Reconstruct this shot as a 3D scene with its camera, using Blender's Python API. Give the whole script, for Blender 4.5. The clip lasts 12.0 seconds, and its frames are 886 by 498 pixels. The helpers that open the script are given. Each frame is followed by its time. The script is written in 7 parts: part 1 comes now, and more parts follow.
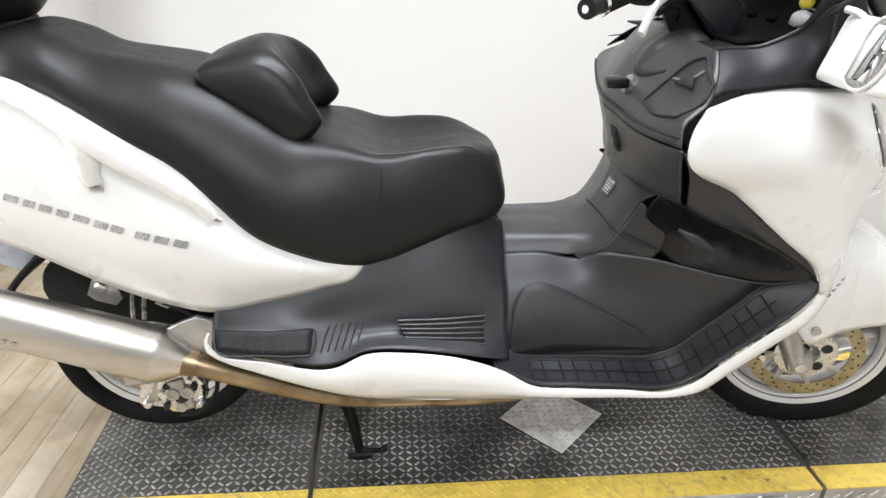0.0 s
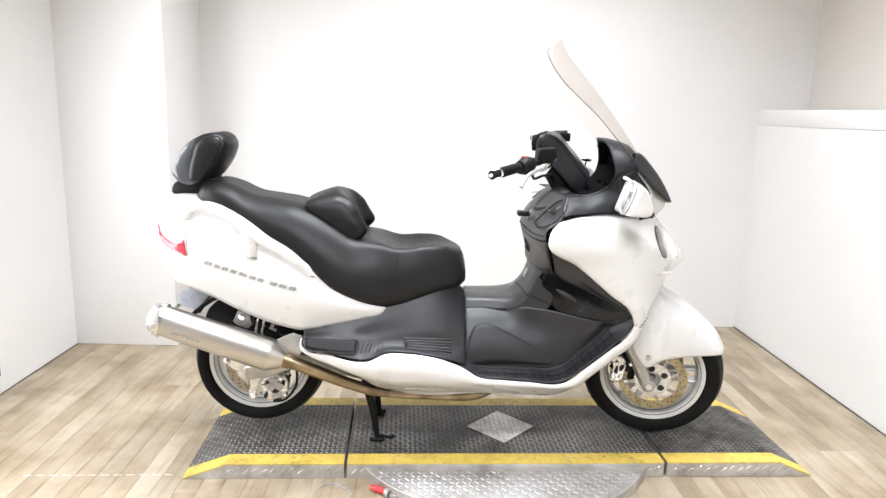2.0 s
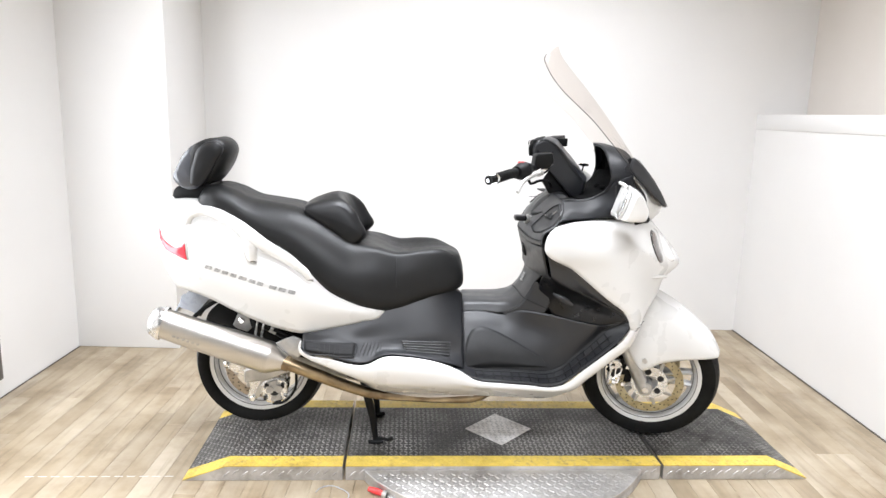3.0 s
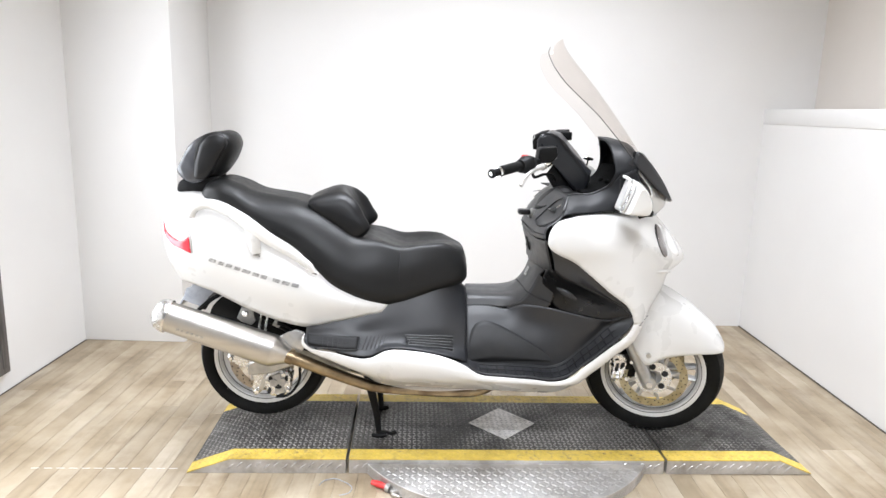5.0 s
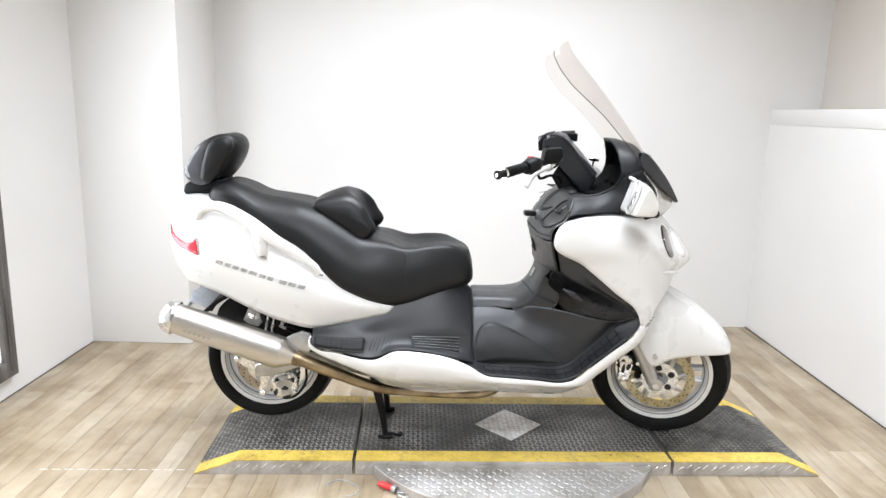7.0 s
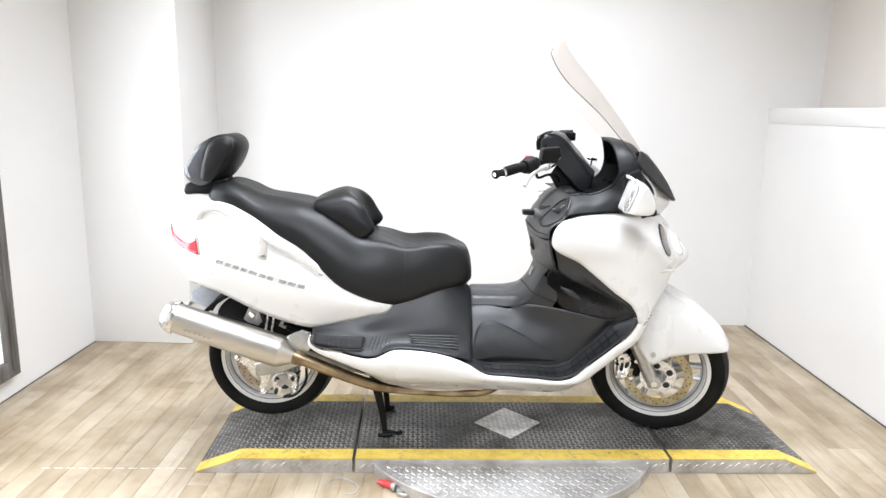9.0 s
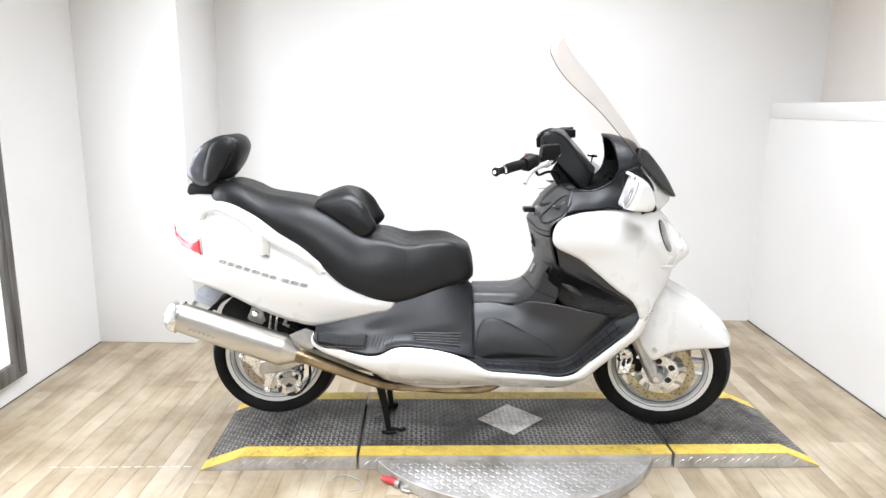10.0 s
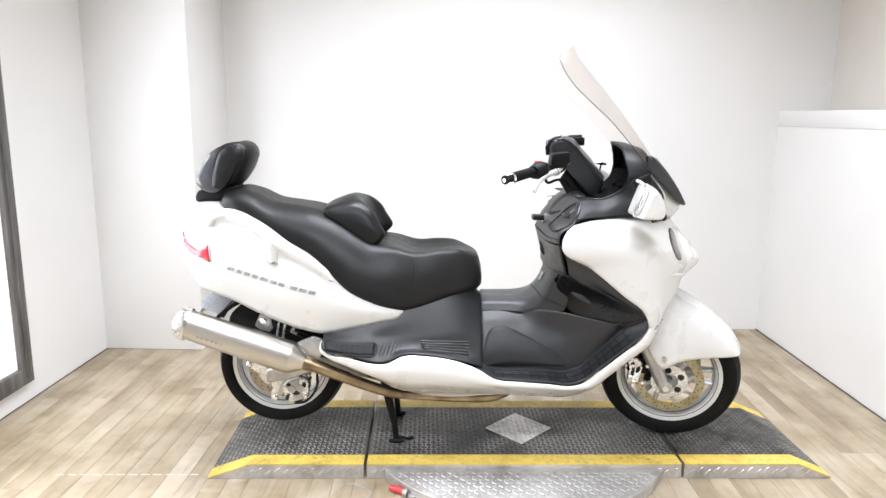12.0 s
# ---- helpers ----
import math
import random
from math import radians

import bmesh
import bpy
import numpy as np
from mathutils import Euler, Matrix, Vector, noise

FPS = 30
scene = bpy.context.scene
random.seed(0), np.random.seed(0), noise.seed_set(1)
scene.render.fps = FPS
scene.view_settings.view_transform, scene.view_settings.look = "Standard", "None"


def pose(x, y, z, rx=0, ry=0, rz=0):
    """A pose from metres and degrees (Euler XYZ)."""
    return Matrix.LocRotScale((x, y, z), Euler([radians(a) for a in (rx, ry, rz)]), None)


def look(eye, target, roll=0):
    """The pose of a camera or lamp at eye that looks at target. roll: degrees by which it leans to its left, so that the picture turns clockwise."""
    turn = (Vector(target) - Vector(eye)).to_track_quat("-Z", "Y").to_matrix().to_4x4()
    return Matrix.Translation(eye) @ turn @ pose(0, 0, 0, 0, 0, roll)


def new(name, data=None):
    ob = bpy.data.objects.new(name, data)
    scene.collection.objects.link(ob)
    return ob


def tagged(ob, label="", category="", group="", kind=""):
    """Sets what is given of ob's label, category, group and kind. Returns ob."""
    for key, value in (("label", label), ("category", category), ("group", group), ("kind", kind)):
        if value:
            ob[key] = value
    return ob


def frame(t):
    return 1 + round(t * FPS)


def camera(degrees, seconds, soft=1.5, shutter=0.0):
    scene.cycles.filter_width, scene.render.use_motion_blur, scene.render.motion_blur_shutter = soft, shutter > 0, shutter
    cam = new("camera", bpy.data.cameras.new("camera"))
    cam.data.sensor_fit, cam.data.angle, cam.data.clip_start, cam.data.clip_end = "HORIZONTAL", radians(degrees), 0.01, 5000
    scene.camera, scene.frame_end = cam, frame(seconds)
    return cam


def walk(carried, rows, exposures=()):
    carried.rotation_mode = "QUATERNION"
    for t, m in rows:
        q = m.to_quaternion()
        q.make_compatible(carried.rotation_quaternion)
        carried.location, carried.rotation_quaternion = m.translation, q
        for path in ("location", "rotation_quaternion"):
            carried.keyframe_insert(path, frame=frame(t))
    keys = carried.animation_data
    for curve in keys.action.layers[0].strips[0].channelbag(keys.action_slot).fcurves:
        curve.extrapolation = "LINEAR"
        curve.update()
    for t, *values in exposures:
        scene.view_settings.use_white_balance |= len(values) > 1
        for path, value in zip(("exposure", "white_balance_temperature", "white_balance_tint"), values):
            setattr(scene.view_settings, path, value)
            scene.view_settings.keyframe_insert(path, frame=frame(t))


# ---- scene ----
cam = camera(66.0, 12.0)
PATH = [
    (0, (-0.418, -1.419, 1.23), (-0.262, 0.384, 0.378), 1.0),
    (0.2, (-0.42, -1.577, 1.233), (-0.284, 0.284, 0.515), 1.5),
    (0.4, (-0.424, -1.728, 1.251), (-0.303, 0.15, 0.574), 1.6),
    (0.5, (-0.454, -1.794, 1.266), (-0.284, 0.091, 0.621), 1.8),
    (0.8, (-0.405, -1.997, 1.299), (-0.284, -0.064, 0.801), 0.7),
    (1, (-0.401, -2.116, 1.3), (-0.239, -0.181, 0.818), 2.1),
    (1.2, (-0.365, -2.229, 1.311), (-0.242, -0.29, 0.837), 2.2),
    (1.5, (-0.397, -2.367, 1.318), (-0.264, -0.416, 0.9), 1.9),
    (2, (-0.426, -2.58, 1.327), (-0.298, -0.624, 0.929), 1.7),
    (2.5, (-0.418, -2.619, 1.335), (-0.285, -0.663, 0.936), 1.7),
    (3, (-0.411, -2.604, 1.338), (-0.29, -0.646, 0.947), 1.7),
    (5, (-0.397, -2.604, 1.329), (-0.297, -0.648, 0.927), 1.7),
    (5.5, (-0.399, -2.605, 1.33), (-0.308, -0.649, 0.925), 1.7),
    (6, (-0.399, -2.604, 1.327), (-0.306, -0.647, 0.924), 1.6),
    (6.5, (-0.4, -2.604, 1.328), (-0.301, -0.649, 0.922), 1.5),
    (7, (-0.4, -2.607, 1.329), (-0.315, -0.649, 0.931), 1.5),
    (9, (-0.391, -2.621, 1.33), (-0.31, -0.663, 0.931), 1.3),
    (9.5, (-0.389, -2.631, 1.329), (-0.312, -0.673, 0.927), 1.1),
    (10, (-0.383, -2.636, 1.331), (-0.313, -0.679, 0.927), 0.7),
    (10.5, (-0.388, -2.638, 1.334), (-0.323, -0.679, 0.938), 0.8),
    (11, (-0.39, -2.635, 1.326), (-0.32, -0.675, 0.934), 0.8),
    (11.5, (-0.39, -2.632, 1.328), (-0.32, -0.672, 0.94), 0.6),
    (12, (-0.398, -2.626, 1.333), (-0.341, -0.664, 0.948), 0.8),
]
EXPOSURES = [(0.0, 0.26, 6680, 10), (0.5, 0.38, 6680, 10), (1.0, 0.45, 6680, 11), (1.5, 0.49, 6660, 12), (2.5, 0.53, 6640, 12), (3.0, 0.52, 6610, 12), (5.0, 0.40, 6540, 12), (7.0, 0.38, 6530, 11), (9.0, 0.51, 6500, 11), (10.5, 0.53, 6500, 11), (12.0, 0.48, 6520, 12)]
walk(cam, [(t, look(eye, target, roll)) for t, eye, target, roll in PATH], EXPOSURES)

# ---------------------------------------------------------------- light
world = bpy.data.worlds.new("world")
world.use_nodes = True
world.node_tree.nodes["Background"].inputs["Color"].default_value = (0.9, 0.95, 1.0, 1)
world.node_tree.nodes["Background"].inputs["Strength"].default_value = 0.05
scene.world = world


def area_lamp(name, place, target, sx, sy, watts, colour=(1, 0.97, 0.93), spread=180):
    data = bpy.data.lights.new(name, "AREA")
    data.shape, data.size, data.size_y, data.energy, data.color = "RECTANGLE", sx, sy, watts, colour
    data.spread = radians(spread)
    ob = new(name, data)
    ob.matrix_world = look(place, target)
    return ob


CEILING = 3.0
# (x, y, length along x, length along y, watts): unseen panels assumed in the ceiling
# the last two are added to feed reflections and fill the left side
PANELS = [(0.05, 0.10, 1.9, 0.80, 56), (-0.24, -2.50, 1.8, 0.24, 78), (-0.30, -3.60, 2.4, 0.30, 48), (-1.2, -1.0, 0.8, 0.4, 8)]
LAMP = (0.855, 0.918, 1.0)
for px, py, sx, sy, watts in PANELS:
    area_lamp("assumed_ceiling_lamp", (px, py, CEILING - 0.05), (px, py, 0), sx, sy, watts, LAMP, 132)
# daylight from the framed window in the side wall
area_lamp("window_light", (-2.16, -0.28, 1.05), (0, 0.0, 0.7), 0.95, 1.6, 29, (0.87, 0.935, 1.0))

# ---------------------------------------------------------------- materials
def material(name):
    m = bpy.data.materials.new(name)
    m.use_nodes = True
    nt = m.node_tree
    return m, nt, nt.nodes["Principled BSDF"]


def noise_node(nt, scale, detail=4.0, stretch=None, coords="Object"):
    tc = nt.nodes.new("ShaderNodeTexCoord")
    n = nt.nodes.new("ShaderNodeTexNoise")
    n.inputs["Scale"].default_value, n.inputs["Detail"].default_value = scale, detail
    if stretch:
        mp = nt.nodes.new("ShaderNodeMapping")
        mp.inputs["Scale"].default_value = stretch
        nt.links.new(tc.outputs[coords], mp.inputs["Vector"])
        nt.links.new(mp.outputs["Vector"], n.inputs["Vector"])
    else:
        nt.links.new(tc.outputs[coords], n.inputs["Vector"])
    return n


def ramp(nt, source, stops):
    r = nt.nodes.new("ShaderNodeValToRGB")
    el = r.color_ramp.elements
    while len(el) < len(stops):
        el.new(0.5)
    for e, (p, c) in zip(el, stops):
        e.position, e.color = p, (*c, 1)
    nt.links.new(source, r.inputs["Fac"])
    return r.outputs["Color"]


def grey(v):
    return (v, v, v)


def bump(nt, bsdf, source, strength, distance):
    b = nt.nodes.new("ShaderNodeBump")
    b.inputs["Strength"].default_value, b.inputs["Distance"].default_value = strength, distance
    nt.links.new(source, b.inputs["Height"])
    nt.links.new(b.outputs["Normal"], bsdf.inputs["Normal"])


def surface(name, dark, light, scale, rough, metal=0.0, grain=0.0, grain_scale=300.0, depth=0.0004, coat=0.0, stretch=None,
            rough_span=0.08, spec=0.5):
    """Colour drifting between two tones, roughness that drifts too, and a fine grain in relief."""
    m, nt, b = material(name)
    n = noise_node(nt, scale, 5.0, stretch)
    nt.links.new(ramp(nt, n.outputs["Fac"], [(0.3, dark), (0.7, light)]), b.inputs["Base Color"])
    n2 = noise_node(nt, scale * 6.3, 3.0, stretch)
    nt.links.new(ramp(nt, n2.outputs["Fac"], [(0.3, grey(max(0.02, rough - rough_span))), (0.7, grey(min(1, rough + rough_span)))]), b.inputs["Roughness"])
    b.inputs["Metallic"].default_value = metal
    b.inputs["Coat Weight"].default_value = coat
    b.inputs["Coat Roughness"].default_value = 0.06
    b.inputs["Specular IOR Level"].default_value = spec
    if grain:
        n3 = noise_node(nt, grain_scale, 2.0)
        bump(nt, b, n3.outputs["Fac"], grain, depth)
    return m


PEARL = surface("pearl_white_paint", (0.590, 0.582, 0.563), (0.626, 0.618, 0.600), 1.2, 0.28, coat=0.7, rough_span=0.015)
VINYL = surface("black_vinyl", (0.006, 0.006, 0.006), (0.010, 0.010, 0.010), 7.0, 0.43, grain=0.25, grain_scale=900, depth=0.0004, spec=0.26, rough_span=0.05)
VINYL_SIDE = surface("black_vinyl_side", (0.007, 0.007, 0.0075), (0.010, 0.010, 0.0105), 6.0, 0.38, spec=0.27, rough_span=0.05)
PLASTIC = surface("graphite_plastic", (0.0100, 0.0104, 0.0120), (0.0160, 0.0165, 0.0186), 4.0, 0.45, spec=0.55, rough_span=0.04)
KNEE_RUBBER = surface("knee_pad_rubber", (0.0065, 0.0067, 0.0072), (0.0105, 0.0108, 0.0115), 6.0, 0.56, spec=0.45, rough_span=0.05)
# paler graphite plastic, the light on upward faces put into its colour
DASH_PLASTIC = surface("lit_graphite_plastic", (0.026, 0.026, 0.0265), (0.036, 0.036, 0.037), 5.0, 0.40, spec=0.36, rough_span=0.04)
COWL_PLASTIC = surface("satin_graphite_plastic", (0.009, 0.0094, 0.0106), (0.014, 0.0144, 0.0158), 5.0, 0.42, spec=0.16, rough_span=0.04)
EDGE_GREY = surface("screen_edge", (0.02, 0.02, 0.02), (0.035, 0.035, 0.035), 20.0, 0.2)
WORN_DISC = surface("worn_bronze_disc", (0.24, 0.20, 0.16), (0.42, 0.36, 0.29), 30.0, 0.42, metal=0.8)
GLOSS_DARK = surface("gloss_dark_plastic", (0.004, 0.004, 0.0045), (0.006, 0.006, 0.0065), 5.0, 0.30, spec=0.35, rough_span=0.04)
# dark glossy shell, its grey-blue reflections put into a paler colour
SHELL = surface("reflection_grey_shell", (0.045, 0.048, 0.056), (0.06, 0.063, 0.072), 5.0, 0.20, spec=0.7, rough_span=0.04)
WORN_GREY = surface("road_grey_tyre_tread", (0.06, 0.06, 0.061), (0.12, 0.12, 0.121), 40.0, 0.75, spec=0.15)
LINING = surface("matt_black_lining", (0.002, 0.002, 0.002), (0.004, 0.004, 0.004), 9.0, 0.9, spec=0.04)
BLACK = surface("black_plastic", (0.004, 0.004, 0.004), (0.007, 0.007, 0.0075), 9.0, 0.5, spec=0.15)
RUBBER_MAT = surface("ribbed_rubber_mat", (0.008, 0.008, 0.0085), (0.013, 0.013, 0.0135), 30.0, 0.55, spec=0.25)
TYRE = surface("tyre_rubber", (0.004, 0.004, 0.004), (0.009, 0.009, 0.0085), 12.0, 0.62, grain=0.2, grain_scale=500, spec=0.12)
RIM = surface("silver_wheel_paint", (0.60, 0.60, 0.60), (0.68, 0.68, 0.68), 8.0, 0.36, metal=0.35, rough_span=0.04)
CAST = surface("cast_aluminium", (0.34, 0.335, 0.325), (0.52, 0.51, 0.49), 20.0, 0.36, metal=0.75, grain=0.3, grain_scale=260, depth=0.0008)
CHROME = surface("bright_metal", (0.70, 0.70, 0.70), (0.8, 0.8, 0.79), 10.0, 0.16, metal=1.0)
STEEL = surface("brushed_steel", (0.50, 0.475, 0.44), (0.57, 0.545, 0.51), 40.0, 0.33, metal=0.95, stretch=(0.03, 1, 1), rough_span=0.02)
LEVER = surface("pale_alloy", (0.60, 0.60, 0.59), (0.70, 0.70, 0.69), 14.0, 0.34, metal=0.3)
POLISHED = surface("polished_alloy", (0.62, 0.62, 0.61), (0.74, 0.74, 0.73), 14.0, 0.24, metal=0.85)
BAR_COVER = surface("blue_grey_plastic", (0.011, 0.0116, 0.0136), (0.017, 0.0178, 0.0202), 5.0, 0.31, spec=0.42, rough_span=0.04)
PIPE = surface("heat_tinted_pipe", (0.11, 0.07, 0.04), (0.40, 0.31, 0.19), 11.0, 0.38, metal=0.9, grain=0.2, grain_scale=80)
GOLD = surface("gold_brake_disc", (0.31, 0.26, 0.155), (0.46, 0.405, 0.275), 30.0, 0.40, metal=0.8, stretch=(1, 0.3, 1))
RED_LENS = surface("red_lens", (0.55, 0.015, 0.03), (0.68, 0.03, 0.05), 30.0, 0.12, coat=1.0)
CLEAR_LENS = surface("clear_lens", (0.70, 0.70, 0.69), (0.82, 0.81, 0.80), 40.0, 0.1, coat=1.0)
LENS_GREY = surface("headlight_glass", (0.13, 0.12, 0.12), (0.34, 0.32, 0.32), 9.0, 0.10, metal=0.8, coat=1.0)
MIRROR_GLASS = surface("mirror_glass", (0.55, 0.56, 0.58), (0.6, 0.61, 0.62), 3.0, 0.04, metal=1.0)
BADGE = surface("badge_silver", (0.28, 0.275, 0.265), (0.42, 0.41, 0.395), 40.0, 0.3, metal=0.5)
RED = surface("red_plastic", (0.55, 0.03, 0.03), (0.70, 0.05, 0.05), 25.0, 0.35)
FLAP = surface("grey_mudflap", (0.30, 0.32, 0.36), (0.42, 0.44, 0.48), 12.0, 0.3)
STICKER_PALE = surface("pale_dial", (0.34, 0.34, 0.33), (0.45, 0.45, 0.44), 40.0, 0.3)
BEZEL = surface("grey_bezel", (0.10, 0.10, 0.10), (0.16, 0.16, 0.155), 30.0, 0.3)
GAUGE_YELLOW = surface("yellow_gauge", (0.55, 0.42, 0.03), (0.65, 0.52, 0.06), 20.0, 0.4)
STICKER = surface("faded_sticker", (0.10, 0.10, 0.10), (0.16, 0.16, 0.155), 60.0, 0.4)
LABEL = surface("label_print", (0.55, 0.55, 0.54), (0.7, 0.7, 0.69), 50.0, 0.5)

# platform
DARK_PLATE = surface("worn_dark_tread_plate", (0.030, 0.029, 0.028), (0.090, 0.086, 0.081), 4.0, 0.46, metal=0.1, grain=0.25, grain_scale=160, depth=0.0008, spec=0.28)
ALU_PLATE = surface("aluminium_tread_plate", (0.44, 0.425, 0.41), (0.58, 0.565, 0.55), 9.0, 0.46, metal=0.65, grain=0.2, grain_scale=120)
COVER_ALU = surface("pale_aluminium_plate", (0.62, 0.60, 0.58), (0.76, 0.74, 0.72), 30.0, 0.50, metal=0.35, grain=0.3, grain_scale=160)
BAR_DARK = surface("worn_tread_bar", (0.08, 0.08, 0.078), (0.32, 0.315, 0.305), 5.0, 0.36, metal=0.45)
BAR_ALU = surface("bright_tread_bar", (0.42, 0.41, 0.40), (0.60, 0.59, 0.58), 25.0, 0.42, metal=0.7)
JOINT = surface("dirty_joint", (0.05, 0.042, 0.034), (0.13, 0.11, 0.09), 14.0, 0.8)
GAP = surface("dark_gap", (0.006, 0.006, 0.006), (0.012, 0.012, 0.012), 8.0, 0.8)
TAPE = surface("white_tape", (0.50, 0.49, 0.47), (0.66, 0.65, 0.63), 60.0, 0.4)


def yellow_paint():
    m, nt, b = material("chipped_yellow_paint")
    n = noise_node(nt, 55.0, 6.0)
    n2 = noise_node(nt, 5.0, 3.0)
    mx = nt.nodes.new("ShaderNodeMath")
    mx.operation = "MULTIPLY_ADD"
    mx.inputs[1].default_value = 0.45
    nt.links.new(n2.outputs["Fac"], mx.inputs[0])
    nt.links.new(n.outputs["Fac"], mx.inputs[2])
    nt.links.new(ramp(nt, mx.outputs[0], [(0.42, (0.70, 0.51, 0.085)), (0.78, (0.66, 0.48, 0.095)), (0.97, (0.44, 0.32, 0.10)), (1.0, (0.12, 0.10, 0.07))]), b.inputs["Base Color"])
    b.inputs["Roughness"].default_value = 0.45
    bump(nt, b, n.outputs["Fac"], 0.2, 0.001)
    return m


YELLOW = yellow_paint()


def dirt_film(m, scale, low, high):
    """Darkens a metal with patches of trodden-in dirt."""
    nt = m.node_tree
    b = nt.nodes["Principled BSDF"]
    link = b.inputs["Base Color"].links[0]
    source = link.from_socket
    geo = nt.nodes.new("ShaderNodeNewGeometry")
    n = nt.nodes.new("ShaderNodeTexNoise")
    n.inputs["Scale"].default_value, n.inputs["Detail"].default_value, n.inputs["Roughness"].default_value = scale, 7.0, 0.7
    nt.links.new(geo.outputs["Position"], n.inputs["Vector"])
    mx = nt.nodes.new("ShaderNodeMix")
    mx.data_type, mx.blend_type = "RGBA", "MULTIPLY"
    mx.inputs["Factor"].default_value = 1.0
    nt.links.new(source, mx.inputs["A"])
    nt.links.new(ramp(nt, n.outputs["Fac"], [(0.36, low), (0.56, high)]), mx.inputs["B"])
    nt.links.new(mx.outputs["Result"], b.inputs["Base Color"])


for plate in (DARK_PLATE, BAR_DARK):
    dirt_film(plate, 6.0, (0.30, 0.28, 0.26), (1.15, 1.13, 1.10))
dirt_film(YELLOW, 9.0, (0.72, 0.70, 0.62), (1.0, 1.0, 1.0))
for plate in (ALU_PLATE, BAR_ALU, COVER_ALU):
    dirt_film(plate, 7.0, (0.70, 0.68, 0.65), (1.05, 1.05, 1.05))


def wall_paint(name, a, b_):
    m, nt, b = material(name)
    n = noise_node(nt, 1.3, 6.0)
    nt.links.new(ramp(nt, n.outputs["Fac"], [(0.3, a), (0.7, b_)]), b.inputs["Base Color"])
    b.inputs["Roughness"].default_value = 0.55
    n2 = noise_node(nt, 190.0, 3.0)
    bump(nt, b, n2.outputs["Fac"], 0.18, 0.001)
    return m


WALL = wall_paint("white_wall_paint", (0.735, 0.725, 0.712), (0.775, 0.766, 0.754))
# the shade on the set-back wall above the ledge, put into a tan colour
UPPER = wall_paint("recess_shade_tan", (0.66, 0.615, 0.565), (0.72, 0.675, 0.63))
# unseen wall behind the viewpoint, dark so the plastics reflect less light
DIM_WALL = wall_paint("reflection_dimming_grey", (0.20, 0.20, 0.20), (0.26, 0.26, 0.255))
# unseen ceiling: darker beige keeps bounce light off the upper walls
CEIL = wall_paint("bounce_dimming_beige", (0.34, 0.30, 0.26), (0.40, 0.36, 0.31))


def plank_wood():
    m, nt, b = material("bleached_oak_plank")
    info = nt.nodes.new("ShaderNodeObjectInfo")
    tc = nt.nodes.new("ShaderNodeTexCoord")
    off = nt.nodes.new("ShaderNodeVectorMath")
    off.operation = "MULTIPLY_ADD"
    nt.links.new(info.outputs["Random"], off.inputs[0])
    off.inputs[1].default_value = (37.0, 91.0, 13.0)
    nt.links.new(tc.outputs["Object"], off.inputs[2])
    mp = nt.nodes.new("ShaderNodeMapping")
    mp.inputs["Scale"].default_value = (1.0, 0.09, 1.0)
    nt.links.new(off.outputs[0], mp.inputs["Vector"])
    grain = nt.nodes.new("ShaderNodeTexNoise")
    grain.inputs["Scale"].default_value, grain.inputs["Detail"].default_value, grain.inputs["Distortion"].default_value = 28.0, 7.0, 0.7
    nt.links.new(mp.outputs["Vector"], grain.inputs["Vector"])
    mp2 = nt.nodes.new("ShaderNodeMapping")
    mp2.inputs["Scale"].default_value = (1.0, 0.3, 1.0)
    nt.links.new(off.outputs[0], mp2.inputs["Vector"])
    cloud = nt.nodes.new("ShaderNodeTexNoise")
    cloud.inputs["Scale"].default_value, cloud.inputs["Detail"].default_value = 5.0, 6.0
    nt.links.new(mp2.outputs["Vector"], cloud.inputs["Vector"])
    base = ramp(nt, cloud.outputs["Fac"], [(0.26, (0.205, 0.154, 0.098)), (0.46, (0.335, 0.269, 0.184)), (0.72, (0.460, 0.395, 0.306))])
    lines = ramp(nt, grain.outputs["Fac"], [(0.3, (0.62, 0.60, 0.58)), (0.48, (1, 1, 1)), (0.62, (1, 1, 1)), (0.78, (0.74, 0.72, 0.70))])
    mix = nt.nodes.new("ShaderNodeMix")
    mix.data_type, mix.blend_type = "RGBA", "MULTIPLY"
    mix.inputs["Factor"].default_value = 0.6
    nt.links.new(base, mix.inputs["A"])
    nt.links.new(lines, mix.inputs["B"])
    tone = nt.nodes.new("ShaderNodeHueSaturation")
    val = nt.nodes.new("ShaderNodeMapRange")
    val.inputs["To Min"].default_value, val.inputs["To Max"].default_value = 0.93, 1.06
    nt.links.new(info.outputs["Random"], val.inputs["Value"])
    nt.links.new(val.outputs["Result"], tone.inputs["Value"])
    nt.links.new(mix.outputs["Result"], tone.inputs["Color"])
    geo = nt.nodes.new("ShaderNodeNewGeometry")
    stain = nt.nodes.new("ShaderNodeTexNoise")
    stain.inputs["Scale"].default_value, stain.inputs["Detail"].default_value, stain.inputs["Roughness"].default_value = 2.6, 7.0, 0.65
    nt.links.new(geo.outputs["Position"], stain.inputs["Vector"])
    worn = nt.nodes.new("ShaderNodeMix")
    worn.data_type, worn.blend_type = "RGBA", "MULTIPLY"
    worn.inputs["Factor"].default_value = 0.8
    nt.links.new(tone.outputs["Color"], worn.inputs["A"])
    nt.links.new(ramp(nt, stain.outputs["Fac"], [(0.36, (0.60, 0.545, 0.48)), (0.5, (0.94, 0.93, 0.91)), (0.64, (1.13, 1.15, 1.19))]), worn.inputs["B"])
    nt.links.new(worn.outputs["Result"], b.inputs["Base Color"])
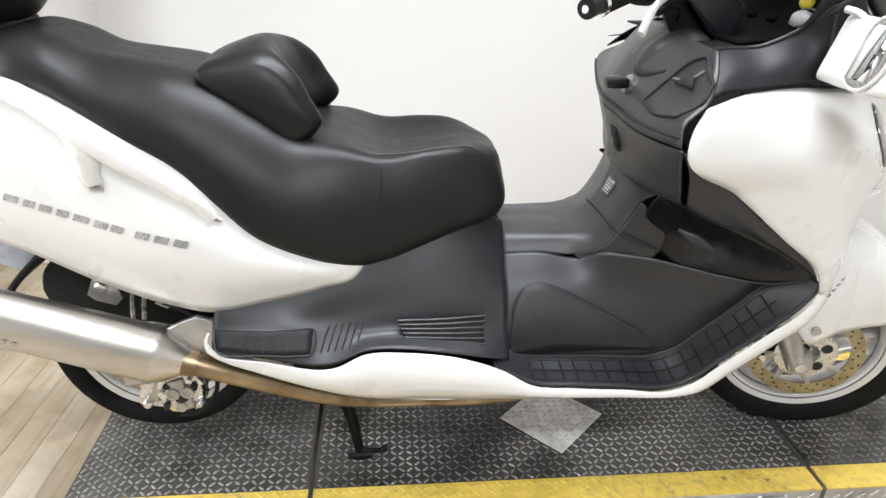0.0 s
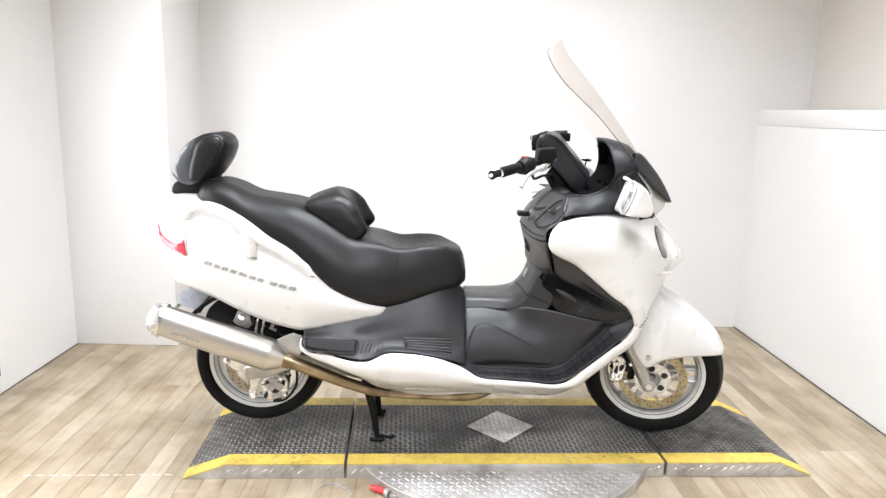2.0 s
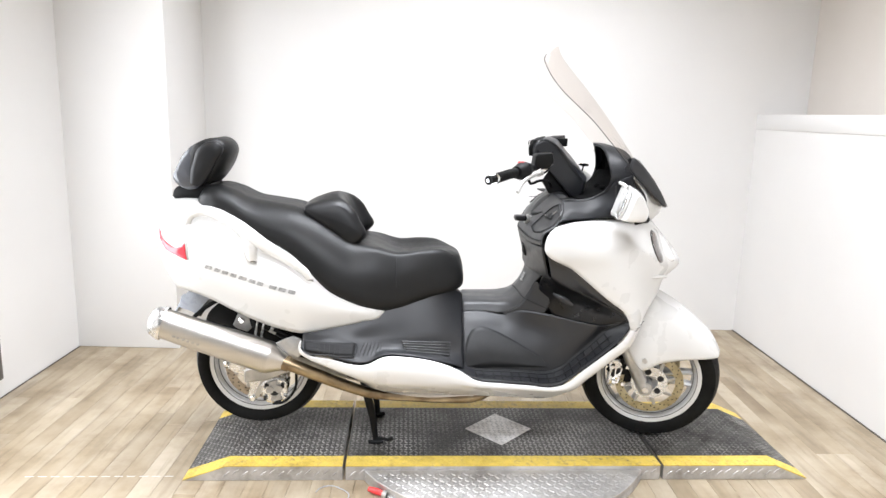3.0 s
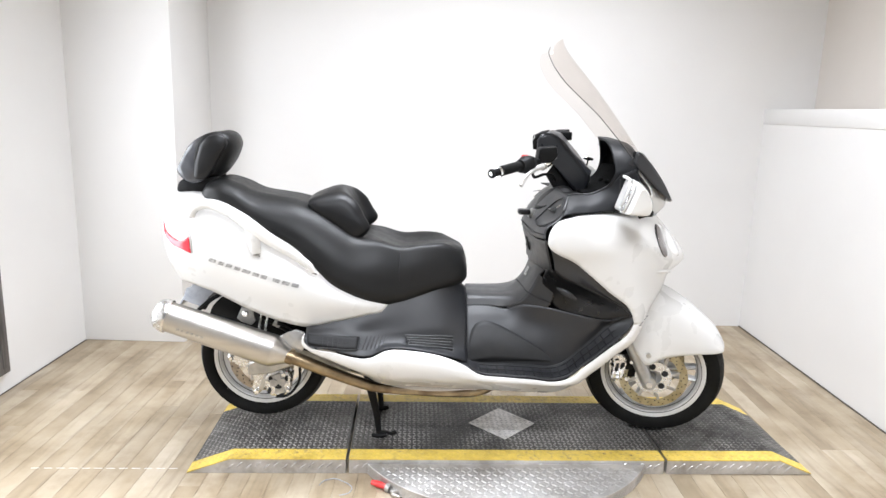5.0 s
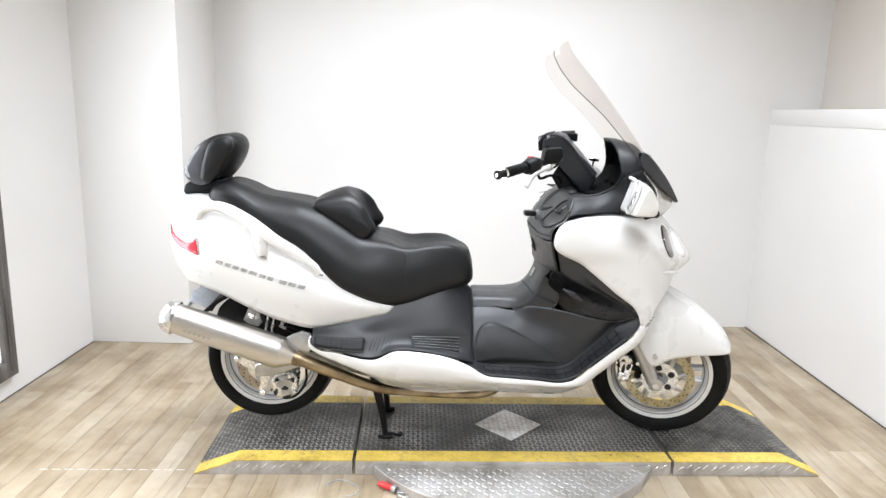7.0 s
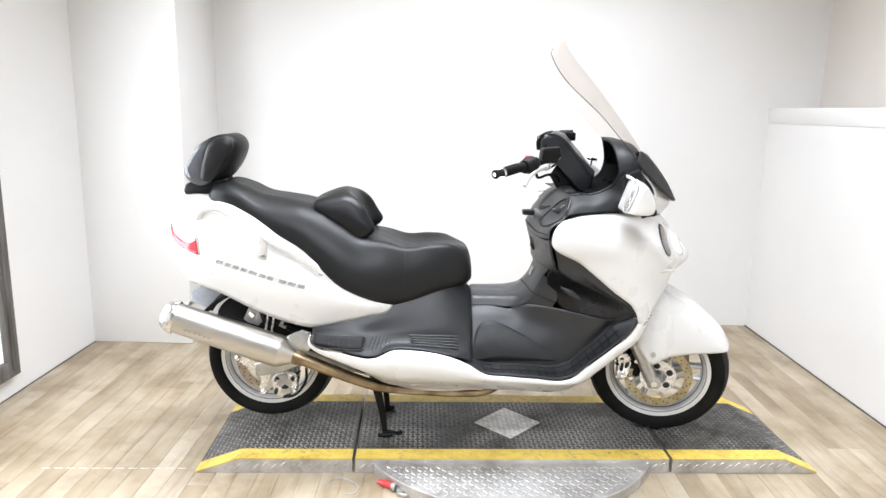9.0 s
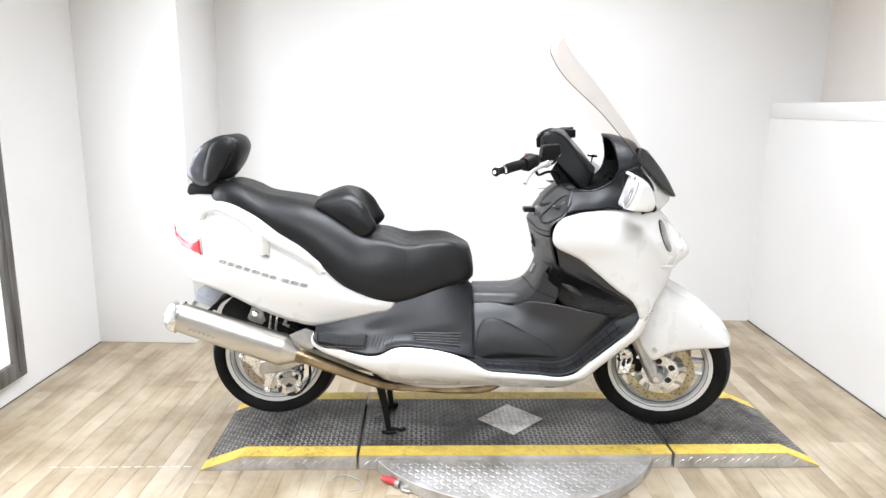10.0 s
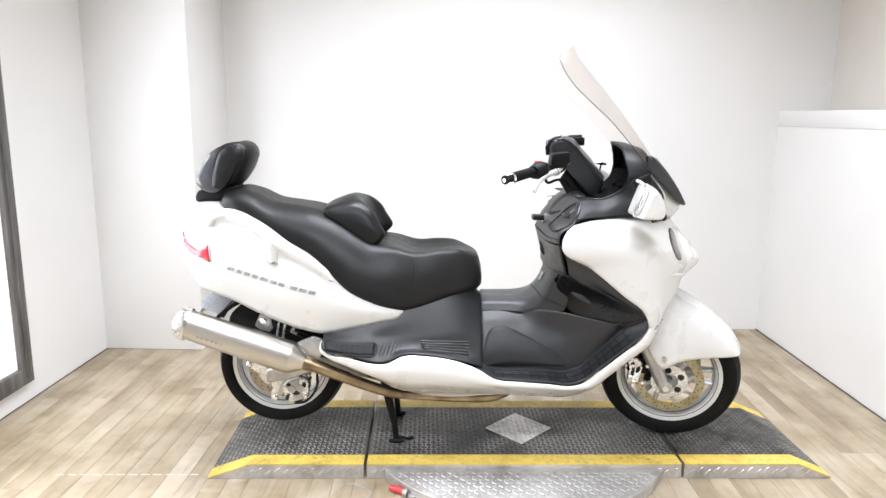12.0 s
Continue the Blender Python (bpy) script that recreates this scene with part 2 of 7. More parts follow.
    b.inputs["Roughness"].default_value = 0.44
    b.inputs["Specular IOR Level"].default_value = 0.5
    bump(nt, b, grain.outputs["Fac"], 0.15, 0.001)
    return m


OAK = plank_wood()


def clear_sheet():
    m, nt, b = material("tinted_clear_acrylic")
    out = nt.nodes["Material Output"]
    tr = nt.nodes.new("ShaderNodeBsdfTransparent")
    tr.inputs["Color"].default_value = (0.935, 0.908, 0.885, 1)
    gl = nt.nodes.new("ShaderNodeBsdfGlossy")
    gl.inputs["Roughness"].default_value = 0.05
    lw = nt.nodes.new("ShaderNodeLayerWeight")
    lw.inputs["Blend"].default_value = 0.25
    fr = nt.nodes.new("ShaderNodeMapRange")
    fr.inputs["From Min"].default_value, fr.inputs["From Max"].default_value = 0.2, 1.0
    fr.inputs["To Min"].default_value, fr.inputs["To Max"].default_value = 0.03, 0.35
    nt.links.new(lw.outputs["Facing"], fr.inputs["Value"])
    mx = nt.nodes.new("ShaderNodeMixShader")
    nt.links.new(fr.outputs["Result"], mx.inputs["Fac"])
    nt.links.new(tr.outputs["BSDF"], mx.inputs[1])
    nt.links.new(gl.outputs["BSDF"], mx.inputs[2])
    nt.links.new(mx.outputs["Shader"], out.inputs["Surface"])
    return m


CLEAR = clear_sheet()


def glow(name, strength):
    m, nt, b = material(name)
    b.inputs["Emission Color"].default_value = (1, 0.98, 0.95, 1)
    b.inputs["Emission Strength"].default_value = strength
    return m


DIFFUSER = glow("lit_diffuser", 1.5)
LIT_PANE = glow("daylit_pane", 0.6)
FRAME_WOOD = surface("charcoal_stained_wood", (0.055, 0.05, 0.047), (0.17, 0.158, 0.15), 18.0, 0.55, grain=0.5, grain_scale=90, depth=0.002, stretch=(1, 1, 0.15))

# ---------------------------------------------------------------- shape tools
def smooth_curve(points, n):
    """n points along a smooth curve through the control points."""
    p = np.array(points, float)
    if len(p) == 2:
        return [tuple(p[0] + (p[1] - p[0]) * i / (n - 1)) for i in range(n)]
    d = np.maximum(np.linalg.norm(np.diff(p, axis=0), axis=1), 1e-5)
    t = np.concatenate(([0], np.cumsum(d)))
    m = np.zeros_like(p)
    s = np.diff(p, axis=0) / d[:, None]
    m[0], m[-1] = s[0], s[-1]
    for i in range(1, len(p) - 1):
        m[i] = (s[i - 1] * d[i] + s[i] * d[i - 1]) / (d[i] + d[i - 1])
    out = []
    for q in np.linspace(0, t[-1], n):
        i = min(int(np.searchsorted(t, q, side="right")) - 1, len(d) - 1)
        h = d[i]
        u = (q - t[i]) / h
        out.append(tuple((2 * u**3 - 3 * u**2 + 1) * p[i] + (u**3 - 2 * u**2 + u) * h * m[i] + (-2 * u**3 + 3 * u**2) * p[i + 1] + (u**3 - u**2) * h * m[i + 1]))
    return out


def flip(points):
    return [(x, -y, z) for x, y, z in points]


def mirrored(curves):
    """Curves from the near edge to the middle, carried on to the far edge."""
    return curves + [flip(c) for c in reversed(curves[:-1])]


def skin(curves, nu, nv, bm=None):
    """A smooth sheet through a row of curves."""
    bm = bm or bmesh.new()
    rows = [smooth_curve(c, nu) for c in curves]
    cols = [smooth_curve([r[i] for r in rows], nv) for i in range(nu)]
    v = [[bm.verts.new(c) for c in col] for col in cols]
    for i in range(nu - 1):
        for j in range(nv - 1):
            try:
                bm.faces.new((v[i][j], v[i + 1][j], v[i + 1][j + 1], v[i][j + 1]))
            except ValueError:
                pass
    return bm


def far_ahead(bm, k, fade=None):
    """Sets the far side of a body a little further ahead than the near one; fade: from which x to which x that dies away."""
    for v in bm.verts:
        f = 1.0 if fade is None else min(1.0, max(0.0, (fade[1] - v.co.x) / (fade[1] - fade[0])))
        v.co.x += k * f * max(0.0, v.co.y)
    return bm


def loft(sections, bm=None, caps=True, closed=True):
    """A body through closed sections with equal numbers of points."""
    bm = bm or bmesh.new()
    v = [[bm.verts.new(p) for p in s] for s in sections]
    n = len(v[0])
    for a, b in zip(v, v[1:]):
        for i in range(n if closed else n - 1):
            bm.faces.new((a[i], a[(i + 1) % n], b[(i + 1) % n], b[i]))
    if caps:
        bm.faces.new(v[0][::-1])
        bm.faces.new(v[-1])
    return bm


def tube(points, radius, n=14, samples=None, bm=None, flat=1.0):
    """A round bar along a curve; radius a number or one per control point; flat squeezes it along its second axis."""
    path = [Vector(p) for p in smooth_curve(points, samples or max(2, len(points) * 5))]
    radii = [radius] * len(path) if isinstance(radius, (int, float)) else [r[0] for r in smooth_curve([(r, 0, 0) for r in radius], len(path))]
    secs, up = [], None
    for i, p in enumerate(path):
        d = (path[min(i + 1, len(path) - 1)] - path[max(i - 1, 0)]).normalized()
        if up is None:
            up = d.cross(Vector((0, 1, 0)) if abs(d.y) < 0.9 else Vector((0, 0, 1))).normalized()
        up = (up - d * up.dot(d)).normalized()
        side = d.cross(up)
        secs.append([p + up * math.cos(a) * radii[i] + side * math.sin(a) * radii[i] * flat for a in (2 * math.pi * k / n for k in range(n))])
    return loft(secs, bm)


def spindle(p0, p1, profile, n=32, flat=1.0):
    """A body turned about the line p0-p1; profile: (share of the way, radius); flat squeezes it sideways."""
    p0, p1 = Vector(p0), Vector(p1)
    d = (p1 - p0).normalized()
    up = d.cross(Vector((0, 1, 0))).normalized()
    side = d.cross(up)
    return loft([[p0 + (p1 - p0) * f + up * math.cos(a) * r + side * math.sin(a) * r * flat for a in (2 * math.pi * k / n for k in range(n))] for f, r in profile])


def revolve(profile, n=64, centre=(0, 0, 0), bm=None, closed=True, a0=0.0, a1=2 * math.pi):
    """Turns a profile of (radius, y) about the y axis."""
    bm = bm or bmesh.new()
    full = abs(a1 - a0) > 6.28
    k = n if full else n + 1
    rings = []
    for i in range(k):
        a = a0 + (a1 - a0) * i / n
        rings.append([bm.verts.new((centre[0] + r * math.cos(a), centre[1] + y, centre[2] + r * math.sin(a))) for r, y in profile])
    m = len(profile)
    for i in range(k if full else k - 1):
        a, b = rings[i], rings[(i + 1) % k]
        for j in range(m if closed else m - 1):
            bm.faces.new((a[j], a[(j + 1) % m], b[(j + 1) % m], b[j]))
    if not full and closed:
        bm.faces.new(rings[0][::-1])
        bm.faces.new(rings[-1])
    return bm


def box(x0, x1, y0, y1, z0, z1, bevel=0.0, bm=None, segments=2):
    bm = bm or bmesh.new()
    made = bmesh.ops.create_cube(bm, size=1.0)["verts"]
    for v in made:
        v.co = ((x0 + x1) / 2 + v.co.x * (x1 - x0), (y0 + y1) / 2 + v.co.y * (y1 - y0), (z0 + z1) / 2 + v.co.z * (z1 - z0))
    if bevel:
        edges = list({e for v in made for e in v.link_edges})
        bmesh.ops.bevel(bm, geom=edges, offset=bevel, segments=segments, affect="EDGES", profile=0.5)
    return bm


def slab(outline, y0, y1, bevel=0.0, bm=None, segments=2):
    """An outline in x and z, filled between two y."""
    bm = bm or bmesh.new()
    a = [bm.verts.new((x, y0, z)) for x, z in outline]
    b = [bm.verts.new((x, y1, z)) for x, z in outline]
    n = len(a)
    faces = [bm.faces.new(a), bm.faces.new(b[::-1])]
    for i in range(n):
        faces.append(bm.faces.new((a[i], b[i], b[(i + 1) % n], a[(i + 1) % n])))
    if bevel:
        rim = [e for f in faces[:2] for e in f.edges]
        bmesh.ops.bevel(bm, geom=rim, offset=bevel, segments=segments, affect="EDGES", profile=0.5)
    return bm


def round_outline(points, n=40):
    """A smooth closed outline in x and z through the given corners."""
    p = [(x, 0, z) for x, z in points]
    k = len(p)
    ring = smooth_curve(p[-2:] + p + p[:2], 1 + n * (k + 3))
    step = []
    seg = np.array(p[-2:] + p + p[:2])
    t = np.concatenate(([0], np.cumsum(np.linalg.norm(np.diff(seg, axis=0), axis=1))))
    ring_t = np.linspace(0, t[-1], len(ring))
    for q in np.linspace(t[2], t[2 + k], n, endpoint=False):
        step.append(ring[int(np.argmin(abs(ring_t - q)))])
    return [(x, z) for x, _, z in step]


def finish(ob, material_, sharp=38, thick=0.0, bevel=0.0):
    me = ob.data
    me.materials.append(material_)
    for p in me.polygons:
        p.use_smooth = True
    me.set_sharp_from_angle(angle=radians(sharp))
    if thick:
        s = ob.modifiers.new("thickness", "SOLIDIFY")
        s.thickness, s.offset = thick, 0.0
    if bevel:
        w = ob.modifiers.new("edge", "BEVEL")
        w.width, w.segments, w.limit_method, w.angle_limit = bevel, 2, "ANGLE", radians(35)
    return ob


def mesh_of(name, bm):
    bmesh.ops.remove_doubles(bm, verts=bm.verts, dist=1e-5)
    bmesh.ops.recalc_face_normals(bm, faces=bm.faces)
    me = bpy.data.meshes.new(name)
    bm.to_mesh(me)
    bm.free()
    return me


def part(name, bm, material_, parent, label="", sharp=38, thick=0.0, bevel=0.0):
    """Links a bmesh, drawn in the world's coordinates, as one mesh under a thing or a part."""
    ob = finish(new(name, mesh_of(name, bm)), material_, sharp, thick, bevel)
    ob.parent = parent
    ob.matrix_parent_inverse = parent.matrix_basis.inverted() if parent.parent is None else Matrix.Identity(4)
    if label:
        tagged(ob, label)
    return ob


def thing(name, place, label, category, group="", kind=""):
    root = new(name)
    root.empty_display_size = 0.1
    root.matrix_basis = Matrix.Translation(place)
    return tagged(root, label, category, group, kind)


def piece(name, bm, material_, label, category="", group="", kind="", sharp=38, bevel=0.0, thick=0.0):
    """A thing of one mesh."""
    return tagged(finish(new(name, mesh_of(name, bm)), material_, sharp, thick, bevel), label, category, group, kind)

# ---------------------------------------------------------------- the room
ROOM = pose(0, 0, 0, 0, 0, -2.5)
LEFT, RIGHT, BACK, FRONT = -2.247, 1.69, 1.628, -4.3
PIER_FACE, PIER_SIDE = 1.04, -1.691
LEDGE = 1.385


def in_room(ob):
    ob.matrix_basis = ROOM @ ob.matrix_basis
    return ob


in_room(piece("wall_north", box(LEFT - 0.15, RIGHT + 0.5, BACK, BACK + 0.15, 0, CEILING), WALL, "white painted plaster wall behind the platform", "wall", kind="structure"))
in_room(piece("wall_pier", box(LEFT - 0.05, PIER_SIDE, PIER_FACE, BACK + 0.05, 0, CEILING, 0.006), WALL, "white painted boxed-out corner of the wall", "wall", kind="structure"))
in_room(piece("wall_west", box(LEFT - 0.15, LEFT, FRONT, BACK + 0.05, 0, CEILING), WALL, "white painted plaster side wall", "wall", kind="structure"))
in_room(piece("wall_east", box(RIGHT, RIGHT + 0.5, FRONT, BACK + 0.05, 0, LEDGE - 0.09), WALL, "white painted lower wall with a ledge on top", "wall", kind="structure"))
in_room(piece("wall_east_upper", box(RIGHT + 0.30, RIGHT + 0.5, FRONT, BACK + 0.05, LEDGE, CEILING), UPPER, "set-back wall above the ledge, its shade put into tan", "wall", kind="structure"))
in_room(piece("ledge_trim", box(RIGHT - 0.004, RIGHT + 0.5, FRONT, BACK + 0.05, LEDGE - 0.09, LEDGE, 0.004), WALL, "white board capping the lower wall", "trim", kind="structure"))
in_room(piece("wall_south", box(LEFT - 0.15, RIGHT + 0.5, FRONT - 0.15, FRONT, 0, CEILING), DIM_WALL, "unseen wall behind the viewpoint, coloured dark to dim reflections", "wall", kind="structure"))
in_room(piece("ceiling", box(LEFT - 0.15, RIGHT + 0.5, FRONT - 0.15, BACK + 0.15, CEILING, CEILING + 0.12), CEIL, "unseen ceiling, coloured beige to dim the upper walls", "ceiling", kind="structure"))
in_room(piece("trim_east", box(RIGHT - 0.007, RIGHT - 0.002, FRONT, BACK - 0.003, 0.0005, 0.006), JOINT, "dark dirty joint between wall and floor", "trim", kind="structure"))
in_room(piece("trim_west", box(LEFT + 0.002, LEFT + 0.006, FRONT, PIER_FACE - 0.003, 0.0005, 0.004), JOINT, "dark dirty joint between wall and floor", "trim", kind="structure"))
subfloor = in_room(piece("floor", box(LEFT - 0.15, RIGHT + 0.5, FRONT - 0.15, BACK + 0.15, -0.12, -0.008), GAP, "bleached oak plank floor", "floor", kind="structure"))

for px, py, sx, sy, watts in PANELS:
    lamp = thing("assumed_ceiling_light", (px, py, CEILING), "white framed ceiling light panel, assumed out of view, switched on", "ceiling light", "ceiling lights")
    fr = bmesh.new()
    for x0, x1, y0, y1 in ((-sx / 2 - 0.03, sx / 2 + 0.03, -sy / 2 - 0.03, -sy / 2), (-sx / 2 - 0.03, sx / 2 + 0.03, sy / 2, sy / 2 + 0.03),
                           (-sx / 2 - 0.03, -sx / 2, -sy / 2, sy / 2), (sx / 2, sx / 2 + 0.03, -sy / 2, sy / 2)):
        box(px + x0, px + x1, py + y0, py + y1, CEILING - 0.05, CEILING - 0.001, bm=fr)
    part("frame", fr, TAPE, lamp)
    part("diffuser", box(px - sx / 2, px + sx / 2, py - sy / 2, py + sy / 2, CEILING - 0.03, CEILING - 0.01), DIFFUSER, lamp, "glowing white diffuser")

# framed panel on the side wall
FX = LEFT + 0.004
fpanel = thing("framed_window", (FX, 0, 0.1), "charcoal-stained wooden frame round a white lattice pane on the wall", "window frame")
F0, F1, G0, G1, FW = -0.92, 0.313, 0.104, 2.02, 0.078
for name, y0, y1, z0, z1 in (("stile", F1 - FW, F1, G0, G1), ("stile", F0, F0 + FW, G0, G1), ("rail", F0 + FW, F1 - FW, G0, G0 + FW), ("rail", F0 + FW, F1 - FW, G1 - FW, G1)):
    b_ = box(FX, FX + 0.034, y0, y1, z0, z1, 0.004)
    part(name, b_, FRAME_WOOD, fpanel)
    if name == "stile":
        part("bead", box(FX + 0.034, FX + 0.042, (y0 + y1) / 2 - 0.016, (y0 + y1) / 2 + 0.016, z0 + 0.03, z1 - 0.03, 0.003), FRAME_WOOD, fpanel)
part("pane", box(FX + 0.003, FX + 0.010, F0 + FW, F1 - FW, G0 + FW, G1 - FW), LIT_PANE, fpanel, "lit white pane")
lat = bmesh.new()
for i in range(110):
    z = G0 + FW + 0.008 + i * 0.016
    if z < G1 - FW - 0.004:
        box(FX + 0.010, FX + 0.013, F0 + FW, F1 - FW, z, z + 0.004, bm=lat)
part("lattice", lat, LABEL, fpanel, "fine grey horizontal ribs")
in_room(fpanel)

# ---------------------------------------------------------------- the platform and turntable
TOP = 0.06
PY0, PY1 = -0.292, 0.284
STRIPE = 0.073
SEAM_A, SEAM_B = -0.608, 0.585
TIP_A, CREASE_A, CREASE_B, TIP_B = -1.19, -1.035, 1.028, 1.155


def tread_bars(bm, x0, x1, y0, y1, height, keep=None, pitch=0.0188, length=0.0196, width=0.0060, tall=0.0018, seed=1):
    """Raised bars of a tread plate, leaning to one side and the other by turns."""
    rng = random.Random(seed)
    nx, ny = int((x1 - x0) / pitch), int((y1 - y0) / pitch)
    for i in range(nx):
        for j in range(ny):
            cx, cy = x0 + (i + 0.5) * (x1 - x0) / nx, y0 + (j + 0.5) * (y1 - y0) / ny
            if keep and not keep(cx, cy):
                continue
            a = radians(45 if (i + j) % 2 else -45) + rng.uniform(-0.05, 0.05)
            ca, sa = math.cos(a), math.sin(a)
            wear = rng.uniform(0.75, 1.05) * tall
            low, high = [], []
            for u, w in ((-1, 0), (-0.55, 1), (0.55, 1), (1, 0), (0.55, -1), (-0.55, -1)):
                lx, ly = u * length / 2, w * width / 2
                for ring, f, up in ((low, 1.0, 0.0), (high, 0.62, wear)):
                    x, y = cx + (lx * ca - ly * sa) * f, cy + (lx * sa + ly * ca) * f
                    ring.append(bm.verts.new((x, y, height(x) + up)))
            for k in range(6):
                bm.faces.new((low[k], low[(k + 1) % 6], high[(k + 1) % 6], high[k]))
            bm.faces.new(high)
    return bm


def quick_mesh(name, bm):
    me = bpy.data.meshes.new(name)
    bm.to_mesh(me)
    bm.free()
    return me


def stuff_part(name, bm, material_, parent, label):
    ob = new(name, quick_mesh(name, bm))
    ob.data.materials.append(material_)
    ob.parent = parent
    ob.matrix_parent_inverse = parent.matrix_basis.inverted()
    return tagged(ob, label, kind="stuff")


def side_bars(bm, x0, x1, y, z0, z1, limit=None):
    """One row of leaning raised bars on an upright face."""
    pitch = 0.0315
    nx = max(1, int((x1 - x0) / pitch))
    for i in range(nx):
        cx, cz = x0 + (i + 0.5) * (x1 - x0) / nx, (z0 + z1) / 2 + (0.004 if i % 2 else -0.004)
        if limit and cz > limit(cx) - 0.018:
            continue
        a = radians(44)
        ca, sa = math.cos(a), math.sin(a)
        low, high = [], []
        for u, w in ((-1, 0), (-0.55, 1), (0.55, 1), (1, 0), (0.55, -1), (-0.55, -1)):
            lx, lz = u * 0.0170, w * 0.0036
            for ring, f, out in ((low, 1.0, 0.0), (high, 0.66, 0.0024)):
                ring.append(bm.verts.new((cx + (lx * ca - lz * sa) * f, y - out, cz + (lx * sa + lz * ca) * f)))
        for k in range(6):
            bm.faces.new((low[k], low[(k + 1) % 6], high[(k + 1) % 6], high[k]))
        bm.faces.new(high)
    return bm


def deck(name, x0, x1, profile, label, category, group):
    """A section of the platform; profile: (x, z) along its top."""
    def height(x):
        for (xa, za), (xb, zb) in zip(profile, profile[1:]):
            if xa <= x <= xb:
                return za + (zb - za) * (x - xa) / (xb - xa)
        return profile[-1][1] if x > profile[-1][0] else profile[0][1]

    root = thing(name, ((x0 + x1) / 2, 0, 0), label, category, group)
    outline = [(x, z - 0.004) for x, z in profile] + [(profile[-1][0], 0.001), (profile[0][0], 0.001)]
    part("side", slab(outline, PY0 + 0.002, PY1 - 0.002), ALU_PLATE, root, "bare aluminium tread plate sides")
    for pname, ya, yb, m, text in (("stripe", PY0, PY0 + STRIPE, YELLOW, "chipped yellow safety stripe"), ("stripe", PY1 - STRIPE, PY1, YELLOW, "chipped yellow safety stripe"),
                                   ("top", PY0 + STRIPE, PY1 - STRIPE, DARK_PLATE, "worn dark grey tread plate")):
        sheet = bmesh.new()
        lo = [(x, z) for x, z in profile]
        ring = lo + [(x, z - 0.004) for x, z in reversed(lo)]
        slab(ring, ya, yb, bm=sheet)
        part(pname, sheet, m, root, text)
    stuff_part("tread_relief", tread_bars(bmesh.new(), x0 + 0.004, x1 - 0.004, PY0 + STRIPE, PY1 - STRIPE, height, seed=len(profile) * 7), BAR_DARK, root, "raised worn bars of the tread plate")
    yb = bmesh.new()
    for ya in (PY0, PY1 - STRIPE):
        tread_bars(yb, x0 + 0.004, x1 - 0.004, ya, ya + STRIPE, height, tall=0.0014, seed=5)
    stuff_part("stripe_relief", yb, YELLOW, root, "yellow painted raised bars")
    stuff_part("side_relief", side_bars(bmesh.new(), x0 + 0.01, x1 - 0.01, PY0 + 0.002, 0.006, TOP - 0.006, height), BAR_ALU, root, "bright raised bars on the side")
    return root


deck("platform_ramp", TIP_A, SEAM_A - 0.006, [(TIP_A, 0.006), (CREASE_A, TOP), (SEAM_A - 0.006, TOP)], "dark tread plate ramp with yellow edges under the rear wheel", "ramp", "platform sections")
deck("platform_deck", SEAM_A + 0.006, SEAM_B - 0.006, [(SEAM_A + 0.006, TOP), (SEAM_B - 0.006, TOP)], "dark tread plate platform deck with yellow edges", "platform", "platform sections")
deck("platform_ramp", SEAM_B + 0.006, TIP_B, [(SEAM_B + 0.006, TOP), (CREASE_B, TOP), (TIP_B, 0.006)], "dark tread plate ramp with yellow edges under the front wheel", "ramp", "platform sections")

# round turntable that shows in front of the deck
DISC_R, DISC_Z = 0.597, 0.043
turn = thing("turntable", (-0.015, 0, 0), "round bare aluminium tread plate turntable under the platform", "turntable")


def half_disc(r, y_stop, z0, z1, n=80):
    bm = bmesh.new()
    a0 = math.asin(y_stop / r)
    ring = [(-0.015 + r * math.cos(a), r * math.sin(a)) for a in (math.pi - a0 + (math.pi + 2 * a0) * k / n for k in range(n + 1))]
    lo, hi = [bm.verts.new((x, y, z0)) for x, y in ring], [bm.verts.new((x, y, z1)) for x, y in ring]
    bm.faces.new(hi)
    bm.faces.new(lo[::-1])
    for i in range(len(ring)):
        k = (i + 1) % len(ring)
        bm.faces.new((lo[i], lo[k], hi[k], hi[i]))
    return bm


part("plate", half_disc(DISC_R, PY0 - 0.001, 0.001, DISC_Z), ALU_PLATE, turn, bevel=0.002)
stuff_part("tread_relief", tread_bars(bmesh.new(), -0.6, 0.57, -0.59, PY0, lambda x: DISC_Z, keep=lambda x, y: math.hypot(x + 0.015, y) < DISC_R - 0.018 and y < PY0 - 0.012, pitch=0.0225, length=0.0245, width=0.0068, tall=0.0020, seed=9), BAR_ALU, turn, "bright raised bars of the tread plate")
rb = bmesh.new()
for k in range(62):
    a = math.pi + 0.5 + (math.pi - 1.0) * k / 61
    for j, z in enumerate((0.022,)):
        c = Vector((-0.015 + DISC_R * math.cos(a), DISC_R * math.sin(a), z))
        t = Vector((-math.sin(a), math.cos(a), 0))
        o = Vector((math.cos(a), math.sin(a), 0)) * 0.0015
        w = Vector((0, 0, 0.0036))
        d = t * 0.011 + Vector((0, 0, 0.011))
        q = [rb.verts.new(c + s) for s in (-d, w + o, d, -w + o)]
        rb.faces.new(q)
stuff_part("rim_relief", rb, BAR_ALU, turn, "bright raised bars on the rim")

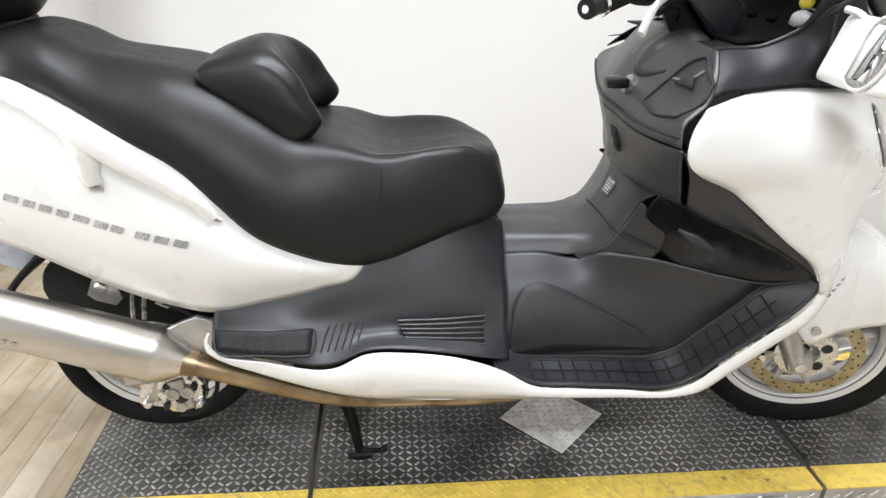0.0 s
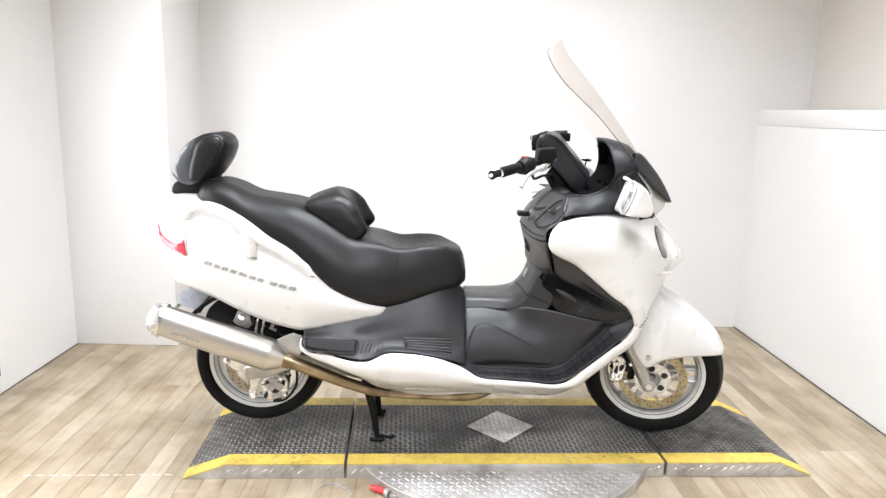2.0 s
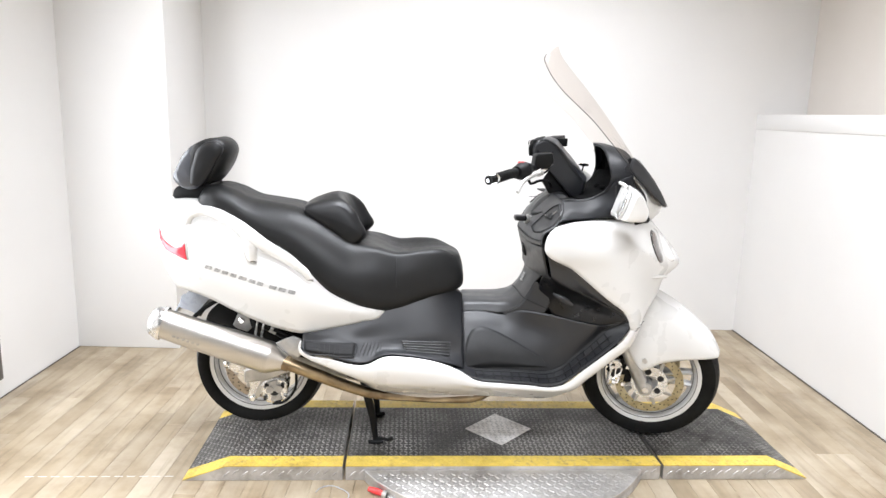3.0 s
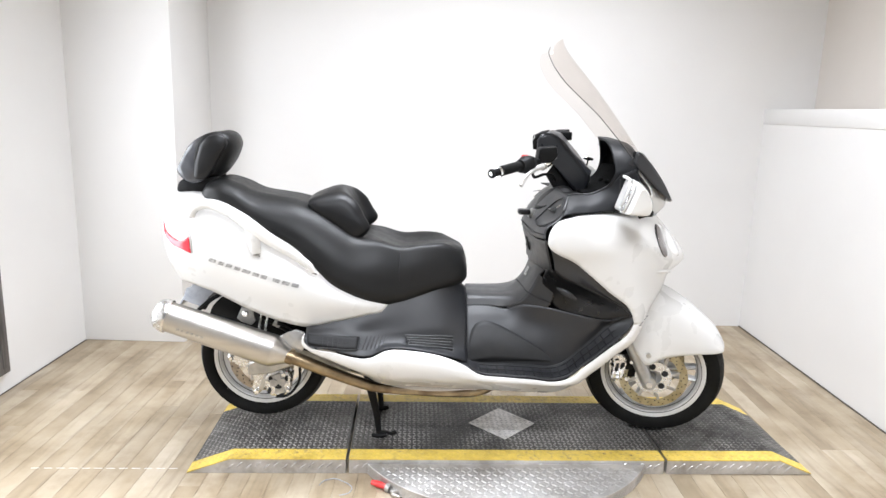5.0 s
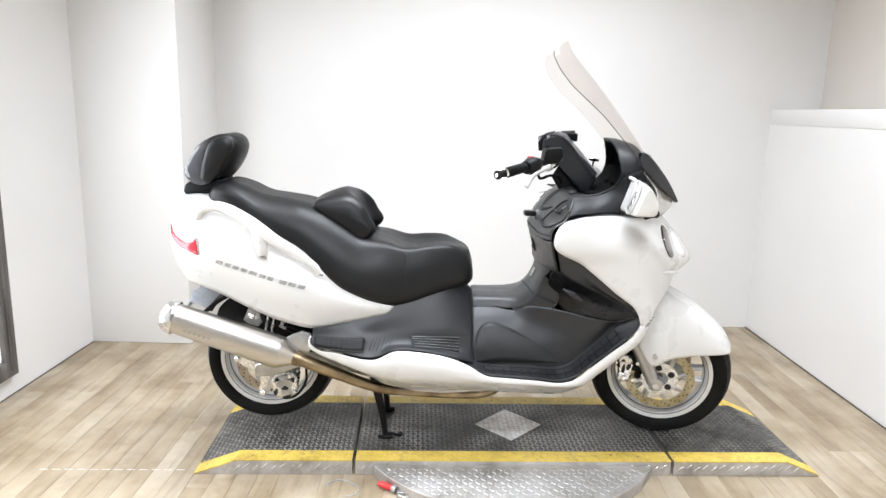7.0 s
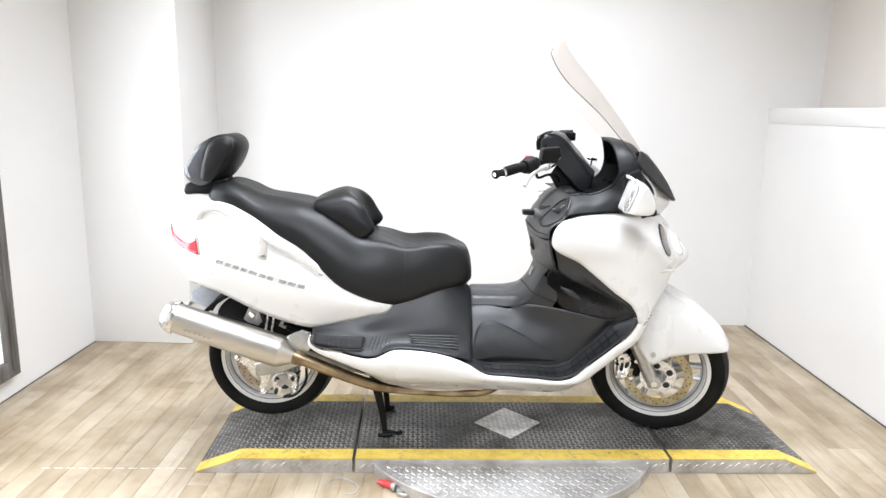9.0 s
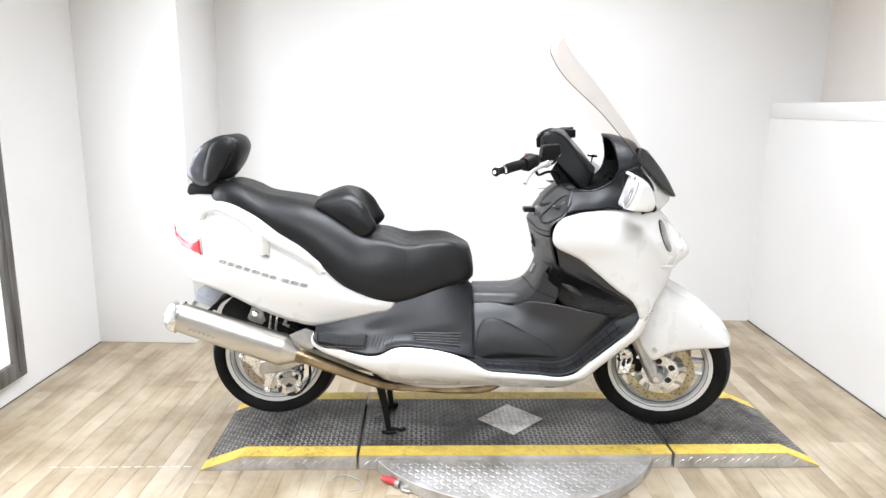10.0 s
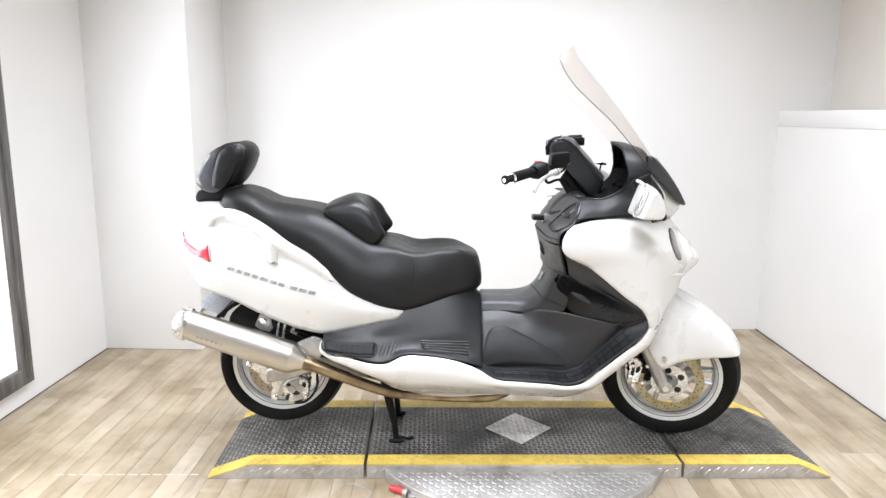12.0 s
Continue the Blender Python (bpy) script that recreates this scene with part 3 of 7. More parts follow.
# square plate, set cornerwise, screwed over the middle of the deck
cover = thing("cover_plate", (0, 0, TOP), "square aluminium tread plate cover screwed to the deck", "plate")
cp = bmesh.new()
corners = [(-0.137, 0.0), (-0.004, -0.141), (0.137, 0.0), (0.004, 0.141)]
lo, hi = [cp.verts.new((x, y, TOP + 0.002)) for x, y in corners], [cp.verts.new((x, y, TOP + 0.0055)) for x, y in corners]
cp.faces.new(hi), cp.faces.new(lo[::-1])
for i in range(4):
    cp.faces.new((lo[i], lo[(i + 1) % 4], hi[(i + 1) % 4], hi[i]))
part("plate", cp, COVER_ALU, cover, bevel=0.001)
stuff_part("tread_relief", tread_bars(bmesh.new(), -0.13, 0.13, -0.13, 0.13, lambda x: TOP + 0.0055, keep=lambda x, y: abs(x) + abs(y) < 0.122, pitch=0.0200, seed=12), BAR_ALU, cover, "bright raised bars of the plate")
for x, y in ((-0.118, 0), (0.118, 0)):
    part("screw", revolve([(0.0, 0.0), (0.0042, 0.0), (0.0036, 0.002), (0.0, 0.0022)], 12), CAST, cover).matrix_basis = pose(x, y, TOP + 0.0058, 90)

# short dashes of tape that carry the platform's front line on over the floor
for i in range(12):
    x = -1.235 - i * 0.045
    piece("tape_dash", box(x - 0.030, x, -0.261, -0.257, 0.0, 0.0006), TAPE, "short white dash of tape on the plank floor", "tape", "tape dashes")

# red-gripped plug lying by the turntable
plug = thing("cable_plug", (-0.47, -0.38, 0), "red and grey metal cable connector lying on the floor", "plug")
GRIP = [(-0.512, -0.372, 0.013), (-0.500, -0.380, 0.014), (-0.468, -0.402, 0.014), (-0.460, -0.408, 0.013)]
part("grip", tube(GRIP, [0.009, 0.012, 0.012, 0.009], 12), RED, plug, "red plastic grip")
part("collar", tube([(-0.460, -0.408, 0.014), (-0.446, -0.417, 0.014)], 0.015, 12), CAST, plug, "grey metal collar")
part("plate", box(-0.446, -0.412, -0.442, -0.418, 0.0005, 0.020, 0.004), CAST, plug)
part("lug", tube([(-0.428, -0.425, 0.018), (-0.408, -0.422, 0.026), (-0.398, -0.426, 0.040)], [0.007, 0.008, 0.006], 10, 10), CAST, plug)
part("jaw", tube([(-0.440, -0.442, 0.008), (-0.415, -0.452, 0.006), (-0.402, -0.446, 0.006)], [0.006, 0.007, 0.004], 10, 10), STEEL, plug)

# thin loop of clear cable lying by the plug
piece("cable", tube([(-0.700, -0.372, 0.002), (-0.690, -0.348, 0.002), (-0.655, -0.330, 0.002), (-0.615, -0.350, 0.002), (-0.582, -0.392, 0.002), (-0.592, -0.425, 0.002), (-0.622, -0.438, 0.002)], 0.0017, 8, 50), FLAP, "thin grey cable looped on the plank floor", "cable")

# ---------------------------------------------------------------- the scooter
scooter = thing("motor_scooter", (-0.18, 0, TOP), "pearl white maxi scooter with black seat on its centre stand", "scooter")

# tail bodywork: curves run from the tail forward, from the lower edge up to the middle
COWL_LOW = [(-1.217, -0.165, 0.697), (-1.096, -0.195, 0.662), (-0.972, -0.215, 0.607), (-0.849, -0.236, 0.567), (-0.757, -0.247, 0.552), (-0.647, -0.247, 0.573), (-0.547, -0.237, 0.594), (-0.487, -0.224, 0.608), (-0.471, -0.214, 0.622)]
COWL_BELLY = [(-1.255, -0.175, 0.785), (-1.166, -0.211, 0.79), (-1.0, -0.243, 0.750), (-0.85, -0.272, 0.712), (-0.72, -0.276, 0.676), (-0.6, -0.259, 0.652), (-0.52, -0.237, 0.636), (-0.489, -0.224, 0.63), (-0.470, -0.214, 0.629)]
COWL_SIDE = [(-1.274, -0.158, 0.885), (-1.15, -0.200, 0.890), (-1.0, -0.228, 0.842), (-0.88, -0.247, 0.796), (-0.76, -0.260, 0.739), (-0.66, -0.256, 0.692), (-0.55, -0.234, 0.652), (-0.49, -0.222, 0.640), (-0.470, -0.214, 0.634)]
COWL_TOP = [(-1.270, -0.105, 0.985), (-1.19, -0.128, 0.992), (-1.111, -0.142, 0.984), (-1.012, -0.168, 0.952), (-0.889, -0.198, 0.886), (-0.768, -0.220, 0.815), (-0.695, -0.232, 0.738), (-0.576, -0.226, 0.672), (-0.473, -0.212, 0.640)]
COWL_MID = [(-1.287, 0, 0.995), (-1.19, 0, 1.008), (-1.111, 0, 0.995), (-1.012, 0, 0.945), (-0.889, 0, 0.87), (-0.768, 0, 0.80), (-0.695, 0, 0.72), (-0.576, 0, 0.65), (-0.473, 0, 0.62)]
cowl = part("rear_cowl", skin(mirrored([COWL_LOW, COWL_BELLY, COWL_SIDE, COWL_TOP, COWL_MID]), 60, 56), PEARL, scooter, "glossy pearl white tail bodywork", 60, thick=0.004)
REAR = [(-1.217, -0.165, 0.697), (-1.255, -0.175, 0.785), (-1.274, -0.158, 0.885), (-1.270, -0.105, 0.985)]
part("tail_panel", skin([REAR, [(x - 0.02, y * 0.5, z) for x, y, z in REAR], [(x - 0.025, 0, z) for x, y, z in REAR], [(x - 0.02, -y * 0.5, z) for x, y, z in REAR], flip(REAR)], 16, 16), PEARL, scooter, thick=0.004)
for s in (1, -1):
    rail = part("grab_rail", tube([(-1.166, s * -0.186, 0.934), (-1.158, s * -0.190, 0.954), (-1.136, s * -0.196, 0.971), (-1.098, s * -0.204, 0.980), (-1.045, s * -0.218, 0.968), (-0.985, s * -0.238, 0.940), (-0.937, s * -0.254, 0.908), (-0.878, s * -0.266, 0.870), (-0.817, s * -0.276, 0.836), (-0.768, s * -0.282, 0.804), (-0.740, s * -0.282, 0.780), (-0.730, s * -0.278, 0.760)],
                                  [0.014, 0.019, 0.021, 0.021, 0.020, 0.021, 0.025, 0.023, 0.021, 0.020, 0.018, 0.013], 18, 80, flat=0.9), PEARL, scooter, "white rounded passenger grab rail")
    part("foot", tube([(-0.952, s * -0.246, 0.910), (-0.938, s * -0.252, 0.885), (-0.932, s * -0.256, 0.858), (-0.930, s * -0.258, 0.836), (-0.926, s * -0.256, 0.820)], [0.018, 0.026, 0.023, 0.020, 0.016], 16, 24, flat=0.85), PEARL, rail)
    for x, y, z in ((-1.164, -0.179, 0.927), (-0.726, -0.271, 0.755), (-0.924, -0.257, 0.812)):
        part("rail_pad", tube([(x - 0.011, s * y, z + 0.002), (x + 0.011, s * y, z - 0.003)], 0.0045, 10, 4, flat=0.8), BADGE, rail, "grey rubber pad")

flank = np.array([p for col in zip(*[smooth_curve(c, 90) for c in (COWL_LOW, COWL_BELLY, COWL_SIDE, COWL_TOP)]) for p in smooth_curve(col, 60)])


def on_flank(x, z):
    """How far the near flank stands out at a place of its outline."""
    d = (flank[:, 0] - x) ** 2 + (flank[:, 2] - z) ** 2
    near = np.argsort(d)[:4]
    w_ = 1 / (d[near] + 1e-6)
    return float((flank[near, 1] * w_).sum() / w_.sum())


def flank_patch(s, upper, lower, out, nu=24, nv=8):
    """A sheet laid on the flank between two lines in x and z."""
    a, b_ = smooth_curve([(x, 0, z) for x, z in upper], nu), smooth_curve([(x, 0, z) for x, z in lower], nu)
    curves = []
    for k in range(nv):
        f = k / (nv - 1)
        row = []
        for p, q in zip(a, b_):
            x, z = p[0] + (q[0] - p[0]) * f, p[2] + (q[2] - p[2]) * f
            row.append((x, s * (on_flank(x, z) - out), z))
        curves.append(row)
    return skin(curves, nu, nv)


for s in (1, -1):
    lamp = part("tail_lamp", flank_patch(s, [(-1.264, 0.926), (-1.240, 0.934), (-1.205, 0.902), (-1.172, 0.868)], [(-1.266, 0.902), (-1.238, 0.868), (-1.205, 0.853), (-1.174, 0.850)], 0.003), CLEAR_LENS, scooter, "clear tail lamp above a red lens", thick=0.004)
    part("red_lens", flank_patch(s, [(-1.273, 0.908), (-1.262, 0.878), (-1.238, 0.858), (-1.205, 0.846), (-1.172, 0.862)], [(-1.270, 0.880), (-1.258, 0.852), (-1.236, 0.832), (-1.205, 0.820), (-1.163, 0.806)], 0.0045), RED_LENS, lamp, "red lower lens", thick=0.004)
    part("lamp_edge", tube([(x, s * (on_flank(x, z) - 0.003), z) for x, z in ((-1.258, 0.940), (-1.236, 0.940), (-1.205, 0.910), (-1.168, 0.870), (-1.158, 0.806))], 0.0016, 6, 30), BADGE, lamp)

# badge on the flank: plain bars, no lettering
BADGES = [(0.0, 0.030), (0.036, 0.024), (0.066, 0.026), (0.098, 0.026), (0.130, 0.034), (0.170, 0.028), (0.202, 0.026), (0.248, 0.030), (0.284, 0.030), (0.320, 0.030)]


for s in (1, -1):
    for u, w in BADGES:
        f = u / 0.34
        x0, z0 = -1.10 + 0.313 * f, 0.787 - 0.078 * f - 0.010 * f * (1 - f)
        bb = bmesh.new()
        hgt = 0.0125
        shear = 0.006
        for k0, k1 in (((0, hgt * 0.04), (w * 0.80, hgt * 0.96)),):
            q = []
            for dx, dz in ((k0[0], k0[1]), (k1[0], k0[1]), (k1[0], k1[1]), (k0[0], k1[1])):
                x, z = x0 + dx + shear * dz / hgt, z0 + dz - dx * 0.24 - hgt / 2
                q.append((x, s * (on_flank(x, z) - 0.0035), z))
            lo = [bb.verts.new((x, y + s * 0.003, z)) for x, y, z in q]
            hi = [bb.verts.new((x, y - s * 0.0010, z)) for x, y, z in q]
            bb.faces.new(hi), bb.faces.new(lo[::-1])
            for i in range(4):
                bb.faces.new((lo[i], lo[(i + 1) % 4], hi[(i + 1) % 4], hi[i]))
        part("badge_bar", bb, BADGE, cowl)


# seat: stations of (x, low z, low half width, shoulder z, shoulder half width, middle z)
SEAT = [(-1.15, 0.985, 0.1, 1.011, 0.088, 1.018), (-1.132, 0.984, 0.128, 1.033, 0.114, 1.044), (-1.095, 0.98, 0.148, 1.041, 0.129, 1.057), (-1.03, 0.96, 0.166, 1.027, 0.14, 1.044), (-0.96, 0.925, 0.186, 0.992, 0.148, 1.013), (-0.88, 0.878, 0.205, 0.976, 0.154, 1.0), (-0.8, 0.832, 0.221, 0.966, 0.158, 0.986), (-0.73, 0.768, 0.238, 0.939, 0.164, 0.964), (-0.66, 0.706, 0.25, 0.897, 0.173, 0.925), (-0.59, 0.672, 0.248, 0.859, 0.172, 0.877), (-0.5, 0.64, 0.232, 0.846, 0.175, 0.847), (-0.42, 0.643, 0.212, 0.829, 0.165, 0.814), (-0.34, 0.664, 0.186, 0.837, 0.145, 0.816), (-0.27, 0.682, 0.16, 0.836, 0.12, 0.826), (-0.22, 0.694, 0.138, 0.813, 0.098, 0.822), (-0.19, 0.703, 0.118, 0.788, 0.08, 0.806), (-0.176, 0.712, 0.095, 0.755, 0.06, 0.768)]


def seat_section(x, zl, yl, zs, ys, zt):
    bulge = 0.014
    half = [(x, -yl + 0.012, zl - 0.012), (x, -yl, zl), (x, -(yl * 0.88 + ys * 0.12) - bulge * 0.6, zl + (zs - zl) * 0.33), (x, -(yl * 0.48 + ys * 0.52) - bulge * 0.8, zl + (zs - zl) * 0.72),
            (x, -ys, zs), (x, -ys * 0.62, zs * 0.22 + zt * 0.78 + 0.003), (x, -ys * 0.25, zt), (x, 0, zt)]
    return half + [(x, -y, z) for x, y, z in reversed(half[:-1])]


secs = [seat_section(*s) for s in SEAT]
seat_bm = skin(secs, 61, 110)
for end in (secs[0], secs[-1]):
    ring = smooth_curve(end, 61)
    seat_bm.faces.new([seat_bm.verts.new(p) for p in ring])
seat = part("seat", seat_bm, VINYL, scooter, "stepped black vinyl two-person seat", 70)
seat_rows = [smooth_curve(sec, 61) for sec in secs]
seat_cols = [smooth_curve([r[i] for r in seat_rows], 110) for i in range(61)]


def seat_line(places, r=0.0014):
    """A seam laid on the seat; places: (index across, index along)."""
    return tube([seat_cols[i][j] for i, j in places], r, 6, 40)


part("seam", seat_line([(19, 72), (19, 78), (19, 84), (19, 90), (19, 96), (18, 101)]), VINYL_SIDE, seat)
part("seam", seat_line([(19, 78), (15, 79), (11, 80), (7, 81)], 0.0012), VINYL_SIDE, seat)

# rider's back bolster with two lobes
# each station: (y, x, z) of rear edge, upper slope, knee, front slope, front face, front tip, underside, underside middle
FACET = [(-0.136, -0.762, 0.984), (-0.136, -0.700, 0.996), (-0.136, -0.632, 0.998), (-0.140, -0.600, 0.972), (-0.146, -0.578, 0.940), (-0.154, -0.556, 0.894), (-0.158, -0.592, 0.862), (-0.152, -0.665, 0.905)]
BEND = [(-0.126, -0.764, 0.988), (-0.122, -0.700, 1.006), (-0.118, -0.626, 1.008), (-0.122, -0.586, 0.978), (-0.128, -0.564, 0.940), (-0.136, -0.542, 0.894), (-0.146, -0.580, 0.858), (-0.142, -0.665, 0.902)]
LOBE = [(-0.075, -0.768, 0.988), (-0.072, -0.710, 1.017), (-0.068, -0.642, 1.024), (-0.072, -0.614, 0.992), (-0.076, -0.596, 0.950), (-0.080, -0.576, 0.890), (-0.084, -0.600, 0.862), (-0.085, -0.670, 0.905)]
DIP = [(0.0, -0.772, 0.987), (0.0, -0.712, 1.022), (0.0, -0.648, 1.032), (0.0, -0.626, 1.006), (0.0, -0.614, 0.955), (0.0, -0.604, 0.890), (0.0, -0.630, 0.862), (0.0, -0.680, 0.905)]


def closed_ring(points, n):
    """A smooth closed ring through points in space."""
    k = len(points)
    p = [tuple(q) for q in points]
    seg = np.array(p[-2:] + p + p[:3])
    t = np.concatenate(([0], np.cumsum(np.linalg.norm(np.diff(seg, axis=0), axis=1))))
    fine = smooth_curve(p[-2:] + p + p[:3], 1200)
    where = np.linspace(0, t[-1], 1200)
    out = []
    for i in range(k):
        for q in np.linspace(t[2 + i], t[3 + i], n // k, endpoint=False):
            out.append(fine[int(np.argmin(abs(where - q)))])
    return out


half_rings = [closed_ring([(x, y, z) for y, x, z in st], 48) for st in (FACET, BEND, LOBE, DIP)]
all_rings = half_rings + [[(x, -y, z) for x, y, z in r] for r in reversed(half_rings[:-1])]
cols = [smooth_curve([r[i] for r in all_rings], 45) for i in range(48)]
body = [[c[j] for c in cols] for j in range(45)]


def pillow(ring, s):
    """Rings that close an end with a slightly swollen facet."""
    mid = [sum(p[i] for p in ring) / len(ring) for i in range(3)]
    return [[(mid[0] + (x - mid[0]) * f, mid[1] + (y - mid[1]) * f - s * up, mid[2] + (z - mid[2]) * f) for x, y, z in ring] for f, up in ((0.03, 0.012), (0.5, 0.0105), (0.82, 0.0065), (0.95, 0.0025))]


bol = loft(pillow(body[0], 1) + body + pillow(body[-1], -1)[::-1])
bolster = part("back_bolster", far_ahead(bol, 0.13), VINYL_SIDE, seat, "black vinyl rider back bolster with two lobes", 75)

# passenger backrest
def pad_loft(profile, half, n, squeeze, n_ring=40, lean=0.0):
    cx, cz = sum(p[0] for p in profile) / len(profile), sum(p[1] for p in profile) / len(profile)
    ring = round_outline(profile, n_ring)
    secs_ = []
    for k in range(n + 1):
        v = -1 + 2 * k / n
        f = max(0.02, (1 - abs(v) ** squeeze)) ** 0.45
        secs_.append([(cx + (x - cx) * (0.35 + 0.65 * f) - lean * abs(v) ** 2, half * v, cz + (z - cz) * (0.30 + 0.70 * f)) for x, z in ring])
    return loft(secs_)


backrest = part("backrest", pad_loft([(-1.152, 1.054), (-1.172, 1.100), (-1.168, 1.158), (-1.140, 1.204), (-1.102, 1.224), (-1.066, 1.226), (-1.040, 1.212), (-1.028, 1.186), (-1.036, 1.150), (-1.062, 1.102), (-1.100, 1.062)], 0.111, 36, 9.0, lean=0.028), VINYL, scooter, "padded black vinyl passenger backrest", 70)
for s in (1, -1):
    wing = bmesh.new()
    for f, y in ((1.0, 0.094), (1.0, 0.107), (0.98, 0.1135), (0.93, 0.1175), (0.6, 0.1215), (0.02, 0.1230)):
        ring = round_outline([(-1.170, 1.058), (-1.172, 1.093), (-1.159, 1.143), (-1.142, 1.188), (-1.102, 1.215), (-1.066, 1.210), (-1.055, 1.194), (-1.078, 1.143), (-1.108, 1.088), (-1.138, 1.054)], 48)
        row = [wing.verts.new((-1.120 + (x + 1.120) * f, -s * y, 1.135 + (z - 1.135) * f)) for x, z in ring]
        if y == 0.094:
            last = row
            continue
        for k in range(48):
            wing.faces.new((last[k], last[(k + 1) % 48], row[(k + 1) % 48], row[k]))
        last = row
    wing.faces.new(last)
    part("side_pad", wing, VINYL_SIDE, backrest, "smooth black padded wing", 60)
part("shell", pad_loft([(-1.165, 1.030), (-1.205, 1.045), (-1.226, 1.075), (-1.205, 1.130), (-1.178, 1.178), (-1.135, 1.212), (-1.10, 1.214), (-1.12, 1.16), (-1.135, 1.09), (-1.125, 1.045)], 0.108, 30, 7.0, lean=0.026), SHELL, backrest, "glossy backrest shell, its reflections put into grey")
part("bracket", pad_loft([(-1.250, 1.008), (-1.243, 1.04), (-1.20, 1.055), (-1.15, 1.060), (-1.105, 1.062), (-1.103, 1.034), (-1.135, 1.004), (-1.17, 0.990), (-1.21, 0.996)], 0.090, 18, 9.0), BLACK, backrest, "black plastic backrest bracket")

# ---- dark centre bodywork
SC_TOP = [(-0.758, -0.246, 0.552), (-0.647, -0.246, 0.575), (-0.547, -0.236, 0.597), (-0.473, -0.213, 0.628), (-0.428, -0.200, 0.652), (-0.340, -0.172, 0.674), (-0.281, -0.150, 0.690), (-0.215, -0.105, 0.690), (-0.178, -0.075, 0.660)]
SC_A = [(-0.756, -0.262, 0.545), (-0.65, -0.259, 0.556), (-0.55, -0.248, 0.572), (-0.47, -0.230, 0.590), (-0.40, -0.218, 0.602), (-0.32, -0.200, 0.615), (-0.26, -0.178, 0.624), (-0.21, -0.146, 0.622), (-0.178, -0.125, 0.603)]
SC_B = [(-0.755, -0.286, 0.537), (-0.65, -0.282, 0.535), (-0.55, -0.262, 0.534), (-0.47, -0.250, 0.536), (-0.40, -0.242, 0.540), (-0.32, -0.232, 0.545), (-0.26, -0.218, 0.55), (-0.21, -0.200, 0.545), (-0.178, -0.188, 0.535)]
SC_C = [(-0.754, -0.302, 0.530), (-0.65, -0.300, 0.522), (-0.535, -0.280, 0.504), (-0.47, -0.266, 0.505), (-0.40, -0.256, 0.506), (-0.32, -0.248, 0.498), (-0.26, -0.241, 0.488), (-0.21, -0.230, 0.474), (-0.178, -0.222, 0.462)]
SC_LOW = [(-0.752, -0.316, 0.507), (-0.66, -0.316, 0.486), (-0.525, -0.315, 0.468), (-0.468, -0.313, 0.494), (-0.39, -0.311, 0.494), (-0.32, -0.308, 0.482), (-0.26, -0.300, 0.466), (-0.21, -0.285, 0.448), (-0.178, -0.262, 0.428)]
FB_OUT = [(-0.215, -0.318, 0.440), (-0.177, -0.320, 0.428), (-0.140, -0.320, 0.410), (-0.05, -0.320, 0.400), (0.044, -0.320, 0.394), (0.150, -0.320, 0.389), (0.178, -0.320, 0.398), (0.245, -0.321, 0.452), (0.322, -0.322, 0.516), (0.380, -0.324, 0.572), (0.398, -0.325, 0.60), (0.405, -0.328, 0.632)]
FB_IN = [(-0.215, -0.240, 0.440), (-0.177, -0.228, 0.428), (-0.14, -0.226, 0.414), (-0.05, -0.225, 0.408), (0.044, -0.225, 0.404), (0.145, -0.225, 0.402), (0.170, -0.226, 0.410), (0.240, -0.230, 0.469), (0.290, -0.237, 0.520), (0.345, -0.252, 0.584), (0.372, -0.280, 0.605), (0.396, -0.316, 0.627)]
# wall of the foot well, from the footboard up to the shoulder of the tunnel and the crease of the shield
FW_TOP = [(-0.178, -0.118, 0.603), (-0.10, -0.118, 0.605), (-0.02, -0.136, 0.597), (0.03, -0.160, 0.620), (0.07, -0.179, 0.623), (0.125, -0.195, 0.620), (0.190, -0.216, 0.610), (0.275, -0.245, 0.598), (0.350, -0.290, 0.606), (0.386, -0.318, 0.632)]
FW_A = [(-0.178, -0.165, 0.56), (-0.10, -0.165, 0.562), (-0.02, -0.168, 0.560), (0.04, -0.174, 0.566), (0.09, -0.182, 0.566), (0.145, -0.198, 0.562), (0.200, -0.220, 0.562), (0.280, -0.247, 0.578), (0.348, -0.276, 0.603), (0.386, -0.310, 0.626)]
FW_B = [(-0.178, -0.205, 0.49), (-0.10, -0.204, 0.488), (-0.02, -0.203, 0.486), (0.04, -0.203, 0.485), (0.09, -0.206, 0.486), (0.145, -0.212, 0.488), (0.200, -0.224, 0.502), (0.283, -0.246, 0.560), (0.346, -0.264, 0.598), (0.386, -0.304, 0.622)]
FW_LOW = [(-0.178, -0.226, 0.428), (-0.10, -0.225, 0.412), (-0.02, -0.225, 0.406), (0.05, -0.225, 0.404), (0.11, -0.225, 0.403), (0.150, -0.225, 0.403), (0.200, -0.229, 0.434), (0.281, -0.236, 0.512), (0.342, -0.251, 0.582), (0.386, -0.300, 0.616)]
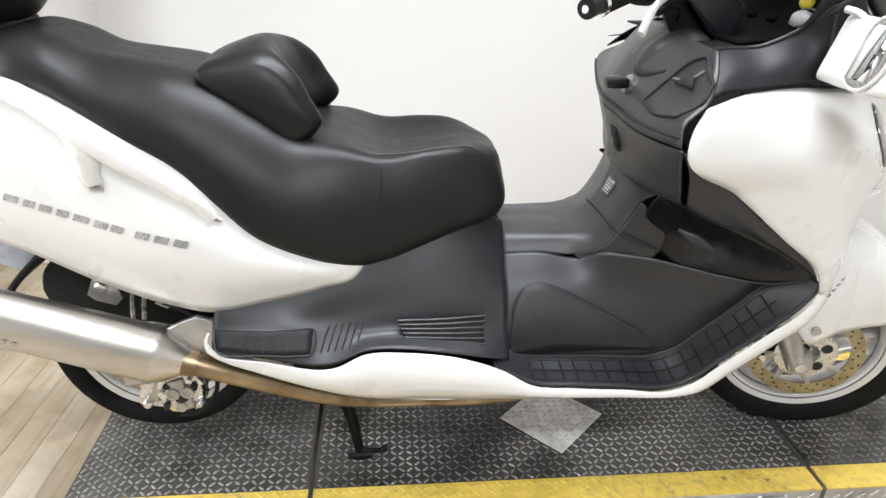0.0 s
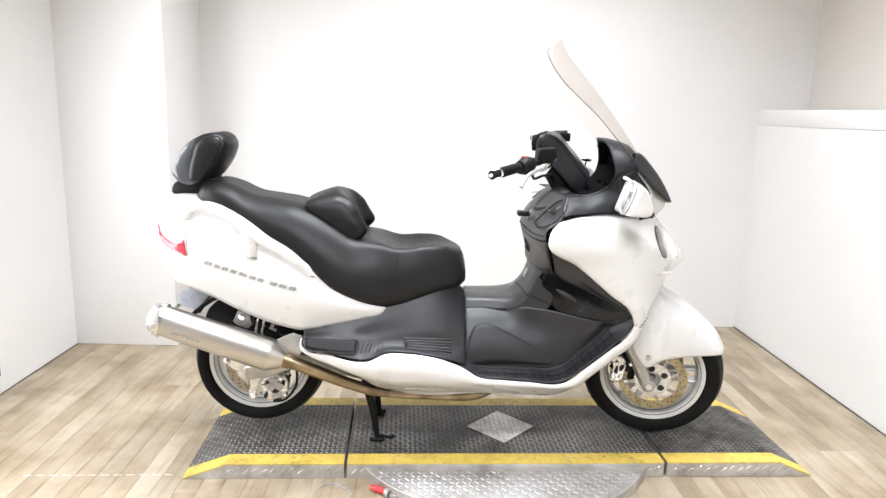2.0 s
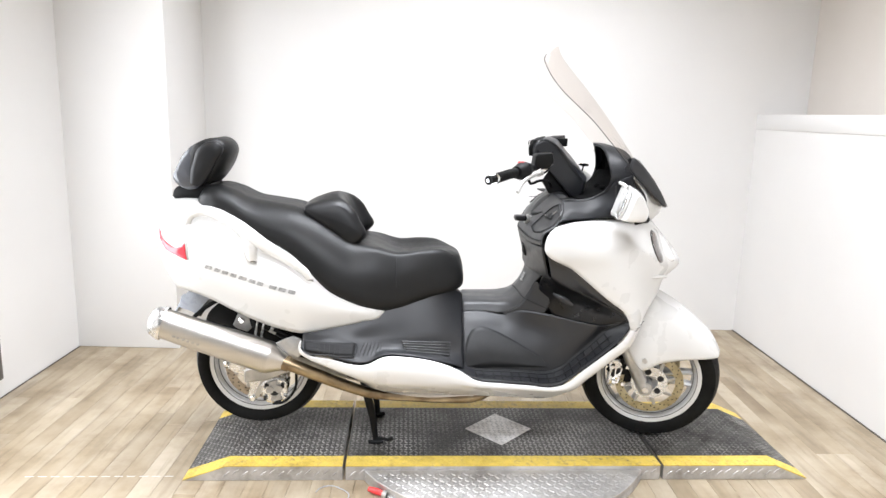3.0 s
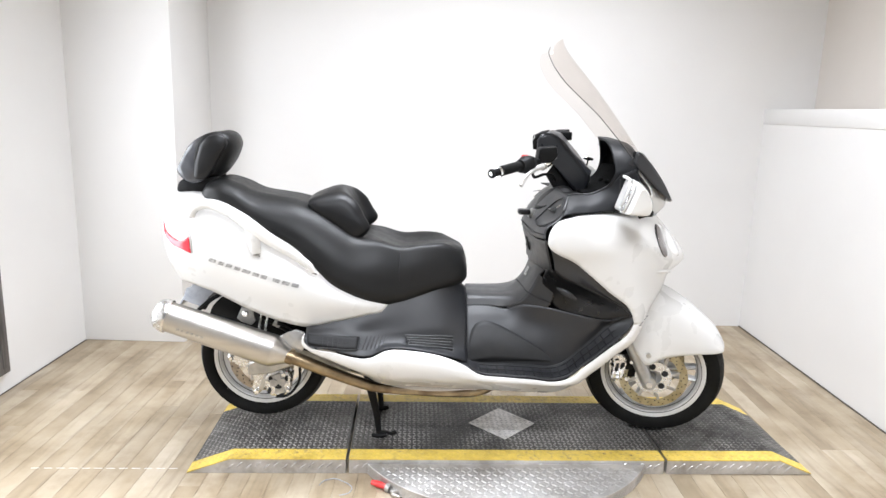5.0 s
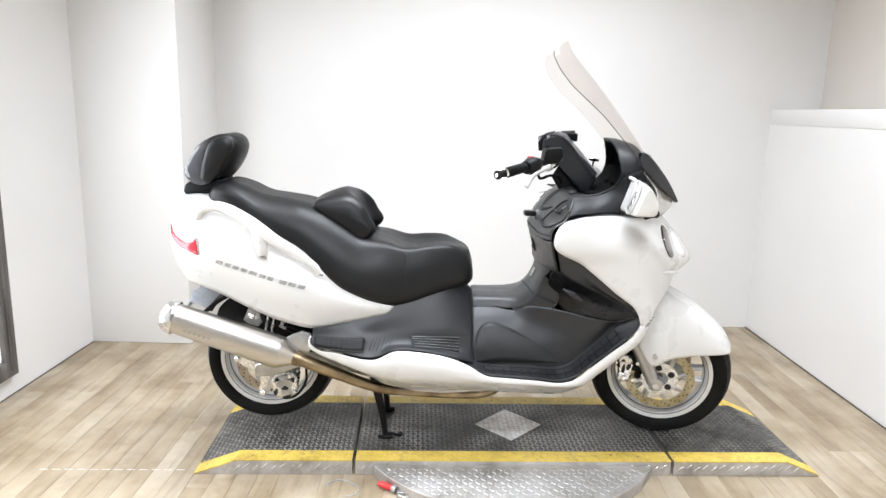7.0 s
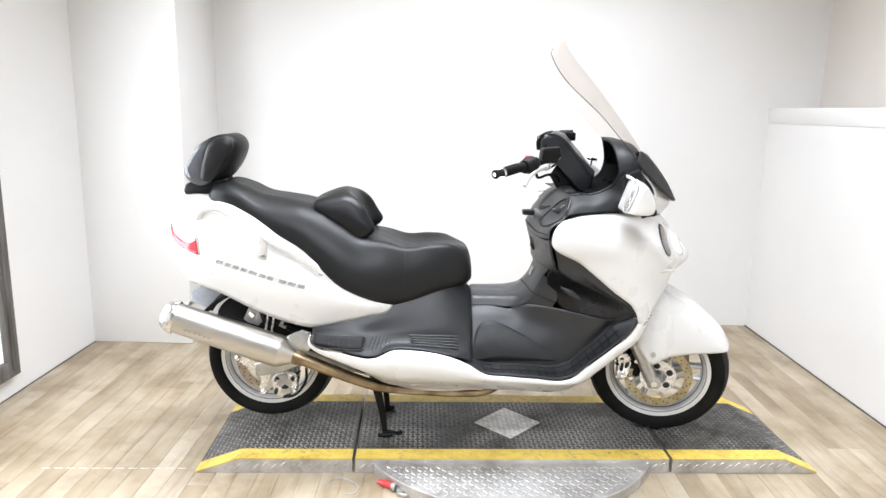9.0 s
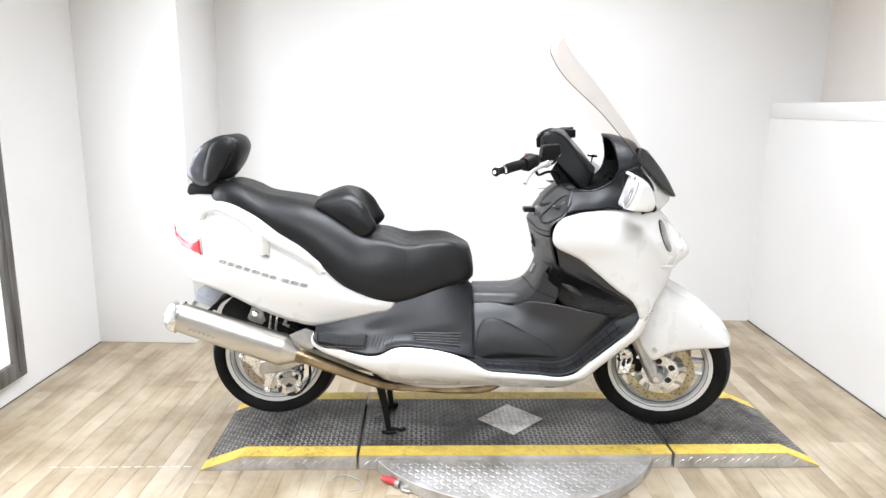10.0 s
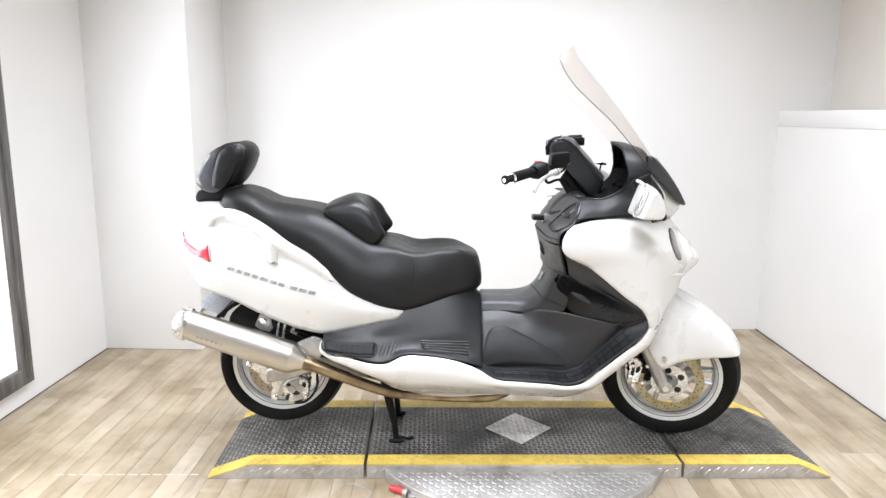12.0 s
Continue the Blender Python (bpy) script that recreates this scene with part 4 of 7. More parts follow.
# glossy panel of the leg shield between the white edge and the crease
GL_OUT = [(0.064, -0.378, 0.903), (0.101, -0.368, 0.886), (0.174, -0.358, 0.825), (0.260, -0.348, 0.755), (0.326, -0.340, 0.703), (0.379, -0.331, 0.656), (0.396, -0.326, 0.628)]
GL_MID = [(0.082, -0.368, 0.872), (0.125, -0.358, 0.840), (0.190, -0.350, 0.790), (0.268, -0.343, 0.728), (0.328, -0.335, 0.688), (0.378, -0.327, 0.650), (0.395, -0.324, 0.630)]
GL_LOW = [(0.106, -0.336, 0.797), (0.140, -0.326, 0.772), (0.216, -0.318, 0.737), (0.275, -0.317, 0.710), (0.326, -0.317, 0.683), (0.372, -0.318, 0.653), (0.393, -0.3215, 0.634)]
GL_UNDER = [(0.108, -0.325, 0.788), (0.146, -0.290, 0.752), (0.212, -0.272, 0.705), (0.262, -0.275, 0.672), (0.310, -0.285, 0.650), (0.360, -0.302, 0.636), (0.391, -0.3205, 0.632)]
GL_IN = [(0.108, -0.318, 0.786), (0.099, -0.222, 0.766), (0.102, -0.176, 0.690), (0.160, -0.200, 0.614), (0.235, -0.230, 0.604), (0.32, -0.270, 0.602), (0.388, -0.319, 0.632)]
for s in (1, -1):
    def side(c):
        return c if s == 1 else flip(c)
    cover_ = part("side_cover", skin([side(c) for c in (SC_TOP, SC_A, SC_B, SC_C, SC_LOW)], 50, 30), PLASTIC, scooter, "graphite plastic cover below the seat", 60, thick=0.004)
    board = part("footboard", skin([side(c) for c in (FB_OUT, [((a[0] + b[0]) / 2, (a[1] + b[1]) / 2, (a[2] + b[2]) / 2 - 0.004) for a, b in zip(FB_OUT, FB_IN)], FB_IN)], 60, 12), PLASTIC, scooter, "graphite plastic footboard", 60, thick=0.006)
    part("edge_lip", tube(side([(x, y + 0.001, z + 0.003) for x, y, z in FB_OUT]), 0.0045, 8, 60), PLASTIC, board)
    # inner lip in a paler plastic, its lit edge put into the colour
    part("inner_lip", tube(side([(x, y - 0.002, z + 0.002) for x, y, z in FB_IN]), 0.0042, 8, 60), DASH_PLASTIC, board)
    part("well_side", skin([side(c) for c in (FW_TOP, FW_A, FW_B, FW_LOW)], 60, 26), PLASTIC, scooter, "graphite plastic side of the centre tunnel", 60, thick=0.004)
    part("shield_panel", far_ahead(skin([side(c) for c in (GL_OUT, GL_MID, GL_LOW)], 40, 18), 0.20), PLASTIC, scooter, "graphite plastic inner leg shield", 60, thick=0.004)
    # the shade beneath the shield is put into this hollow's black colour
    part("shield_recess", far_ahead(skin([side(c) for c in (GL_LOW, GL_UNDER, GL_IN)], 40, 18), 0.20), GLOSS_DARK, scooter, "hollow under the leg shield, its shade put into black", 60, thick=0.004)
    # dark rubber knee pad on the tunnel
    pad = []
    for x, z, w in ((-0.170, 0.430, 0.0), (-0.168, 0.470, 0.0), (-0.160, 0.525, 0.0), (-0.14, 0.552, 0.0), (-0.112, 0.560, 0.0), (-0.06, 0.548, 0.0), (-0.005, 0.524, 0.0), (0.06, 0.490, 0.0), (0.115, 0.455, 0.0), (0.140, 0.426, 0.0)):
        pad.append((x, z))

    def well_y(z):
        return -(0.226 - 0.020 * ((z - 0.41) / 0.08) if z < 0.49 else 0.205 - 0.04 * ((z - 0.49) / 0.07)) - 0.0085
    up = smooth_curve(side([(x, well_y(z), z) for x, z in pad]), 40)
    lowr = [(x, s * well_y(0.424), 0.424) for x, y, z in up]
    kb = skin([up, [((a[0] + b[0]) / 2, s * well_y((a[2] + b[2]) / 2), (a[2] + b[2]) / 2) for a, b in zip(up, lowr)], lowr], 40, 8)
    part("knee_pad", kb, KNEE_RUBBER, scooter, "matt black knee pad on the tunnel", thick=0.003)
    # vent with slats in the side cover
    vent = part("vent", skin([side([(-0.403, -0.2560, 0.527), (-0.321, -0.2490, 0.523), (-0.229, -0.2250, 0.514)]), side([(-0.387, -0.2790, 0.492), (-0.312, -0.2730, 0.481), (-0.231, -0.2600, 0.467)])], 10, 4), GAP, cover_, "dark vent opening", thick=0.004)
    for k in range(6):
        f = k / 5
        a = (-0.405 + 0.017 * f, -0.2600 - 0.0215 * f, 0.528 - 0.036 * f)
        b2 = (-0.319 + 0.009 * f, -0.2530 - 0.0225 * f, 0.524 - 0.042 * f)
        c = (-0.227 - 0.002 * f, -0.2285 - 0.0340 * f, 0.515 - 0.047 * f)
        part("slat", tube(side([a, b2, c]), 0.0026, 6, 8), PLASTIC, vent)
    # passenger's foot tread
    T_UP = [(-0.748, -0.2930, 0.543), (-0.66, -0.2920, 0.536), (-0.600, -0.2800, 0.530), (-0.568, -0.2730, 0.527)]
    T_LO = [(-0.744, -0.3190, 0.513), (-0.66, -0.3195, 0.498), (-0.600, -0.3150, 0.492), (-0.572, -0.3110, 0.492)]
    tread = part("foot_tread", skin([side([(x, y - 0.005, z) for x, y, z in T_UP]), side([(x, y - 0.003, z) for x, y, z in T_LO])], 16, 5), RUBBER_MAT, cover_, "ribbed black rubber foot tread", thick=0.004)
    edge = [(x, y - 0.006, z) for x, y, z in T_UP] + [(x, y - 0.004, z) for x, y, z in reversed(T_LO)]
    part("tread_frame", tube(side(edge + edge[:1]), 0.0018, 8, 90), PLASTIC, tread)
    up_, lo_ = smooth_curve(T_UP, 41), smooth_curve(T_LO, 41)
    for k in range(5):
        p, q = up_[12 + 4 * k], lo_[12 + 4 * k]
        pts = [tuple(p[j] * (1 - w) + q[j] * w - (0.0060 if j == 1 else 0) for j in range(3)) for w in (0.12, 0.5, 0.88)]
        part("groove", tube(side(pts), 0.0014, 6, 6), GAP, tread)
    mid_ = [tuple(p[j] * 0.5 + q[j] * 0.5 - (0.0060 if j == 1 else 0) for j in range(3)) for p, q in zip(up_, lo_)]
    part("groove", tube(side(mid_[4:38:4]), 0.0012, 6, 20), GAP, tread)
    # smaller ribbed block ahead of it
    for k in range(6):
        x = -0.548 + 0.0135 * k
        part("rib", tube(side([(x + 0.010, -0.2700 + 0.02 * k / 6, 0.527), (x + 0.002, -0.2860 + 0.02 * k / 6, 0.508), (x - 0.006, -0.3060 + 0.012 * k / 6, 0.489 + 0.004 * k / 6)]), 0.0013, 6, 8), GAP, cover_)
    # grid of raised ribs along the footboard
    for k in range(17):
        f = k / 16
        o = smooth_curve(FB_OUT, 101)[int(12 + 72 * f)]
        i_ = smooth_curve(FB_IN, 101)[int(12 + 72 * f)]
        p0 = [o[j] * 0.86 + i_[j] * 0.14 for j in range(3)]
        p1 = [o[j] * 0.16 + i_[j] * 0.84 for j in range(3)]
        part("rib", tube(side([(p0[0], p0[1], p0[2] + 0.0018), (p1[0], p1[1], p1[2] + 0.0018)]), 0.0024, 6, 4), RUBBER_MAT, board)
    for w in (0.16, 0.5, 0.84):
        line = [tuple(a * (1 - w) + b * w + (0.0018 if j == 2 else 0) for j, (a, b) in enumerate(zip(o, i_))) for o, i_ in zip(smooth_curve(FB_OUT, 60)[7:52], smooth_curve(FB_IN, 60)[7:52])]
        part("rib", tube(side(line[::4]), 0.0016, 6, 40), RUBBER_MAT, board)
    part("shield_handle", tube(side([(0.134, -0.262, 0.714), (0.152, -0.270, 0.706), (0.182, -0.277, 0.690), (0.204, -0.276, 0.675)]), [0.004, 0.011, 0.011, 0.004], 12, 18, flat=0.6), PLASTIC, scooter)

# tunnel top and steering column cover, facing the rider
TUN = [[(x, -w, z0), (x, -w * 0.82, z0 + 0.024), (x, -w * 0.42, z1 - 0.001), (x, 0, z1)] for x, w, z0, z1 in ((-0.30, 0.118, 0.606, 0.642), (-0.24, 0.118, 0.604, 0.6415), (-0.178, 0.118, 0.603, 0.641))]
part("tunnel_cover", skin([c + flip(c[:-1])[::-1] for c in TUN], 30, 16), DASH_PLASTIC, scooter, "graphite plastic centre tunnel", 60, thick=0.004)
part("latch", box(-0.196, -0.180, -0.046, -0.022, 0.634, 0.660, 0.003), BLACK, scooter)
part("panel_gap", tube([(-0.178, -0.02, 0.638), (-0.178, -0.085, 0.6255), (-0.178, -0.121, 0.604), (-0.178, -0.167, 0.561), (-0.178, -0.208, 0.49), (-0.178, -0.229, 0.43)], 0.0022, 6, 40), GAP, scooter)
COL = [[(-0.178, 0, 0.641), (-0.178, -0.050, 0.640), (-0.178, -0.097, 0.627), (-0.178, -0.118, 0.603)],
       [(-0.10, 0, 0.6395), (-0.10, -0.051, 0.6385), (-0.10, -0.099, 0.628), (-0.10, -0.119, 0.604)],
       [(-0.035, 0, 0.640), (-0.034, -0.055, 0.6395), (-0.030, -0.108, 0.630), (-0.026, -0.131, 0.603)],
       [(0.012, 0, 0.654), (0.014, -0.06, 0.652), (0.017, -0.12, 0.644), (0.024, -0.157, 0.632)],
       [(0.048, 0, 0.69), (0.05, -0.065, 0.688), (0.054, -0.13, 0.684), (0.06, -0.165, 0.682)],
       [(0.07, 0, 0.735), (0.071, -0.07, 0.734), (0.075, -0.14, 0.732), (0.085, -0.179, 0.738)],
       [(0.078, 0, 0.775), (0.079, -0.075, 0.774), (0.085, -0.15, 0.772), (0.097, -0.22, 0.77)]]
COL_RIDGE = [c[3] for c in COL[2:6]]
COL_BASE = [(-0.018, -0.140, 0.596), (0.108, -0.188, 0.605), (0.138, -0.201, 0.664), (0.092, -0.183, 0.736)]
column = part("column_cover", far_ahead(skin([c[::-1] + flip(c)[1:] for c in COL], 60, 34), 0.20), DASH_PLASTIC, scooter, "graphite plastic steering column cover", 60, thick=0.004)
for s in (1, -1):
    part("column_shoulder", far_ahead(skin([COL_RIDGE, COL_BASE] if s == 1 else [flip(COL_RIDGE), flip(COL_BASE)], 40, 12), 0.20), PLASTIC, scooter, "graphite plastic shoulder beside the column", 60, thick=0.003)
# glove box under the dash: widens towards the top, with a rolled lower edge
BOX = [[(0.085, 0, 0.772), (0.086, -0.075, 0.768), (0.092, -0.150, 0.768), (0.104, -0.230, 0.776), (0.120, -0.310, 0.784)],
       [(0.072, 0, 0.776), (0.073, -0.080, 0.772), (0.080, -0.160, 0.774), (0.092, -0.240, 0.780), (0.106, -0.316, 0.790)],
       [(0.064, 0, 0.822), (0.065, -0.088, 0.820), (0.070, -0.180, 0.818), (0.080, -0.265, 0.820), (0.088, -0.340, 0.826)],
       [(0.052, 0, 0.866), (0.053, -0.094, 0.864), (0.058, -0.195, 0.862), (0.064, -0.290, 0.866), (0.072, -0.362, 0.872)],
       [(0.045, 0, 0.894), (0.046, -0.099, 0.892), (0.052, -0.205, 0.889), (0.056, -0.310, 0.898), (0.062, -0.380, 0.906)]]
glove_box = part("glove_box", far_ahead(skin([c[::-1] + flip(c)[1:] for c in BOX], 45, 30), 0.20), DASH_PLASTIC, scooter, "graphite plastic glove box lid", 50, thick=0.004)
DASH = [[(0.041, 0, 0.899), (0.042, -0.099, 0.897), (0.047, -0.209, 0.894), (0.052, -0.310, 0.903), (0.058, -0.380, 0.911)],
        [(0.046, 0, 0.930), (0.047, -0.099, 0.928), (0.052, -0.209, 0.925), (0.056, -0.300, 0.930), (0.062, -0.366, 0.936)],
        [(0.072, 0, 0.978), (0.073, -0.099, 0.975), (0.082, -0.198, 0.970), (0.098, -0.278, 0.968), (0.116, -0.330, 0.972)],
        [(0.105, 0, 1.020), (0.107, -0.099, 1.017), (0.118, -0.180, 1.013), (0.130, -0.245, 1.012), (0.142, -0.290, 1.012)],
        [(0.152, 0, 1.056), (0.151, -0.088, 1.053), (0.152, -0.154, 1.048), (0.154, -0.205, 1.045), (0.158, -0.245, 1.043)]]
dash = part("dash_panel", far_ahead(skin([c[::-1] + flip(c)[1:] for c in DASH], 45, 24), 0.20), DASH_PLASTIC, scooter, "graphite plastic dash with glove boxes and key lock", 60, thick=0.004)


def dash_at(u, v):
    """A place on the dash: u from the near edge to the middle, v from the bottom to the top."""
    rows = [smooth_curve(c[::-1], 31) for c in DASH]
    col_ = smooth_curve([r[int(round(u * 30))] for r in rows], 31)
    return Vector(col_[int(round(v * 30))]) + Vector((-0.004, 0, 0.002))


for s in (1, -1):
    def sgn(v):
        return (v.x + (0.20 * -v.y if s == -1 else 0), s * v.y, v.z)
    if s == -1:
        continue
    for line, r in ((((0.10, 0.24), (0.30, 0.21), (0.48, 0.25)), 0.0032), (((0.10, 0.24), (0.02, 0.42), (0.01, 0.62)), 0.0040), (((0.01, 0.62), (0.06, 0.78), (0.10, 0.90)), 0.0036), (((0.48, 0.25), (0.38, 0.52), (0.24, 0.80), (0.10, 0.90)), 0.0022)):
        part("lid_gap", tube([sgn(dash_at(*q)) for q in line], r, 6, 30), GAP, dash)
    recess = [sgn(dash_at(*q)) for q in ((0.30, 0.55), (0.17, 0.66), (0.13, 0.52))]
    hollow = bmesh.new()
    hollow.faces.new([hollow.verts.new(Vector(q) + Vector((-0.001, 0, 0.001))) for q in recess])
    part("latch_recess", hollow, GAP, dash, "dark lid latch", thick=0.003)
    part("latch_edge", tube([sgn(dash_at(*q)) for q in ((0.32, 0.58), (0.20, 0.60), (0.10, 0.72))], 0.0022, 6, 14), BADGE, dash)
part("panel_line", tube([dash_at(u / 10, 0.06) for u in range(11)] + [Vector((v.x - 0.20 * v.y, -v.y, v.z)) for v in (dash_at(u / 10, 0.06) for u in range(9, -1, -1))], 0.0024, 6, 60), GAP, dash)
part("key_barrel", tube([(0.068, -0.107, 0.954), (0.050, -0.109, 0.962)], 0.018, 18), CAST, dash, "black key lock barrel")
part("key", box(0.006, 0.050, -0.130, -0.086, 0.954, 0.974, 0.006), GLOSS_DARK, dash, "black key in the lock")
part("glove_latch", skin([[(0.049, -0.048, 0.862), (0.050, -0.078, 0.861)], [(0.060, -0.052, 0.816), (0.061, -0.084, 0.815)]], 4, 4), GAP, glove_box, "dark glove box latch", thick=0.004)
part("latch_tab", box(0.048, 0.058, -0.082, -0.062, 0.826, 0.842, 0.003), DASH_PLASTIC, glove_box)
part("sticker", skin([[(0.068, -0.024, 0.742), (0.070, -0.066, 0.741)], [(0.054, -0.022, 0.706), (0.056, -0.060, 0.705)]], 4, 4), STICKER, column, "grey printed sticker", thick=0.0012)
for k in range(5):
    z = 0.737 - 0.0062 * k
    part("print_bar", tube([(0.0650 - 0.0024 * k, -0.030, z), (0.0668 - 0.0024 * k, -0.058 + 0.007 * (k % 2), z - 0.0005)], 0.0010, 6, 3), LABEL, column)
part("column_seam", tube([(0.030, 0.0, 0.677), (0.035, -0.044, 0.677), (0.0405, -0.107, 0.674), (0.0445, -0.149, 0.671), (0.058, -0.172, 0.666), (0.092, -0.1895, 0.653), (0.130, -0.201, 0.640)], 0.0020, 6, 50), GAP, column)
part("box_edge", tube([(0.070, -0.020, 0.773), (0.072, -0.090, 0.770), (0.080, -0.165, 0.772), (0.094, -0.245, 0.779), (0.108, -0.318, 0.789)], 0.0035, 8, 30), GLOSS_DARK, glove_box)
boot = bmesh.new()
bmesh.ops.create_uvsphere(boot, u_segments=32, v_segments=18, radius=1.0)
for v in boot.verts:
    x, y, z = v.co
    v.co = (0.148 + 0.066 * x + 0.03 * z + 0.004 * math.sin(9 * y), -0.062 + 0.092 * y * (1 - 0.25 * z), 1.000 + 0.062 * z + 0.012 * max(0.0, -x) * y)
part("steering_boot", boot, DASH_PLASTIC, dash, "grey rubber steering boot")
part("boot_gap", tube([(0.098, -0.172, 0.996), (0.083, -0.135, 0.984), (0.078, -0.09, 0.980), (0.082, -0.05, 0.985)], [0.004, 0.009, 0.009, 0.004], 8, 20), GAP, dash)
part("dash_deck", skin([[(0.150, -0.222, 1.038), (0.150, 0, 1.044), (0.150, 0.222, 1.038)], [(0.240, -0.215, 1.040), (0.240, 0, 1.040), (0.240, 0.215, 1.040)], [(0.345, -0.225, 1.055), (0.345, 0, 1.050), (0.345, 0.225, 1.055)]], 16, 8), BLACK, dash, "black deck below the instruments", thick=0.004)

# ---- white skirt below the footboard
SK_TOP = [(-0.754, -0.318, 0.548), (-0.757, -0.320, 0.52), (-0.74, -0.321, 0.503), (-0.66, -0.321, 0.483), (-0.525, -0.321, 0.463), (-0.470, -0.319, 0.489), (-0.38, -0.318, 0.489), (-0.26, -0.319, 0.467), (-0.20, -0.322, 0.444), (-0.140, -0.324, 0.408), (-0.05, -0.324, 0.397), (0.044, -0.324, 0.390), (0.150, -0.324, 0.384), (0.182, -0.324, 0.394), (0.245, -0.325, 0.446), (0.322, -0.326, 0.510), (0.384, -0.328, 0.566), (0.402, -0.328, 0.60), (0.407, -0.320, 0.648)]
SK_A = [(-0.762, -0.315, 0.530), (-0.762, -0.318, 0.510), (-0.742, -0.320, 0.495), (-0.680, -0.322, 0.472), (-0.540, -0.327, 0.445), (-0.470, -0.332, 0.447), (-0.360, -0.334, 0.434), (-0.260, -0.334, 0.422), (-0.200, -0.332, 0.406), (-0.140, -0.330, 0.392), (-0.050, -0.329, 0.384), (0.044, -0.328, 0.378), (0.155, -0.328, 0.374), (0.190, -0.329, 0.382), (0.252, -0.330, 0.434), (0.330, -0.330, 0.498), (0.394, -0.332, 0.556), (0.415, -0.330, 0.600), (0.425, -0.318, 0.652)]
SK_B = [(-0.755, -0.305, 0.500), (-0.750, -0.306, 0.492), (-0.730, -0.308, 0.478), (-0.670, -0.312, 0.452), (-0.555, -0.316, 0.412), (-0.470, -0.316, 0.396), (-0.360, -0.316, 0.391), (-0.260, -0.316, 0.383), (-0.200, -0.314, 0.377), (-0.140, -0.313, 0.372), (-0.050, -0.312, 0.367), (0.044, -0.311, 0.363), (0.165, -0.311, 0.361), (0.205, -0.315, 0.369), (0.270, -0.318, 0.420), (0.345, -0.318, 0.482), (0.408, -0.320, 0.540), (0.430, -0.320, 0.590), (0.442, -0.300, 0.655)]
SK_LOW = [(-0.745, -0.270, 0.492), (-0.740, -0.270, 0.484), (-0.720, -0.270, 0.470), (-0.660, -0.270, 0.440), (-0.555, -0.259, 0.379), (-0.490, -0.236, 0.334), (-0.360, -0.227, 0.318), (-0.260, -0.227, 0.314), (-0.200, -0.226, 0.312), (-0.140, -0.225, 0.310), (-0.050, -0.223, 0.306), (0.044, -0.221, 0.301), (0.165, -0.225, 0.304), (0.222, -0.252, 0.342), (0.292, -0.274, 0.412), (0.368, -0.274, 0.476), (0.425, -0.275, 0.530), (0.447, -0.278, 0.580), (0.462, -0.280, 0.650)]
# front fairing, rows from the top edge down; each from the rear edge to the middle of the nose
FAIR = [[(0.107, -0.345, 0.967), (0.193, -0.304, 0.981), (0.292, -0.282, 0.987), (0.383, -0.260, 0.981), (0.455, -0.209, 0.973), (0.511, -0.127, 0.967), (0.545, 0, 0.962)],
        [(0.073, -0.380, 0.934), (0.162, -0.360, 0.952), (0.281, -0.324, 0.956), (0.401, -0.283, 0.950), (0.493, -0.216, 0.933), (0.556, -0.121, 0.922), (0.590, 0, 0.915)],
        [(0.067, -0.388, 0.904), (0.162, -0.376, 0.906), (0.290, -0.357, 0.904), (0.426, -0.309, 0.897), (0.530, -0.215, 0.876), (0.606, -0.119, 0.862), (0.646, 0, 0.855)],
        [(0.177, -0.361, 0.823), (0.242, -0.363, 0.826), (0.332, -0.355, 0.828), (0.442, -0.308, 0.825), (0.549, -0.221, 0.812), (0.637, -0.119, 0.797), (0.684, 0, 0.790)],
        [(0.295, -0.351, 0.727), (0.340, -0.352, 0.734), (0.394, -0.338, 0.742), (0.455, -0.294, 0.746), (0.526, -0.221, 0.745), (0.586, -0.118, 0.739), (0.620, 0, 0.735)],
        [(0.386, -0.339, 0.650), (0.408, -0.337, 0.654), (0.438, -0.316, 0.662), (0.478, -0.267, 0.669), (0.524, -0.199, 0.676), (0.574, -0.107, 0.681), (0.605, 0, 0.680)],
        [(0.403, -0.331, 0.605), (0.424, -0.326, 0.600), (0.446, -0.300, 0.598), (0.470, -0.245, 0.605), (0.500, -0.180, 0.615), (0.530, -0.100, 0.625), (0.545, 0, 0.630)]]
FAIR_MIRROR = [c + flip(c[:-1])[::-1] for c in FAIR]
for s in (1, -1):
    def side(c):
        return c if s == 1 else flip(c)
    part("skirt", skin([side(c) for c in (SK_TOP, SK_A, SK_B, SK_LOW)], 120, 18), PEARL, scooter, "pearl white lower skirt", 60, thick=0.004)
fairing = part("front_fairing", far_ahead(skin(FAIR_MIRROR, 60, 40), 0.20, (0.15, 0.42)), PEARL, scooter, "glossy pearl white front fairing", 60, thick=0.004)
part("belly_pan", loft([[(x, y * w, z) for y, z in ((-1, z0), (1, z0), (1, z1), (-1, z1))] for x, w, z0, z1 in ((-0.70, 0.16, 0.44, 0.50), (-0.60, 0.22, 0.37, 0.44), (-0.46, 0.215, 0.325, 0.40), (0.10, 0.210, 0.320, 0.375), (0.20, 0.22, 0.34, 0.385), (0.36, 0.20, 0.47, 0.53), (0.42, 0.16, 0.53, 0.60))]), BLACK, scooter, "black belly pan behind the skirt", bevel=0.01)
